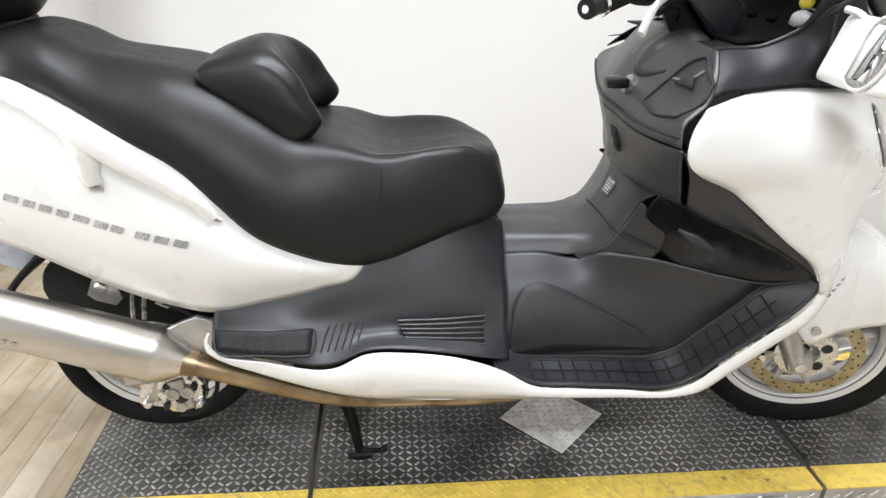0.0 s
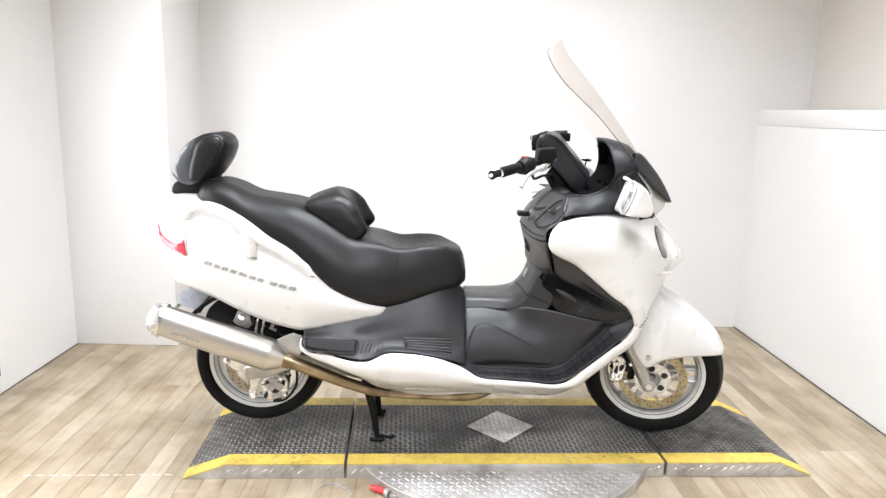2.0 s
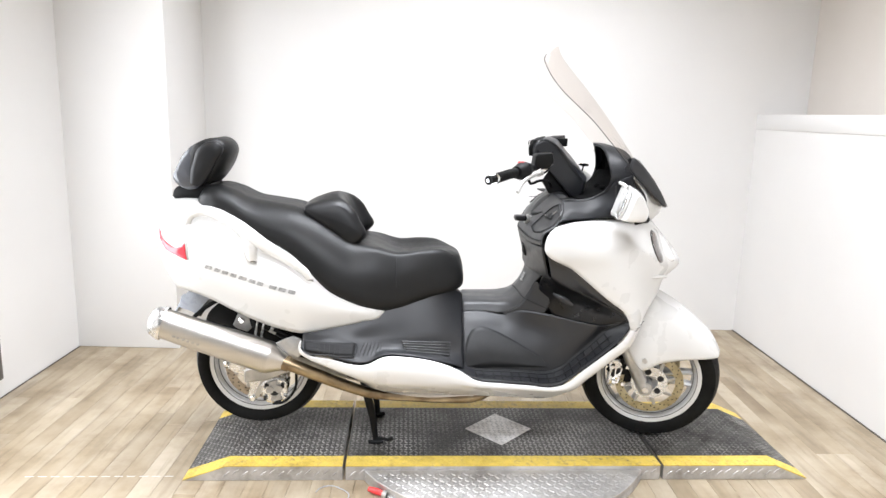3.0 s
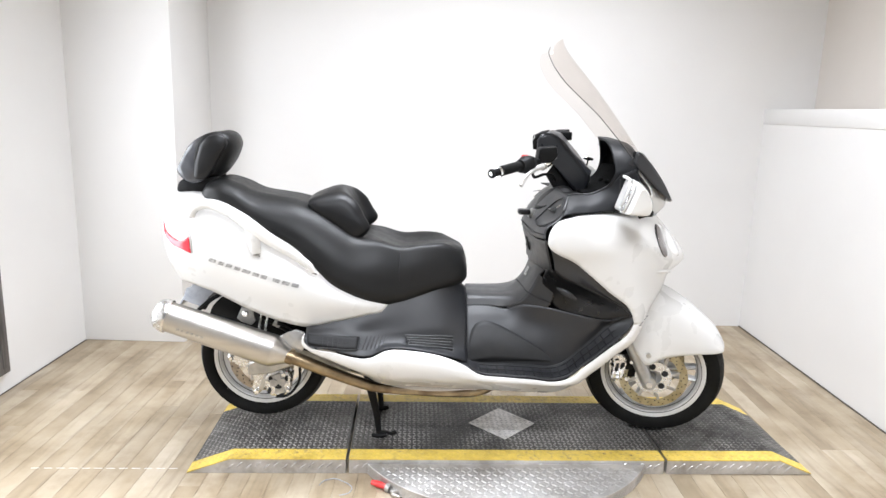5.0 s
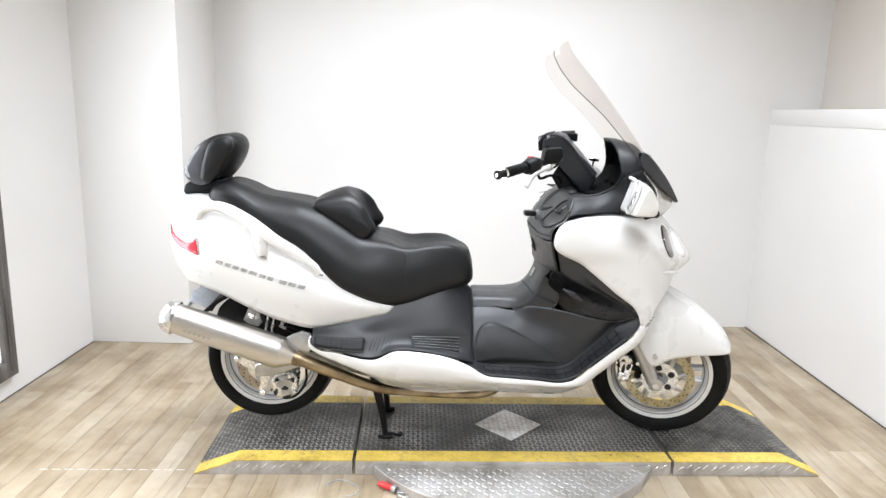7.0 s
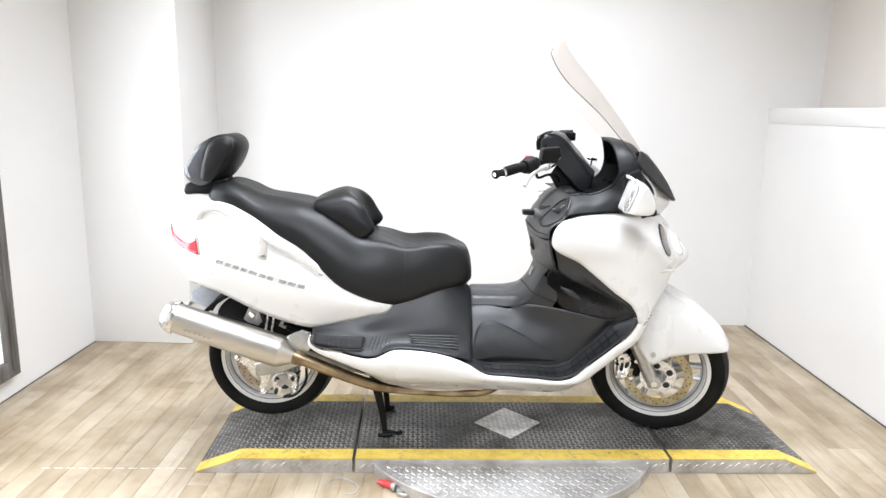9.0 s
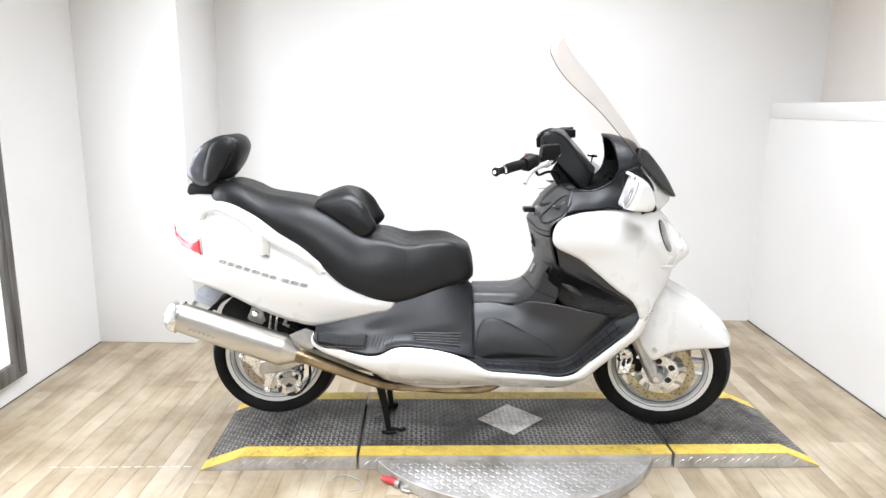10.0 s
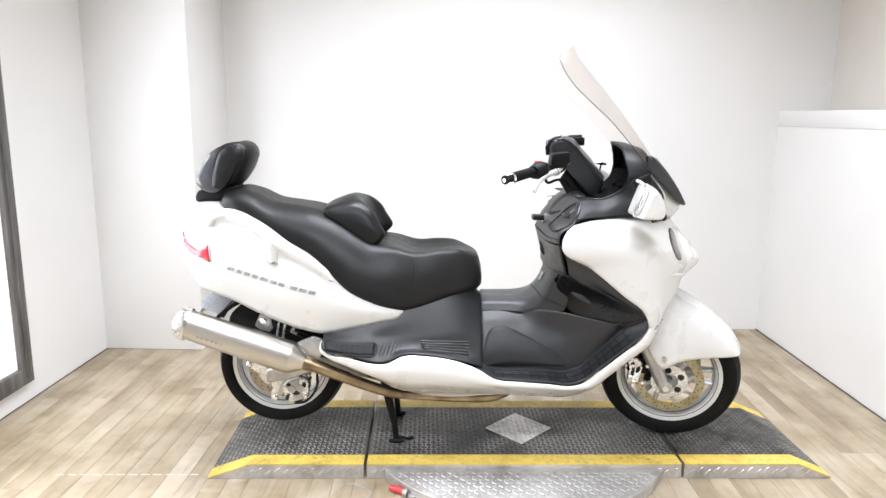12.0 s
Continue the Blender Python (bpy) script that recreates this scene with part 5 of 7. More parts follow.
part("engine", loft([[(x, y * w, z) for y, z in ((-1, z0), (1, z0), (1, z1), (-1, z1))] for x, w, z0, z1 in ((-0.72, 0.12, 0.46, 0.54), (-0.55, 0.16, 0.36, 0.58), (-0.20, 0.12, 0.35, 0.58), (0.05, 0.10, 0.35, 0.58), (0.20, 0.10, 0.36, 0.66), (0.40, 0.10, 0.56, 0.80))]), BLACK, scooter, "black engine and frame inside the bodywork", bevel=0.01)

def fair_patch(s, u0, u1, v0, v1, out, round_=4.0, nu=14, nv=18):
    """A piece of the fairing's face with rounded ends, lifted off it; u runs to the middle of the nose, v down."""
    rows = [smooth_curve(c, 241) for c in FAIR]
    curves = []
    for k in range(nu):
        f = 2 * k / (nu - 1) - 1
        line = []
        for m in range(nv):
            g = m / (nv - 1)
            full = max(0.05, 1 - abs(2 * g - 1) ** round_) ** 0.5
            u = (u0 + u1) / 2 - 0.09 * (g - 0.3) + (u1 - u0) / 2 * f * full
            col_ = smooth_curve([r[min(240, int(round(u * 240)))] for r in rows], 241)
            p = Vector(col_[int(round((v0 + (v1 - v0) * g) * 240))])
            n = Vector((0.75, -0.65 * (1 - u * 0.8), 0.12)).normalized()
            p = p + n * (out + 0.006 * full * (1 - f * f))
            line.append((p.x, s * p.y, p.z))
        curves.append(line)
    return skin(curves, nv, nu)


for s in (1, -1):
    hl = part("headlamp", fair_patch(s, 0.606, 0.672, 0.10, 0.42, 0.002), LENS_GREY, fairing, "tall grey headlamp glass", thick=0.005)
    part("lamp_edge", fair_patch(s, 0.594, 0.684, 0.09, 0.43, -0.001), GLOSS_DARK, hl, "dark rim round the headlamp", thick=0.004)
    part("lens", fair_patch(s, 0.715, 0.86, 0.12, 0.44, 0.0), CLEAR_LENS, hl, "clear inner headlamp lens", thick=0.004)
    part("lower_lip", tube([(0.300, s * -0.352, 0.800), (0.400, s * -0.318, 0.792), (0.480, s * -0.272, 0.782), (0.560, s * -0.215, 0.772)], [0.002, 0.005, 0.007, 0.006], 8, 24), PEARL, fairing)
    for k in range(4):
        part("air_slot", tube([(0.4215 + 0.0080 * k, s * (-0.3320 + 0.0022 * k), 0.5990 + 0.0105 * k), (0.4285 + 0.0080 * k, s * (-0.3290 + 0.0022 * k), 0.6015 + 0.0105 * k)], 0.0019, 6, 3), STICKER, fairing, "small grey slot")

# ---- dark upper cowl, meter hood, screen
UP_LOW = [(0.103, -0.328, 0.967), (0.138, -0.314, 0.983), (0.214, -0.299, 0.990), (0.305, -0.284, 0.996), (0.392, -0.267, 0.990), (0.437, -0.237, 0.987)]
UP_MID = [(0.141, -0.276, 1.010), (0.163, -0.274, 1.016), (0.232, -0.269, 1.019), (0.306, -0.273, 1.034), (0.375, -0.274, 1.053), (0.421, -0.249, 1.063)]
UP_TOP = [(0.155, -0.229, 1.044), (0.180, -0.224, 1.045), (0.245, -0.222, 1.049), (0.299, -0.240, 1.080), (0.337, -0.264, 1.122), (0.387, -0.262, 1.142)]
HOOD_RIM = [(0.262, -0.224, 1.053), (0.300, -0.246, 1.088), (0.314, -0.256, 1.124), (0.313, -0.222, 1.180), (0.313, -0.172, 1.216), (0.313, -0.105, 1.234), (0.316, -0.04, 1.237), (0.322, 0.02, 1.237), (0.338, 0.085, 1.237), (0.356, 0.135, 1.222), (0.374, 0.176, 1.186), (0.384, 0.198, 1.135), (0.372, 0.200, 1.092), (0.300, 0.190, 1.036)]
HOOD_BACK = [(0.350, -0.242, 1.072), (0.378, -0.256, 1.100), (0.394, -0.254, 1.135), (0.402, -0.220, 1.176), (0.404, -0.160, 1.204), (0.406, -0.095, 1.217), (0.408, -0.04, 1.222), (0.410, 0.02, 1.224), (0.416, 0.085, 1.224), (0.424, 0.135, 1.210), (0.434, 0.170, 1.178), (0.440, 0.205, 1.140), (0.430, 0.215, 1.092), (0.350, 0.205, 1.036)]
hood_curves = [HOOD_RIM, [((a[0] + b[0]) / 2, (a[1] + b[1]) / 2 - 0.002, (a[2] + b[2]) / 2 + 0.004) for a, b in zip(HOOD_RIM, HOOD_BACK)], HOOD_BACK]
hood = part("meter_hood", skin(hood_curves, 61, 12), COWL_PLASTIC, scooter, "graphite plastic hood over the instruments", 60, thick=0.008)
for s in (1, -1):
    def side(c):
        return c if s == 1 else flip(c)
    far_top = UP_TOP if s == 1 else [(x + 0.04, y, min(z, 1.052)) for x, y, z in UP_TOP]
    part("upper_cowl", far_ahead(skin([side(c) for c in (UP_LOW, UP_MID, far_top)], 40, 14), 0.12), COWL_PLASTIC, scooter, "graphite plastic upper cowl", 60, thick=0.004)
for s in (1, -1):
    # lip and creases in a paler plastic, their highlights put into the colour
    lip = [(x, s * (y - 0.002), z + 0.001) for x, y, z in UP_TOP[:5]] if s == 1 else [(x + 0.04, s * (y - 0.002), min(z, 1.052) + 0.001) for x, y, z in UP_TOP[:5]]
    part("cowl_lip", far_ahead(tube(lip, [0.003, 0.004, 0.0045, 0.0045, 0.003], 10, 40), 0.12), BAR_COVER, scooter)
    part("cowl_ridge", tube([(0.238, s * -0.2245, 1.046), (0.272, s * -0.2490, 1.027), (0.318, s * -0.2715, 1.010), (0.368, s * -0.2755, 0.998)], [0.001, 0.004, 0.004, 0.001], 8, 24), BAR_COVER, scooter)
    part("cowl_ridge", tube([(0.132, s * -0.2950, 0.995), (0.190, s * -0.2870, 1.002), (0.260, s * -0.2790, 1.006), (0.320, s * -0.2770, 1.006)], [0.001, 0.003, 0.003, 0.001], 8, 24), BAR_COVER, scooter)
# dark bowl behind the hood with the instruments in it
BOWL = [HOOD_RIM, [(x + 0.035, y * 0.96, z * 0.97 + 0.033) for x, y, z in HOOD_RIM], [(min(x + 0.06, 0.415), y * 0.82, z * 0.86 + 0.150) for x, y, z in HOOD_RIM], [(0.412, y * 0.3, z * 0.5 + 0.56) for x, y, z in HOOD_RIM], [(0.412, y * 0.02, 1.13) for x, y, z in HOOD_RIM]]
part("hood_lining", skin(BOWL, 61, 10), LINING, hood, "black lining of the hood", thick=0.003)
cluster = part("instrument_panel", skin([[(0.230, -0.17, 1.045), (0.22, 0, 1.045), (0.230, 0.17, 1.045)], [(0.350, -0.19, 1.072), (0.345, 0, 1.072), (0.350, 0.19, 1.072)], [(0.392, -0.17, 1.13), (0.394, 0, 1.135), (0.392, 0.17, 1.13)]], 20, 14), LINING, scooter, "black instrument panel", thick=0.006)
for cx, cy, cz, r, m, text in ((0.356, -0.146, 1.086, 0.030, STICKER_PALE, "pale domed dial"), (0.376, -0.118, 1.112, 0.022, GAUGE_YELLOW, "small yellow display"), (0.345, -0.060, 1.078, 0.018, LINING, "dark dial"), (0.345, 0.020, 1.076, 0.018, LINING, "dark dial")):
    dome = bmesh.new()
    bmesh.ops.create_uvsphere(dome, u_segments=20, v_segments=12, radius=1.0)
    for v in dome.verts:
        v.co = (cx + r * 0.55 * v.co.x, cy + r * v.co.y, cz + r * 0.55 * v.co.z)
    part("dial", dome, m, cluster, text)
    if m is not STICKER_PALE:
        continue
    part("bezel", tube([(cx + r * 0.5 * math.cos(a), cy + r * 1.05 * math.sin(a), cz + 0.004 + r * 0.5 * math.cos(a)) for a in (2 * math.pi * k / 16 for k in range(17))], 0.0022, 6, 40), BEZEL, cluster)
part("nose_filler", skin([[(0.445, -0.215, 0.986), (0.52, -0.12, 0.967), (0.548, 0, 0.963), (0.52, 0.12, 0.967), (0.445, 0.215, 0.986)], [(0.46, -0.222, 1.05), (0.548, -0.12, 1.00), (0.575, 0, 0.99), (0.548, 0.12, 1.00), (0.46, 0.222, 1.05)], [(0.395, -0.238, 1.14), (0.45, -0.13, 1.15), (0.47, 0, 1.155), (0.45, 0.13, 1.15), (0.395, 0.238, 1.14)]], 30, 14), PEARL, scooter, "white nose above the headlamps", 60, thick=0.004)

WS_EDGE = [(0.083, -0.150, 1.552), (0.071, -0.185, 1.529), (0.083, -0.212, 1.490), (0.122, -0.232, 1.434), (0.182, -0.237, 1.379), (0.244, -0.242, 1.324), (0.296, -0.245, 1.268), (0.338, -0.247, 1.221), (0.385, -0.248, 1.165)]
WS_MID = [(0.140, 0, 1.588), (0.152, 0, 1.573), (0.178, 0, 1.540), (0.228, 0, 1.485), (0.282, 0, 1.424), (0.336, 0, 1.358), (0.388, 0, 1.292), (0.430, 0, 1.236), (0.478, 0, 1.168)]
WS_BETWEEN = [(a[0] * 0.40 + b[0] * 0.60, -0.155, a[2] * 0.35 + b[2] * 0.65) for a, b in zip(WS_EDGE, WS_MID)]
WS_INNER = [(a[0] * 0.10 + b[0] * 0.90, -0.075, a[2] * 0.08 + b[2] * 0.92) for a, b in zip(WS_EDGE, WS_MID)]
screen_ = part("windscreen", far_ahead(skin(mirrored([WS_EDGE, WS_BETWEEN, WS_INNER, WS_MID]), 44, 40), 0.2), CLEAR, scooter, "tall clear faintly smoked windscreen", 80)
screen_.visible_shadow = False
part("screen_edge", tube(WS_EDGE, 0.0013, 6, 60), EDGE_GREY, screen_, "dark polished edge")
part("screen_edge", far_ahead(tube(flip(WS_EDGE), 0.0008, 6, 60), 0.2), CLEAR, screen_, "clear polished edge")
GARN_TOP = [(0.388, -0.252, 1.203), (0.432, -0.240, 1.170), (0.473, -0.224, 1.130), (0.517, -0.208, 1.074), (0.541, -0.200, 1.034)]
GARN_LOW = [(0.378, -0.252, 1.165), (0.405, -0.250, 1.135), (0.440, -0.240, 1.105), (0.490, -0.220, 1.062), (0.536, -0.202, 1.028)]
GARN_MID = [(0.476, 0, 1.178), (0.504, 0, 1.138), (0.534, 0, 1.096), (0.568, 0, 1.044), (0.592, 0, 1.008)]
gt = [[(a[0] * (1 - w) + b[0] * w, a[1] * (1 - w * 0.55), a[2] * (1 - w) + b[2] * w) for a, b in zip(GARN_TOP, GARN_MID)] for w in (0, 0.55)] + [GARN_MID]
part("screen_base", skin(mirrored(gt), 20, 30), GLOSS_DARK, scooter, "gloss black base of the windscreen", 60, thick=0.006)
for s in (1, -1):
    part("screen_bracket", far_ahead(skin([c if s == 1 else flip(c) for c in (GARN_TOP, GARN_LOW)], 16, 5), 0.3), PLASTIC, scooter, thick=0.008)
    if s == -1:
        continue
    part("screen_stay", tube([(0.383, s * -0.235, 1.200), (0.392, s * -0.24, 1.165), (0.378, s * -0.235, 1.135)], 0.008, 10, 12), BLACK, scooter)
    part("screen_clip", revolve([(0, -0.004), (0.016, -0.004), (0.014, 0.004), (0, 0.005)], 18, (0.378, s * -0.246, 1.163)), PLASTIC, scooter)

# mirror pods: housings that stand out to the side, the glass towards the rider
def filleted(points, r, n=5):
    """A closed outline in x and z with its corners rounded."""
    out = []
    k = len(points)
    for i in range(k):
        p, a, b_ = Vector(points[i]), Vector(points[i - 1]), Vector(points[(i + 1) % k])
        q0, q1 = p + (a - p).normalized() * min(r, (a - p).length * 0.45), p + (b_ - p).normalized() * min(r, (b_ - p).length * 0.45)
        for m in range(n + 1):
            f = m / n
            v = q0 * (1 - f) ** 2 + p * (2 * f * (1 - f)) + q1 * f * f
            out.append((v.x, v.y))
    return out


POD_INNER = [(0.302, 1.004), (0.342, 1.122), (0.388, 1.104), (0.432, 1.045), (0.424, 0.998)]
POD_OUTER = [(0.292, 1.012), (0.332, 1.114), (0.354, 1.098), (0.380, 1.045), (0.370, 1.010)]
for s in (1, -1):
    shape = []
    for y, f, k in ((-0.300, 0.0, 0.97), (-0.370, 0.25, 1.0), (-0.440, 0.7, 1.0), (-0.478, 1.0, 0.985), (-0.494, 1.05, 0.93), (-0.500, 1.08, 0.84)):
        ring = [(a[0] + (b_[0] - a[0]) * f, a[1] + (b_[1] - a[1]) * f) for a, b_ in zip(POD_INNER, POD_OUTER)]
        mx, mz = sum(p[0] for p in ring) / 5, sum(p[1] for p in ring) / 5
        shape.append([(mx + (x - mx) * k, s * y, mz + (z - mz) * k) for x, z in filleted(ring, 0.020)])
    pod = part("mirror_pod", loft(shape), PEARL, scooter, "white mirror pod standing out from the cowl", 50)

    def on_face(u, v, out):
        """A place on the face towards the rider: u outwards, v upwards."""
        x = 0.302 + (0.290 - 0.302) * u + (0.038 - 0.002 * u) * v - out
        return (x, s * (-0.352 - 0.130 * u), 1.006 + 0.006 * u + (0.122 - 0.012 * u) * v + out * 0.3)
    rim_ = [(0.22, 0.14), (0.22, 0.50), (0.24, 0.82), (0.34, 0.92), (0.66, 0.89), (0.78, 0.78), (0.80, 0.22), (0.70, 0.10), (0.32, 0.08)]
    part("pod_frame", tube([on_face(u, v, 0.001) for u, v in rim_ + rim_[:1]], 0.0032, 8, 80), PEARL, pod, "rounded white rim")
    hollow = bmesh.new()
    hollow.faces.new([hollow.verts.new(on_face(u, v, 0.0015)) for u, v in rim_])
    part("backing", hollow, BADGE, pod, "grey backing inside the rim", thick=0.001)
    inner = [(0.28, 0.16), (0.29, 0.55), (0.36, 0.84), (0.52, 0.84), (0.44, 0.45), (0.40, 0.16)]
    cheek = bmesh.new()
    cheek.faces.new([cheek.verts.new(on_face(u, v, 0.0045)) for u, v in inner])
    part("inner_panel", cheek, PEARL, pod, thick=0.004)
    pane = bmesh.new()
    pane.faces.new([pane.verts.new(on_face(u, v, 0.0040)) for u, v in ((0.44, 0.16), (0.48, 0.42), (0.56, 0.80), (0.72, 0.74), (0.74, 0.26), (0.66, 0.16))])
    part("mirror", pane, MIRROR_GLASS, pod, "mirror glass", thick=0.002)
    part("socket", tube([(0.340, s * -0.462, 1.004), (0.354, s * -0.470, 1.014), (0.374, s * -0.456, 1.019), (0.398, s * -0.410, 1.010)], [0.005, 0.013, 0.014, 0.006], 12, 18, flat=0.8), BLACK, pod, "black pod hinge")
    part("cowl_gap", tube([(0.322, s * -0.296, 1.110), (0.324, s * -0.297, 1.060), (0.326, s * -0.292, 1.003)], 0.0030, 6, 16), GAP, scooter)
    part("pod_arm", tube([(0.334, s * -0.300, 1.120), (0.340, s * -0.322, 1.117), (0.350, s * -0.350, 1.100)], 0.006, 8, 8), PEARL, pod)

# ---- steering, turned a little to the right about the raked head
AXIS_FOOT, AXIS_HEAD = Vector((0.565, 0, 0.33)), Vector((0.170, 0, 1.06))
STEER = Matrix.Translation(AXIS_FOOT) @ Matrix.Rotation(radians(-18), 4, (AXIS_HEAD - AXIS_FOOT).normalized()) @ Matrix.Translation(-AXIS_FOOT)
BAR_STEER = Matrix.Translation(AXIS_HEAD) @ Matrix.Rotation(radians(-18), 4, Vector((-0.20, 0, 1)).normalized()) @ Matrix.Translation(-AXIS_HEAD)


def steered(name, bm, *rest, **more):
    """A part of the steering, drawn straight ahead."""
    bmesh.ops.transform(bm, matrix=Matrix.Translation((-0.008, 0, 0)) @ STEER, verts=bm.verts)
    return part(name, bm, *rest, **more)


def rolling(name, bm, *rest, **more):
    """A part of the front wheel, whose tyre stands on the deck a little to the near side."""
    bmesh.ops.transform(bm, matrix=Matrix.Translation((-0.002, -0.034, 0.002)) @ STEER, verts=bm.verts)
    return part(name, bm, *rest, **more)


def bar_part(s, name, bm, *rest, **more):
    """A part of the handlebar, drawn on the near side as it stands; s = -1 gives its twin on the far side."""
    if s == -1:
        bmesh.ops.transform(bm, matrix=Matrix.Translation((0.012, 0.045, 0.022)) @ BAR_STEER @ Matrix.Diagonal((1, -1, 1, 1)) @ BAR_STEER.inverted(), verts=bm.verts)
    return part(name, bm, *rest, **more)


# ---- handlebar
BC = [(0.086, 1.196), (0.086, 1.226), (0.100, 1.248), (0.130, 1.256), (0.162, 1.246), (0.230, 1.170), (0.290, 1.102), (0.284, 1.062), (0.268, 1.030), (0.236, 1.044), (0.143, 1.149)]


def swung(bm):
    """Leans a body drawn across the scooter the way the bar is turned."""
    for v in bm.verts:
        v.co.x += (v.co.y + 0.10) * 0.32 - 0.024
        v.co.z += (v.co.y + 0.10) * 0.06
    return bm


cover_bar = part("handlebar_cover", swung(slab(BC, -0.100, 0.030, 0.014, segments=4)), BAR_COVER, scooter, "graphite plastic handlebar cover", 30)
# bead along the cover's edge, added to carry a highlight
part("cover_edge", tube([(0.088, -0.094, 1.250), (0.108, -0.096, 1.2525), (0.138, -0.097, 1.240), (0.206, -0.097, 1.167), (0.260, -0.096, 1.102)], [0.003, 0.006, 0.006, 0.006, 0.004], 10, 30), BAR_COVER, cover_bar)
part("bar_mount", swung(slab([(0.150, 1.142), (0.238, 1.044), (0.210, 1.014), (0.165, 1.026), (0.122, 1.096)], -0.075, 0.020, 0.010)), BLACK, cover_bar, "black clamp under the cover", 30)
part("cover_cap", swung(slab([(0.070, 1.190), (0.066, 1.222), (0.086, 1.250), (0.118, 1.258), (0.112, 1.190)], -0.080, 0.020, 0.008)), BLACK, cover_bar, sharp=30)
for s in (1, -1):
    bar = bar_part(s, "handlebar", tube([(0.125, 0, 1.165), (0.095, -0.14, 1.172), (0.040, -0.24, 1.158), (-0.040, -0.33, 1.148), (-0.118, -0.415, 1.134)], 0.011, 12, 40), BLACK, scooter)
    bar_part(s, "grip", tube([(-0.034, -0.323, 1.149), (-0.046, -0.337, 1.147), (-0.080, -0.374, 1.141), (-0.112, -0.409, 1.135)], [0.0155, 0.0165, 0.0158, 0.0165], 16, 30), TYRE, bar, "ribbed black rubber grip")
    for k in range(9):
        f = k / 8
        bar_part(s, "grip_rib", tube([(-0.050 - 0.054 * f, (-0.341 - 0.060 * f), 1.1462 - 0.0094 * f), (-0.053 - 0.054 * f, (-0.3443 - 0.060 * f), 1.1457 - 0.0094 * f)], 0.0172, 14, 3), TYRE, bar)
    bar_part(s, "bar_collar", tube([(-0.112, -0.409, 1.135), (-0.119, -0.416, 1.134)], 0.019, 18, 3), CHROME, bar, "bright metal collar")
    bar_part(s, "bar_end", tube([(-0.119, -0.416, 1.134), (-0.138, -0.436, 1.131)], [0.013, 0.015], 16, 4), BLACK, bar, "black bar end weight")
    bar_part(s, "cap", tube([(-0.138, -0.436, 1.131), (-0.141, -0.439, 1.1307)], 0.0055, 12, 3), CHROME, bar, "bright screw")
    sw = bar_part(s, "switch_housing", tube([(0.022, -0.262, 1.160), (0.010, -0.275, 1.156), (-0.014, -0.302, 1.150), (-0.030, -0.320, 1.148)], [0.020, 0.031, 0.030, 0.022], 14, 16), BLACK, bar, "black switch housing")
    bar_part(s, "switch_box", box(-0.018, 0.022, -0.285 - 0.02, -0.285 + 0.02, 1.125, 1.178, 0.006), BLACK, bar)
    if s == 1:
        bar_part(s, "stop_switch", box(-0.020, 0.006, -0.294, -0.268, 1.172, 1.184, 0.004), RED, bar, "red engine stop switch")
    bar_part(s, "brake_reservoir", slab([(0.046, 1.165), (0.050, 1.200), (0.058, 1.207), (0.110, 1.212), (0.116, 1.180), (0.100, 1.160), (0.075, 1.150)], -0.165, -0.235, 0.005), BLACK, bar, "square black brake fluid reservoir")
    bar_part(s, "master_cylinder", tube([(0.104, -0.15, 1.150), (0.060, -0.245, 1.142)], 0.013, 12, 4), CAST, bar)
    bar_part(s, "reservoir_bracket", tube([(0.098, -0.200, 1.158), (0.080, -0.225, 1.150), (0.055, -0.240, 1.148)], [0.010, 0.012, 0.008], 10, 10), CHROME, bar)
    bar_part(s, "brake_lever", tube([(0.078, -0.228, 1.146), (0.050, -0.262, 1.142), (0.022, -0.302, 1.134), (-0.002, -0.336, 1.124), (-0.020, -0.360, 1.108), (-0.032, -0.372, 1.088)], [0.010, 0.010, 0.0085, 0.0075, 0.007, 0.009], 10, 34, flat=0.7), LEVER, bar, "pale alloy brake lever")
    bar_part(s, "cable", tube([(0.020, -0.285, 1.122), (0.030, -0.26, 1.108), (0.075, -0.20, 1.112), (0.125, -0.12, 1.10), (0.150, -0.06, 1.07)], 0.005, 8, 30), BLACK, bar)
    bar_part(s, "pivot", revolve([(0, -0.006), (0.010, -0.006), (0.010, 0.006), (0, 0.006)], 14, (0.106, -0.212, 1.176)), CHROME, bar)
part("clutch_box", box(0.190, 0.238, 0.095, 0.145, 1.222, 1.254, 0.004), BLACK, cover_bar, "square black box beyond the handlebar cover")
stem = part("accessory_stem", tube([(0.330, 0.21, 1.055), (0.338, 0.215, 1.135), (0.340, 0.215, 1.142)], 0.004, 8, 10), CHROME, scooter, "small bright stem on the far mirror")
part("stem_head", tube([(0.318, 0.215, 1.148), (0.340, 0.215, 1.144), (0.360, 0.215, 1.142)], [0.005, 0.007, 0.005], 10, 10, flat=0.7), CHROME, stem)


# ---- wheels
def tyre_profile(r, half, bead):
    return [(bead, -half * 0.70), (bead + 0.012, -half * 0.86), (bead + (r - bead) * 0.42, -half * 1.0), (bead + (r - bead) * 0.72, -half * 0.93), (r - 0.013, -half * 0.66), (r - 0.003, -half * 0.33), (r, 0),
            (r - 0.003, half * 0.33), (r - 0.013, half * 0.66), (bead + (r - bead) * 0.72, half * 0.93), (bead + (r - bead) * 0.42, half * 1.0), (bead + 0.012, half * 0.86), (bead, half * 0.70)]


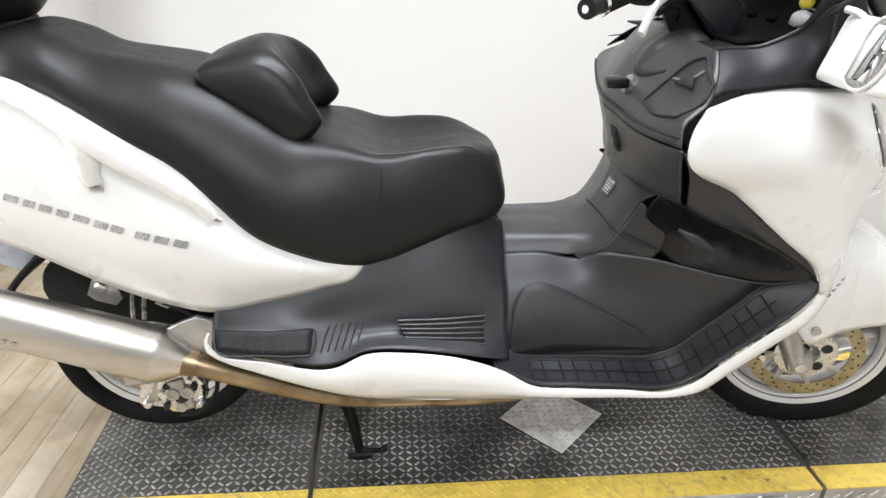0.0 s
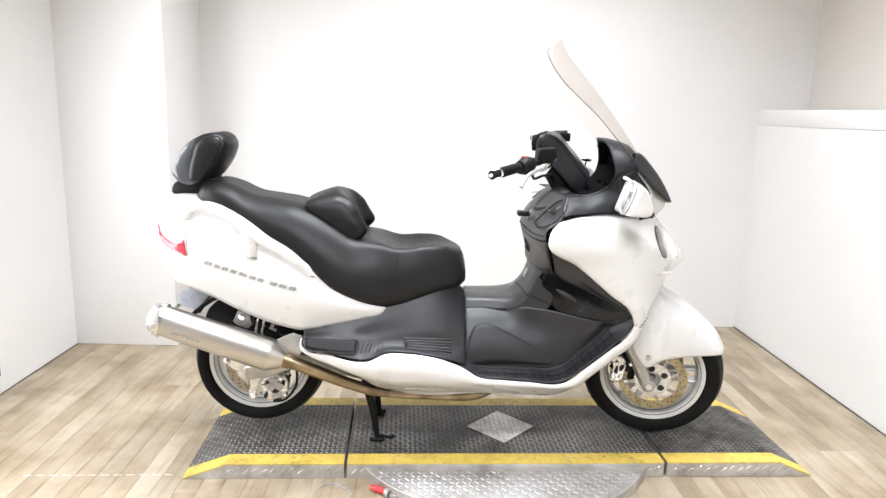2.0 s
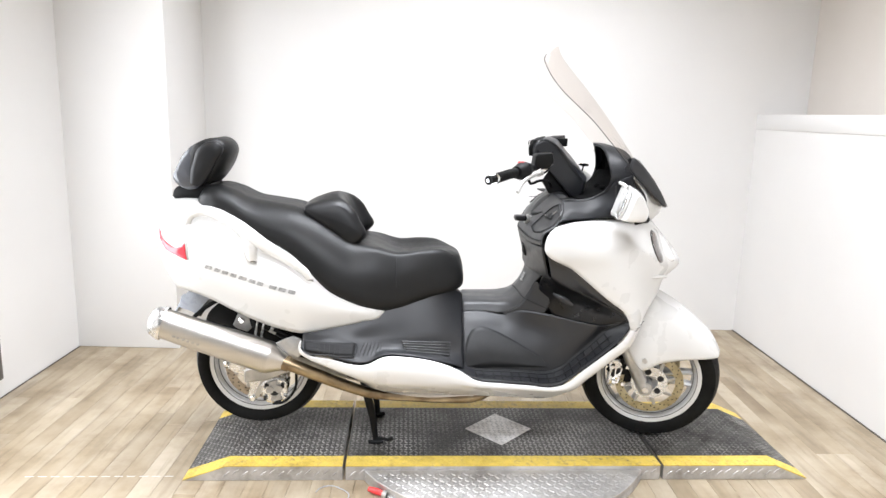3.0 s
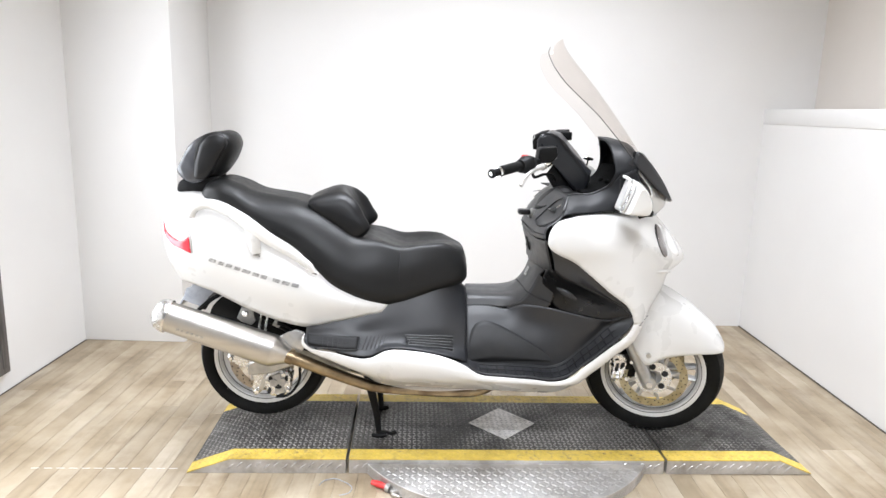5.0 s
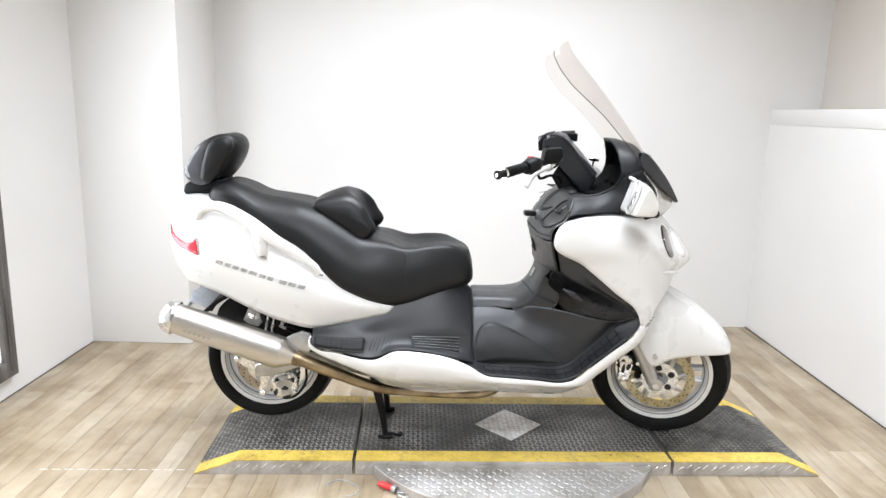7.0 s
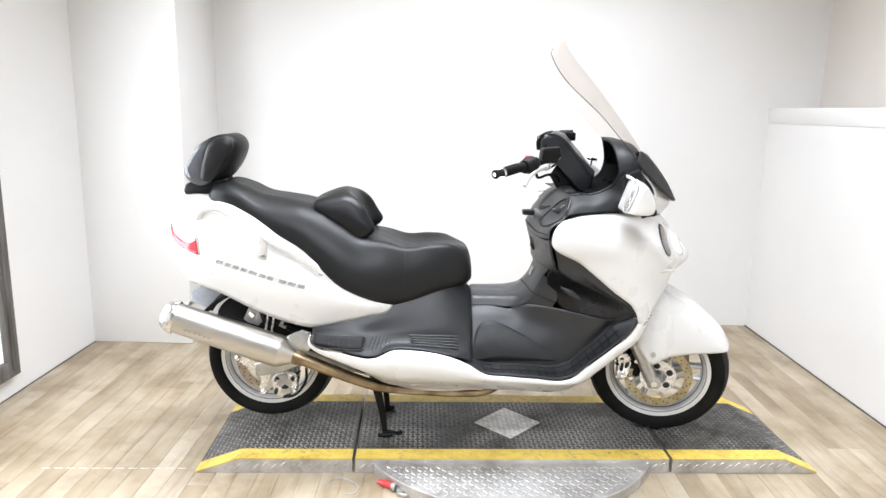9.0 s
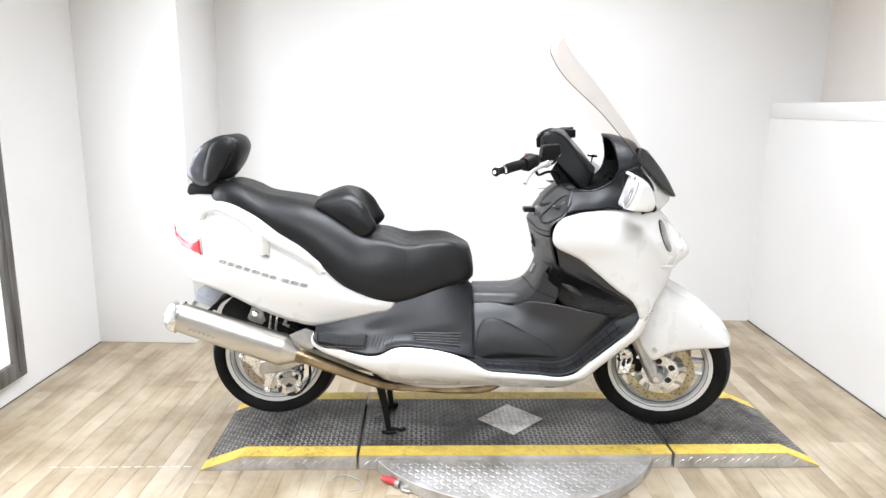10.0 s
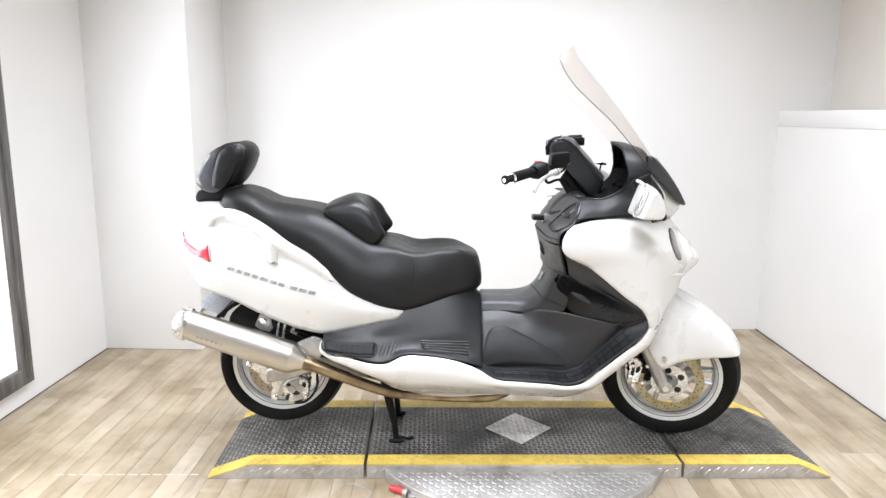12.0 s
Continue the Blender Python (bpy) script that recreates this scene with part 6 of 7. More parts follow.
def wheel(name, cx, cz, r, half, bead, label, turn_, spokes=3, part=part):
    w = part(name, revolve(tyre_profile(r, half, bead), 96, (cx, 0, cz)), TYRE, scooter, label, 50)
    groove = bmesh.new()
    for k in range(28):
        a = 2 * math.pi * k / 28
        for s in (1, -1):
            pts = []
            for f, da in ((0.12, 0.0), (0.45, 0.06), (0.78, 0.16)):
                rr = r - 0.0030 - 0.020 * f ** 2 - 0.0020
                aa = a + da + (0.11 if s > 0 else 0)
                pts.append((cx + rr * math.cos(aa), s * half * f, cz + rr * math.sin(aa)))
            tube(pts, 0.0022, 4, 6, groove)
    part("tread_groove", groove, GAP, w)
    hr = half * 0.72
    rim = [(bead + 0.007, -hr - 0.003), (bead + 0.010, -hr + 0.004), (bead + 0.002, -hr + 0.010), (bead - 0.008, -hr + 0.016), (bead - 0.014, -hr + 0.026), (bead - 0.018, 0), (bead - 0.014, hr - 0.026), (bead - 0.008, hr - 0.016), (bead + 0.002, hr - 0.010), (bead + 0.009, hr - 0.004), (bead + 0.006, hr),
           (bead - 0.012, hr), (bead - 0.022, hr - 0.016), (bead - 0.028, 0.012), (bead - 0.028, -0.012), (bead - 0.024, -hr + 0.020), (bead - 0.021, -hr + 0.009), (bead - 0.015, -hr + 0.003), (bead - 0.004, -hr - 0.002)]
    rm = part("rim", revolve(rim, 96, (cx, 0, cz)), RIM, w, "silver cast wheel rim", 40)
    for r_, dy in ((bead - 0.0115, 0.0012), (bead - 0.0245, 0.018)):
        part("rim_groove", revolve([(r_ - 0.0016, -hr + dy - 0.0008), (r_ + 0.0016, -hr + dy - 0.0008), (r_ + 0.0016, -hr + dy + 0.002), (r_ - 0.0016, -hr + dy + 0.002)], 72, (cx, 0, cz)), STICKER, rm)
    part("hub", revolve([(0.014, -0.060), (0.046, -0.056), (0.050, -0.03), (0.042, 0), (0.050, 0.03), (0.046, 0.056), (0.014, 0.060)], 40, (cx, 0, cz)), RIM, w, "silver wheel hub", 40)
    for k in range(spokes):
        for off in (-0.17, 0.17):
            a = turn_ + 2 * math.pi * k / spokes
            secs_ = []
            for f in (0.0, 0.3, 0.7, 1.0):
                rad = 0.040 + (bead - 0.022 - 0.040) * f
                aa = a + off * (1.5 - 0.55 * f)
                c = Vector((cx + rad * math.cos(aa), 0, cz + rad * math.sin(aa)))
                t = Vector((-math.sin(aa), 0, math.cos(aa))) * (0.011 - 0.002 * f)
                yv = Vector((0, 0.026 - 0.008 * f, 0))
                secs_.append([c - t - yv * 0.6, c - yv, c + t - yv * 0.6, c + t + yv * 0.6, c + yv, c - t + yv * 0.6])
            part("spoke", loft(secs_), RIM, w, bevel=0.003)
    return w


def brake_disc(parent, cx, cz, y, r0, r1, m, arms=8, part=part):
    d = part("brake_disc", revolve([(r0, y - 0.002), (r1, y - 0.002), (r1, y + 0.002), (r0, y + 0.002)], 72, (cx, 0, cz)), m, parent, "drilled gold brake disc", 30)
    holes = bmesh.new()
    for k in range(54):
        a = 2 * math.pi * k / 54
        rr = r0 + (r1 - r0) * (0.22, 0.5, 0.78)[k % 3]
        for s in (1, -1):
            ring = [holes.verts.new((cx + rr * math.cos(a) + 0.0030 * math.cos(b_), y + s * 0.0024, cz + rr * math.sin(a) + 0.0030 * math.sin(b_))) for b_ in (2 * math.pi * i / 8 for i in range(8))]
            holes.faces.new(ring)
    part("drilling", holes, GAP, d)
    part("carrier", revolve([(0.032, y - 0.004), (0.070, y - 0.004), (0.070, y + 0.004), (0.032, y + 0.004)], 40, (cx, 0, cz)), POLISHED, d, "silver disc carrier")
    for k in range(arms):
        a = 2 * math.pi * k / arms + 0.2
        part("arm", tube([(cx + 0.064 * math.cos(a), y, cz + 0.064 * math.sin(a)), (cx + (r0 + 0.003) * math.cos(a + 0.12), y, cz + (r0 + 0.003) * math.sin(a + 0.12))], [0.009, 0.006], 8, 4, flat=0.5), CAST, d)
    for k in range(5):
        a = 2 * math.pi * k / 5 + 0.5
        ring = [(cx + 0.047 * math.cos(a) + 0.0130 * math.cos(b_), cz + 0.047 * math.sin(a) + 0.0130 * math.sin(b_)) for b_ in (2 * math.pi * i / 12 for i in range(12))]
        part("slot", slab(ring, y - 0.0046, y + 0.0046), GAP, d)
    return d


FX_, FZ_ = 0.597, 0.330
front = wheel("front_wheel", FX_, FZ_, 0.272, 0.060, 0.196, "black front tyre on a silver wheel", 0.0, part=rolling)
for s in (1, -1):
    brake_disc(front, FX_, FZ_, s * -0.078, 0.098, 0.130, GOLD, part=rolling)
RX_, RZ_ = -0.959, 0.351
def set_back(name, bm, *rest, **more):
    """A part of the rear wheel, which stands a little to the far side."""
    bmesh.ops.translate(bm, vec=(0, 0.034, 0), verts=bm.verts)
    return part(name, bm, *rest, **more)


rear = wheel("rear_wheel", RX_, RZ_, 0.256, 0.072, 0.191, "black rear tyre on a silver wheel", 0.35, part=set_back)
set_back("worn_tread", revolve([(0.2428, -0.0480), (0.2540, -0.0240), (0.2566, 0), (0.2540, 0.0240), (0.2428, 0.0480)], 96, (RX_, 0, RZ_), closed=False), WORN_GREY, rear, "road-grey worn tread", thick=0.001)
brake_disc(rear, RX_, RZ_, -0.092, 0.092, 0.125, WORN_DISC, part=set_back)

# fork legs, calipers, axle
for s in (1, -1):
    # far leg and caliper are black, their shade put into the colour
    fork = steered("fork_leg", tube([(0.425, s * -0.122, 0.660), (0.492, s * -0.122, 0.520), (0.552, s * -0.122, 0.40), (0.598, s * -0.122, 0.305)], [0.023, 0.023, 0.027, 0.025], 18, 30), CAST if s == 1 else BLACK, scooter, "silver fork leg" if s == 1 else "shaded black fork leg")
    steered("axle_lug", revolve([(0, -0.020), (0.027, -0.020), (0.030, -0.01), (0.030, 0.020), (0, 0.020)], 28, (0.597, s * -0.122, 0.322)), CAST, fork)
    steered("axle_nut", revolve([(0, -0.006), (0.013, -0.006), (0.013, 0.006), (0, 0.006)], 6, (0.597, s * -0.146, 0.322)), CHROME, fork)
    cal = steered("brake_caliper", slab(round_outline([(0.457, 0.425), (0.484, 0.430), (0.502, 0.405), (0.500, 0.365), (0.482, 0.315), (0.460, 0.305), (0.450, 0.335), (0.464, 0.370), (0.450, 0.40)], 40), s * -0.130, s * -0.062, 0.008), POLISHED if s == 1 else BLACK, fork, "front brake caliper")
    steered("caliper_lug", slab(round_outline([(0.487, 0.42), (0.532, 0.43), (0.542, 0.40), (0.527, 0.36), (0.494, 0.36)], 30), s * -0.112, s * -0.095, 0.003), BLACK, cal)
    steered("casting_gap", slab(round_outline([(0.461, 0.408), (0.470, 0.412), (0.476, 0.384), (0.470, 0.352), (0.464, 0.356), (0.467, 0.384)], 24), s * -0.132, s * -0.120, 0.0005), GAP, cal)
    steered("casting_gap", slab(round_outline([(0.486, 0.392), (0.496, 0.396), (0.496, 0.378), (0.484, 0.366)], 20), s * -0.132, s * -0.120, 0.0005), GAP, cal)
    for bx, bz in ((0.468, 0.40), (0.476, 0.335), (0.522, 0.405), (0.510, 0.33)):
        steered("bolt", revolve([(0, -0.006), (0.008, -0.006), (0.008, 0.006), (0, 0.006)], 6, (bx, s * -0.133, bz)), CHROME, cal)
    steered("brake_hose", tube([(0.440, s * -0.125, 0.425), (0.420, s * -0.14, 0.46), (0.43, s * -0.13, 0.52), (0.41, s * -0.11, 0.58), (0.38, s * -0.1, 0.64)], 0.006, 8, 30), BLACK, fork)
for z0, bulge in ((0.43, 0.018), (0.46, 0.03), (0.40, 0.012)):
    steered("hose_loop", tube([(0.520, -0.100, z0 + 0.10), (0.470 - bulge, -0.112, z0 + 0.06), (0.455 - bulge, -0.105, z0), (0.480, -0.095, z0 - 0.03)], 0.0075, 8, 24), BLACK, scooter)
# black plate added for the darkness seen through the wheel
steered("wheel_backing", slab(round_outline([(0.420, 0.50), (0.450, 0.56), (0.520, 0.56), (0.530, 0.47), (0.500, 0.42), (0.440, 0.44)], 30), -0.075, -0.060, 0.004), BLACK, scooter, "black guard inside the front wheel")
# added black sheet standing in for the dark space beside the fork
part("brake_backing", slab([(0.406, 0.361), (0.451, 0.417), (0.497, 0.459), (0.543, 0.357), (0.525, 0.304), (0.455, 0.314)], -0.088, -0.082, 0.002), BLACK, scooter, "added black sheet for the dark behind the front brake")
steered("axle", tube([(FX_, -0.13, FZ_ - 0.005), (FX_, 0.13, FZ_ - 0.005)], 0.012, 14, 3), CAST, scooter)

# front mudguard
def lifted(bm, dx=-0.008, dz=0.013):
    bmesh.ops.translate(bm, vec=(dx, 0, dz), verts=bm.verts)
    return bm


FEN_LOW = [(0.495, -0.15, 0.53), (0.525, -0.185, 0.483), (0.556, -0.196, 0.443), (0.58, -0.196, 0.42), (0.598, -0.19, 0.422), (0.628, -0.176, 0.438), (0.69, -0.15, 0.448), (0.77, -0.122, 0.452), (0.832, -0.098, 0.451), (0.862, -0.075, 0.448)]
FEN_SIDE = [(0.492, -0.145, 0.6), (0.52, -0.165, 0.565), (0.548, -0.172, 0.545), (0.575, -0.172, 0.535), (0.598, -0.168, 0.53), (0.632, -0.158, 0.525), (0.695, -0.14, 0.512), (0.772, -0.115, 0.488), (0.836, -0.091, 0.47), (0.866, -0.07, 0.45)]
FEN_EDGE = [(0.495, -0.11, 0.672), (0.522, -0.116, 0.662), (0.55, -0.118, 0.652), (0.577, -0.117, 0.644), (0.606, -0.115, 0.636), (0.648, -0.11, 0.62), (0.712, -0.1, 0.586), (0.785, -0.088, 0.532), (0.844, -0.073, 0.484), (0.87, -0.055, 0.452)]
FEN_TOP = [(0.498, 0, 0.695), (0.525, 0, 0.687), (0.553, 0, 0.678), (0.582, 0, 0.67), (0.614, 0, 0.659), (0.656, 0, 0.64), (0.722, 0, 0.603), (0.796, 0, 0.548), (0.852, 0, 0.494), (0.876, 0, 0.455)]
guard = steered("front_mudguard", lifted(skin(mirrored([FEN_LOW, FEN_SIDE, FEN_EDGE, FEN_TOP]), 60, 36)), PEARL, scooter, "pearl white front mudguard", 60, thick=0.004)
for s in (1, -1):
    steered("guard_bolt", revolve([(0, -0.004), (0.010, -0.004), (0.009, 0.004), (0, 0.004)], 12, (0.576, s * -0.198, 0.475)), CAST, guard, "grey bolt")

# ---- rear mechanicals
muff = part("muffler", tube([(-1.252, -0.25, 0.587), (-1.245, -0.25, 0.5845), (-0.95, -0.25, 0.4835), (-0.878, -0.25, 0.459)], [0.054, 0.0595, 0.0595, 0.0595], 36, 30, flat=0.85), STEEL, scooter, "brushed stainless steel exhaust muffler", 45)
part("end_cap", spindle((-1.290, -0.25, 0.6002), (-1.246, -0.25, 0.5852), [(0.0, 0.018), (0.06, 0.032), (0.18, 0.043), (0.36, 0.051), (0.60, 0.057), (0.85, 0.0598), (1.0, 0.0600)], 36, 0.85), POLISHED, muff, "bright rounded end cap")
part("cap_band", tube([(-1.247, -0.25, 0.5852), (-1.239, -0.25, 0.5825)], 0.0612, 32, 3, flat=0.85), CHROME, muff)
for k, w in enumerate((0.012, 0.009, 0.010, 0.009, 0.009, 0.010)):
    x = -1.200 + 0.0165 * k
    z = 0.5690 - (x + 1.200) * 0.342 - 0.018
    part("maker_bar", box(x, x + w, -0.3015, -0.2990, z - 0.003, z + 0.004, 0.0005), CAST, muff, "plain pale mark where the maker's script sits")
part("seam_band", tube([(-0.897, -0.25, 0.4656), (-0.888, -0.25, 0.4625)], 0.0602, 32, 3, flat=0.85), STEEL, muff)
part("cone", spindle((-0.882, -0.25, 0.4604), (-0.818, -0.25, 0.4388), [(0.0, 0.0598), (0.12, 0.0585), (0.85, 0.031), (1.0, 0.0275)], 36, 0.86), STEEL, muff, "tapered muffler end")
part("clamp", tube([(-0.830, -0.25, 0.443), (-0.806, -0.25, 0.4345)], 0.0285, 24, 3), PIPE, muff)
part("exhaust_pipe", tube([(-0.825, -0.25, 0.4415), (-0.770, -0.248, 0.419), (-0.690, -0.240, 0.383), (-0.600, -0.228, 0.343), (-0.520, -0.215, 0.312), (-0.443, -0.205, 0.297), (-0.33, -0.195, 0.286), (-0.229, -0.185, 0.279), (-0.12, -0.16, 0.274), (-0.03, -0.10, 0.29)], [0.024, 0.024, 0.023, 0.021, 0.019, 0.017, 0.017, 0.018, 0.020, 0.018], 18, 60), PIPE, scooter, "heat-tinted bronze exhaust pipe")
part("pipe_shield", tube([(-0.47, -0.21, 0.309), (-0.40, -0.205, 0.302), (-0.25, -0.195, 0.292), (-0.13, -0.175, 0.286)], [0.012, 0.016, 0.016, 0.010], 12, 20, flat=0.6), STEEL, scooter)
FOOT_STAY = [(-0.866, 0.506), (-0.830, 0.523), (-0.796, 0.537), (-0.766, 0.526), (-0.770, 0.462), (-0.780, 0.449), (-0.834, 0.457)]
swing = part("swingarm", loft([[(x, y, z) for y, z in ((-0.185, z0), (-0.185, z1), (-0.125, z1), (-0.125, z0))] for x, z0, z1 in ((-0.985, 0.335, 0.385), (-0.90, 0.345, 0.410), (-0.80, 0.385, 0.470), (-0.70, 0.375, 0.480), (-0.60, 0.350, 0.44), (-0.54, 0.335, 0.40))]), CAST, scooter, "cast aluminium swingarm", bevel=0.006)
part("rib", loft([[(x, y, z) for y, z in ((-0.192, z0), (-0.192, z1), (-0.183, z1), (-0.183, z0))] for x, z0, z1 in ((-0.83, 0.458, 0.475), (-0.74, 0.430, 0.450), (-0.64, 0.388, 0.402))]), BLACK, swing)
part("far_arm", loft([[(x, y, z) for y, z in ((0.105, z0), (0.105, z1), (0.175, z1), (0.175, z0))] for x, z0, z1 in ((-1.00, 0.31, 0.41), (-0.80, 0.33, 0.47), (-0.55, 0.33, 0.45))]), CAST, scooter, bevel=0.01)
brk = part("caliper_bracket", slab(round_outline([(-1.075, 0.395), (-1.045, 0.400), (-0.985, 0.372), (-0.930, 0.375), (-0.880, 0.395), (-0.835, 0.385), (-0.850, 0.345), (-0.905, 0.325), (-0.945, 0.255), (-0.975, 0.235), (-0.985, 0.255), (-0.975, 0.305), (-0.995, 0.335), (-1.06, 0.372)], 70), -0.128, -0.112, 0.003), POLISHED, scooter, "polished rear caliper bracket")
for bx, bz, r in ((-0.972, 0.352, 0.021), (-1.060, 0.386, 0.011), (-0.965, 0.252, 0.011), (-0.85, 0.372, 0.010), (-0.905, 0.352, 0.009)):
    part("bolt", revolve([(0, -0.010), (r * 0.7, -0.010), (r, -0.006), (r, 0.008), (0, 0.008)], 18, (bx, -0.131, bz)), CHROME, brk, "bright bolt")
cal = part("rear_caliper", slab([(-0.932, 0.312), (-0.915, 0.338), (-0.880, 0.352), (-0.842, 0.342), (-0.828, 0.318), (-0.840, 0.290), (-0.836, 0.262), (-0.866, 0.242), (-0.905, 0.246), (-0.928, 0.268), (-0.918, 0.290)], -0.160, -0.100, 0.006), POLISHED, scooter, "polished rear brake caliper")
part("bridge", slab([(-0.905, 0.330), (-0.872, 0.340), (-0.852, 0.262), (-0.885, 0.254)], -0.168, -0.158, 0.003), CAST, cal)
for bx, bz, r, n in ((-0.894, 0.302, 0.014, 24), (-0.862, 0.306, 0.014, 24), (-0.880, 0.268, 0.011, 24), (-0.918, 0.305, 0.007, 6), (-0.842, 0.272, 0.007, 6), (-0.856, 0.336, 0.006, 6)):
    part("piston_cap", revolve([(0, -0.003), (r * 0.6, -0.003), (r * 0.62, -0.005), (r, -0.005), (r, 0.006), (0, 0.006)], n, (bx, -0.168, bz)), CAST if r > 0.01 else CHROME, cal)
for bx, bz, w_, h_ in ((-0.878, 0.288, 0.014, 0.0028), (-0.906, 0.320, 0.008, 0.0026), (-0.848, 0.318, 0.0030, 0.009), (-0.866, 0.251, 0.010, 0.0025), (-0.913, 0.268, 0.0030, 0.009)):
    part("casting_gap", slab(round_outline([(bx - w_, bz - h_), (bx - w_, bz + h_), (bx + w_, bz + h_), (bx + w_, bz - h_)], 20), -0.1695, -0.150, 0.0005), GAP, cal)
part("bleed_nipple", tube([(-0.838, -0.150, 0.330), (-0.822, -0.152, 0.346)], 0.004, 8, 3), GAP, cal)
part("bracket_web", slab([(-0.945, 0.255), (-0.962, 0.262), (-0.930, 0.340), (-0.905, 0.335)], -0.134, -0.126, 0.002), CAST, cal)
part("brake_hose", tube([(-0.885, -0.165, 0.245), (-0.845, -0.175, 0.255), (-0.80, -0.170, 0.310), (-0.795, -0.165, 0.38), (-0.77, -0.16, 0.45)], 0.005, 8, 30), BLACK, scooter)
# shock absorber and fittings above the wheel
shock = part("rear_shock", tube([(-1.00, -0.150, 0.600), (-0.94, -0.150, 0.565), (-0.875, -0.150, 0.530), (-0.815, -0.150, 0.495)], 0.015, 14, 20), BLACK, scooter, "black rear shock absorber")
part("shock_mount", slab([(-1.022, 0.556), (-1.003, 0.600), (-0.966, 0.592), (-0.952, 0.548), (-0.970, 0.530), (-1.008, 0.543)], -0.178, -0.150, 0.006), CAST, shock, "cast shock mount")
part("mount_bolt", revolve([(0, -0.006), (0.009, -0.006), (0.012, -0.003), (0.012, 0.006), (0, 0.006)], 18, (-0.989, -0.181, 0.575)), CHROME, shock)
for x0, x1 in ((-0.932, -0.944), (-0.908, -0.922)):
    part("link_rod", tube([(x0, -0.170, 0.580), ((x0 + x1) / 2, -0.170, 0.545), (x1, -0.170, 0.495)], 0.005, 10, 8), POLISHED, shock, "bright upright rod")
part("link_clip", box(-0.960, -0.944, -0.176, -0.160, 0.545, 0.585, 0.003), GAP, shock)
part("spring_seat", tube([(-0.885, -0.165, 0.548), (-0.862, -0.165, 0.536)], 0.021, 16, 3), CAST, shock)
part("stay_tube", tube([(-0.872, -0.190, 0.545), (-0.843, -0.190, 0.536), (-0.815, -0.190, 0.518), (-0.800, -0.192, 0.490)], 0.007, 10, 14), BLACK, shock)
part("stay_nut", revolve([(0, -0.008), (0.009, -0.008), (0.009, 0.008), (0, 0.008)], 6, (-0.803, -0.203, 0.500)), CHROME, shock)
part("footrest_stay", slab(FOOT_STAY, -0.240, -0.228, 0.004), CAST, scooter, "cast footrest bracket")
part("rear_mudguard", revolve([(0.300, -0.105), (0.312, -0.100), (0.316, 0.0), (0.312, 0.100), (0.300, 0.105)], 40, (RX_, 0, RZ_), closed=False, a0=radians(25), a1=radians(150)), BLACK, scooter, "black inner rear mudguard", thick=0.005)
part("inner_tail", loft([[(x, y * w, z) for y, z in ((-1, z0), (1, z0), (1, z1), (-1, z1))] for x, w, z0, z1 in ((-1.19, 0.12, 0.70, 0.82), (-1.08, 0.16, 0.67, 0.86), (-0.90, 0.185, 0.60, 0.82), (-0.74, 0.19, 0.55, 0.72), (-0.58, 0.18, 0.48, 0.62))]), BLACK, scooter, "black frame inside the tail")
part("hugger", slab(round_outline([(-1.120, 0.49), (-1.135, 0.560), (-1.09, 0.618), (-1.0, 0.640), (-0.88, 0.620), (-0.76, 0.570), (-0.73, 0.500), (-0.79, 0.445), (-0.95, 0.455), (-1.09, 0.47)], 60), -0.112, -0.104, 0.003), BLACK, scooter, "black inner hugger beside the rear wheel")
part("mudflap", skin([[(-1.188, -0.095, 0.668), (-1.195, 0, 0.672), (-1.188, 0.095, 0.668)], [(-1.222, -0.098, 0.628), (-1.229, 0, 0.63), (-1.222, 0.098, 0.628)], [(-1.262, -0.095, 0.560), (-1.268, 0, 0.56), (-1.262, 0.095, 0.560)]], 12, 10), FLAP, scooter, "grey plastic rear mudflap", thick=0.006)
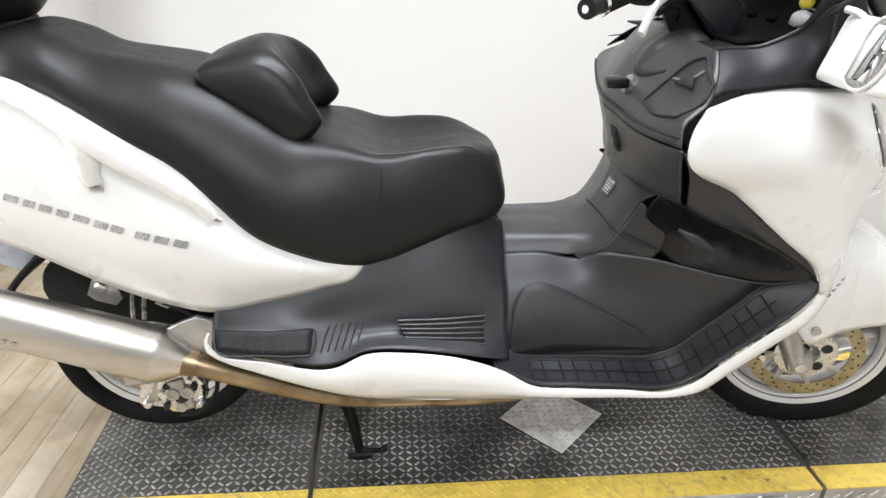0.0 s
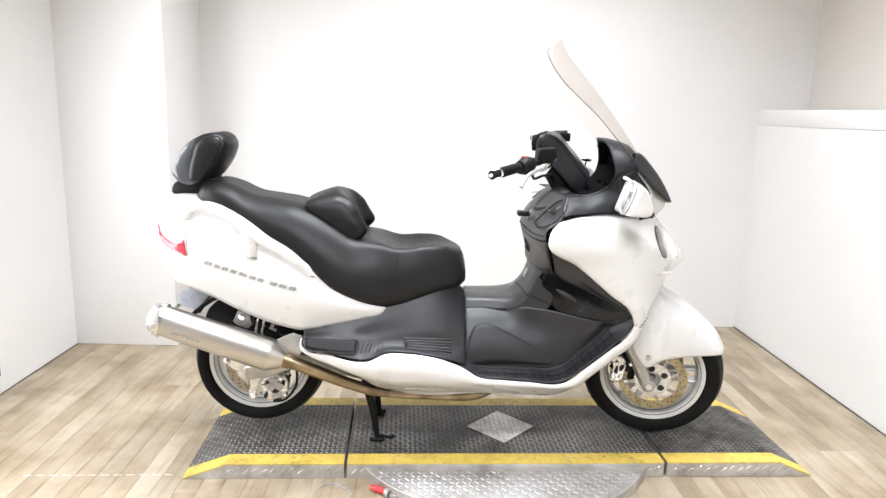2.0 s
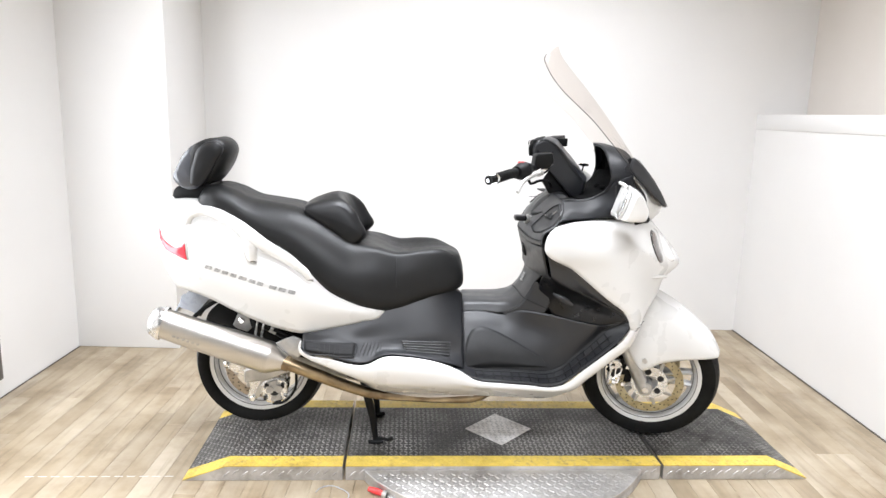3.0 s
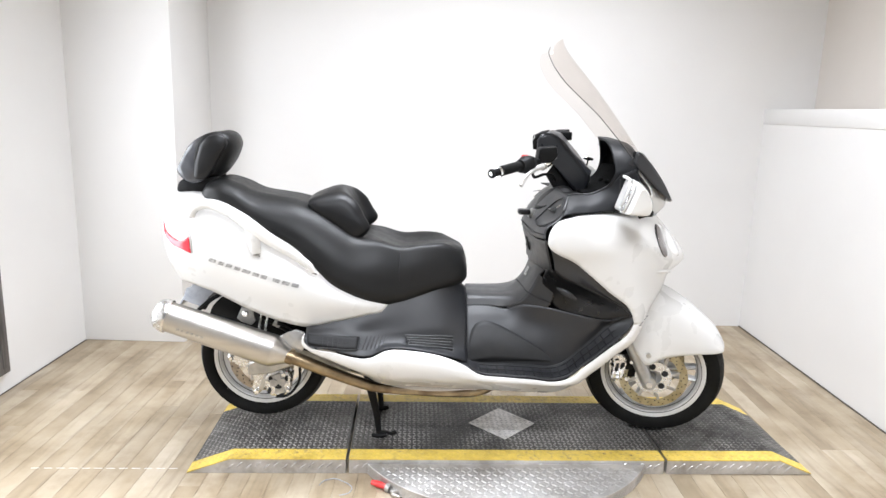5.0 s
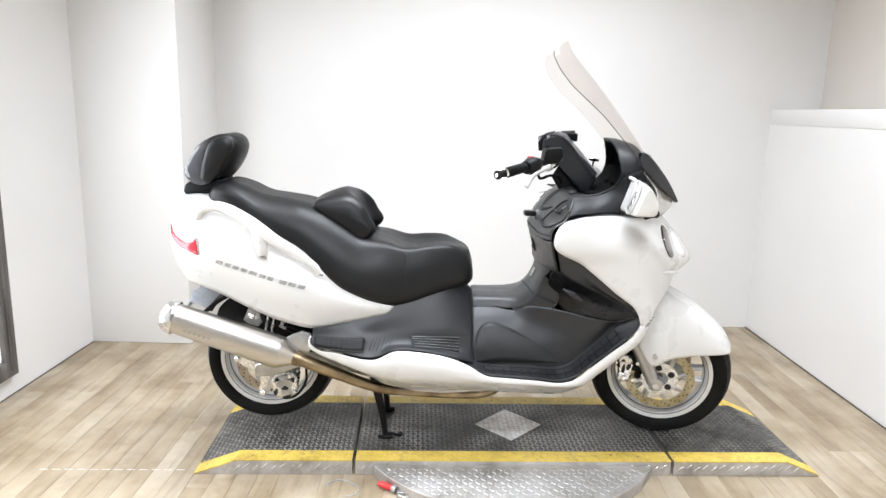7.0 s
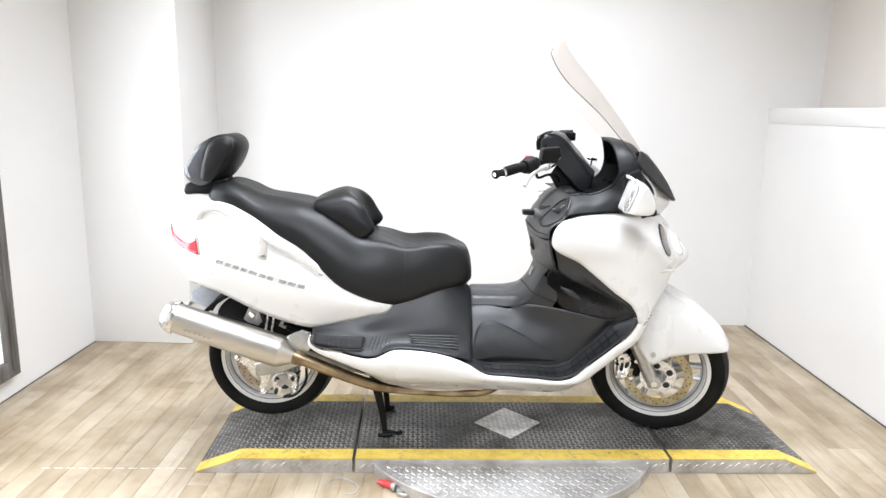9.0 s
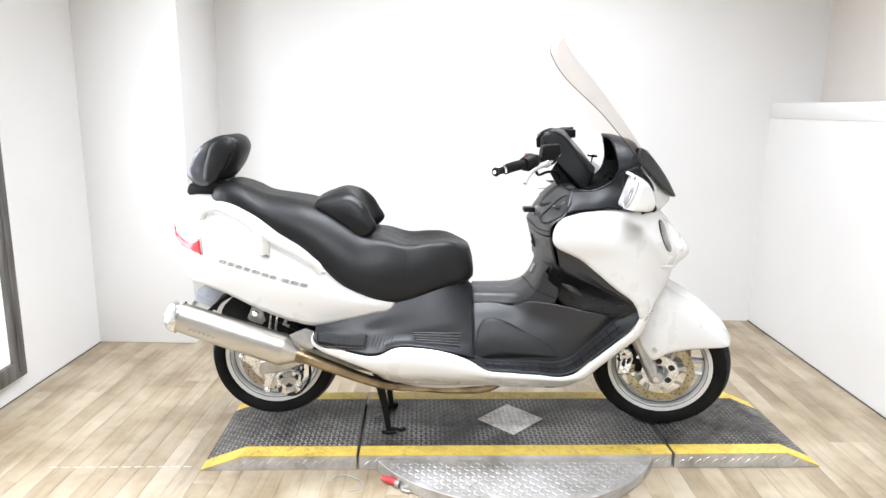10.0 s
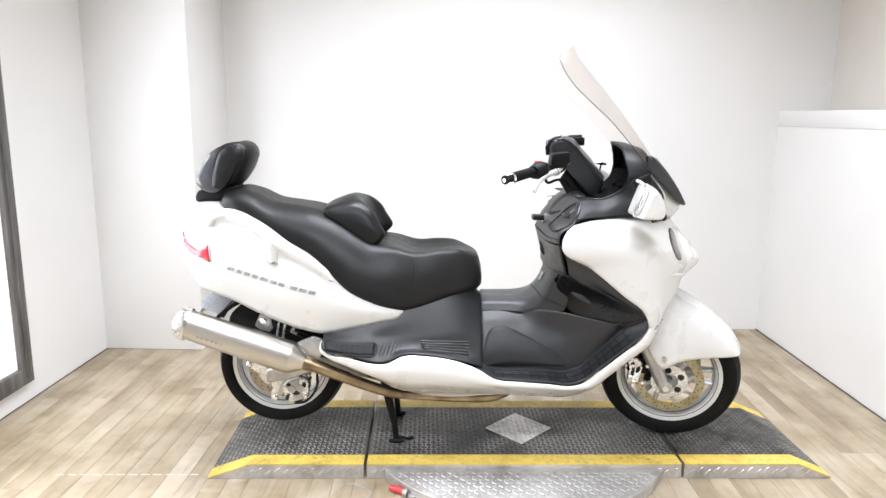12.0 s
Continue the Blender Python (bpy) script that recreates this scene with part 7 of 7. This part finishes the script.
part("flap_side", slab([(-1.225, 0.645), (-1.165, 0.668), (-1.118, 0.640), (-1.175, 0.575), (-1.24, 0.60)], -0.098, -0.092, 0.002), FLAP, scooter)

# ---- centre stand
stand = part("centre_stand", tube([(-0.545, -0.135, 0.335), (-0.530, -0.135, 0.26), (-0.512, -0.125, 0.17), (-0.500, -0.115, 0.075)], [0.019, 0.018, 0.013, 0.011], 12, 20), BLACK, scooter, "black steel centre stand")
part("stand_leg", tube([(-0.545, 0.135, 0.335), (-0.530, 0.135, 0.26), (-0.512, 0.13, 0.17), (-0.500, 0.125, 0.075)], [0.019, 0.018, 0.013, 0.011], 12, 20), BLACK, stand)
part("stand_bar", tube([(-0.535, -0.135, 0.285), (-0.535, 0.135, 0.285)], 0.014, 12, 4), BLACK, stand)
for s in (1, -1):
    part("stand_foot", tube([(-0.528, s * -0.125, TOP + 0.010), (-0.516, s * -0.126, TOP + 0.009), (-0.488, s * -0.126, TOP + 0.009), (-0.470, s * -0.126, TOP + 0.012)], [0.007, 0.010, 0.011, 0.007], 10, 16, flat=0.8), BLACK, stand)
part("stand_tang", tube([(-0.500, -0.118, 0.082), (-0.472, -0.122, 0.082), (-0.450, -0.114, 0.074), (-0.434, -0.108, 0.076)], [0.008, 0.006, 0.006, 0.008], 10, 16), BLACK, stand)

# ---------------------------------------------------------------- floor planks
PLANK_W, PLANK_L = 0.078, 1.35
plank_bm = box(0.0003, PLANK_W - 0.0003, 0.0003, PLANK_L - 0.0003, -0.008, 0.0, 0.0008, segments=1)
plank_mesh = mesh_of("plank", plank_bm)
plank_mesh.materials.append(OAK)
rng = random.Random(4)
x = LEFT - 0.1
while x < RIGHT + 0.05:
    y = FRONT - 0.1
    first = rng.uniform(0.2, 1.0)
    while y < BACK + 0.1:
        ob = new("plank", plank_mesh)
        ob.parent = subfloor
        step = first if y == FRONT - 0.1 else min(1.0, (BACK + 0.12 - y) / PLANK_L)
        ob.matrix_basis = pose(x, y, 0) @ Matrix.Diagonal((1, step, 1, 1))
        y += PLANK_L * step
    x += PLANK_W
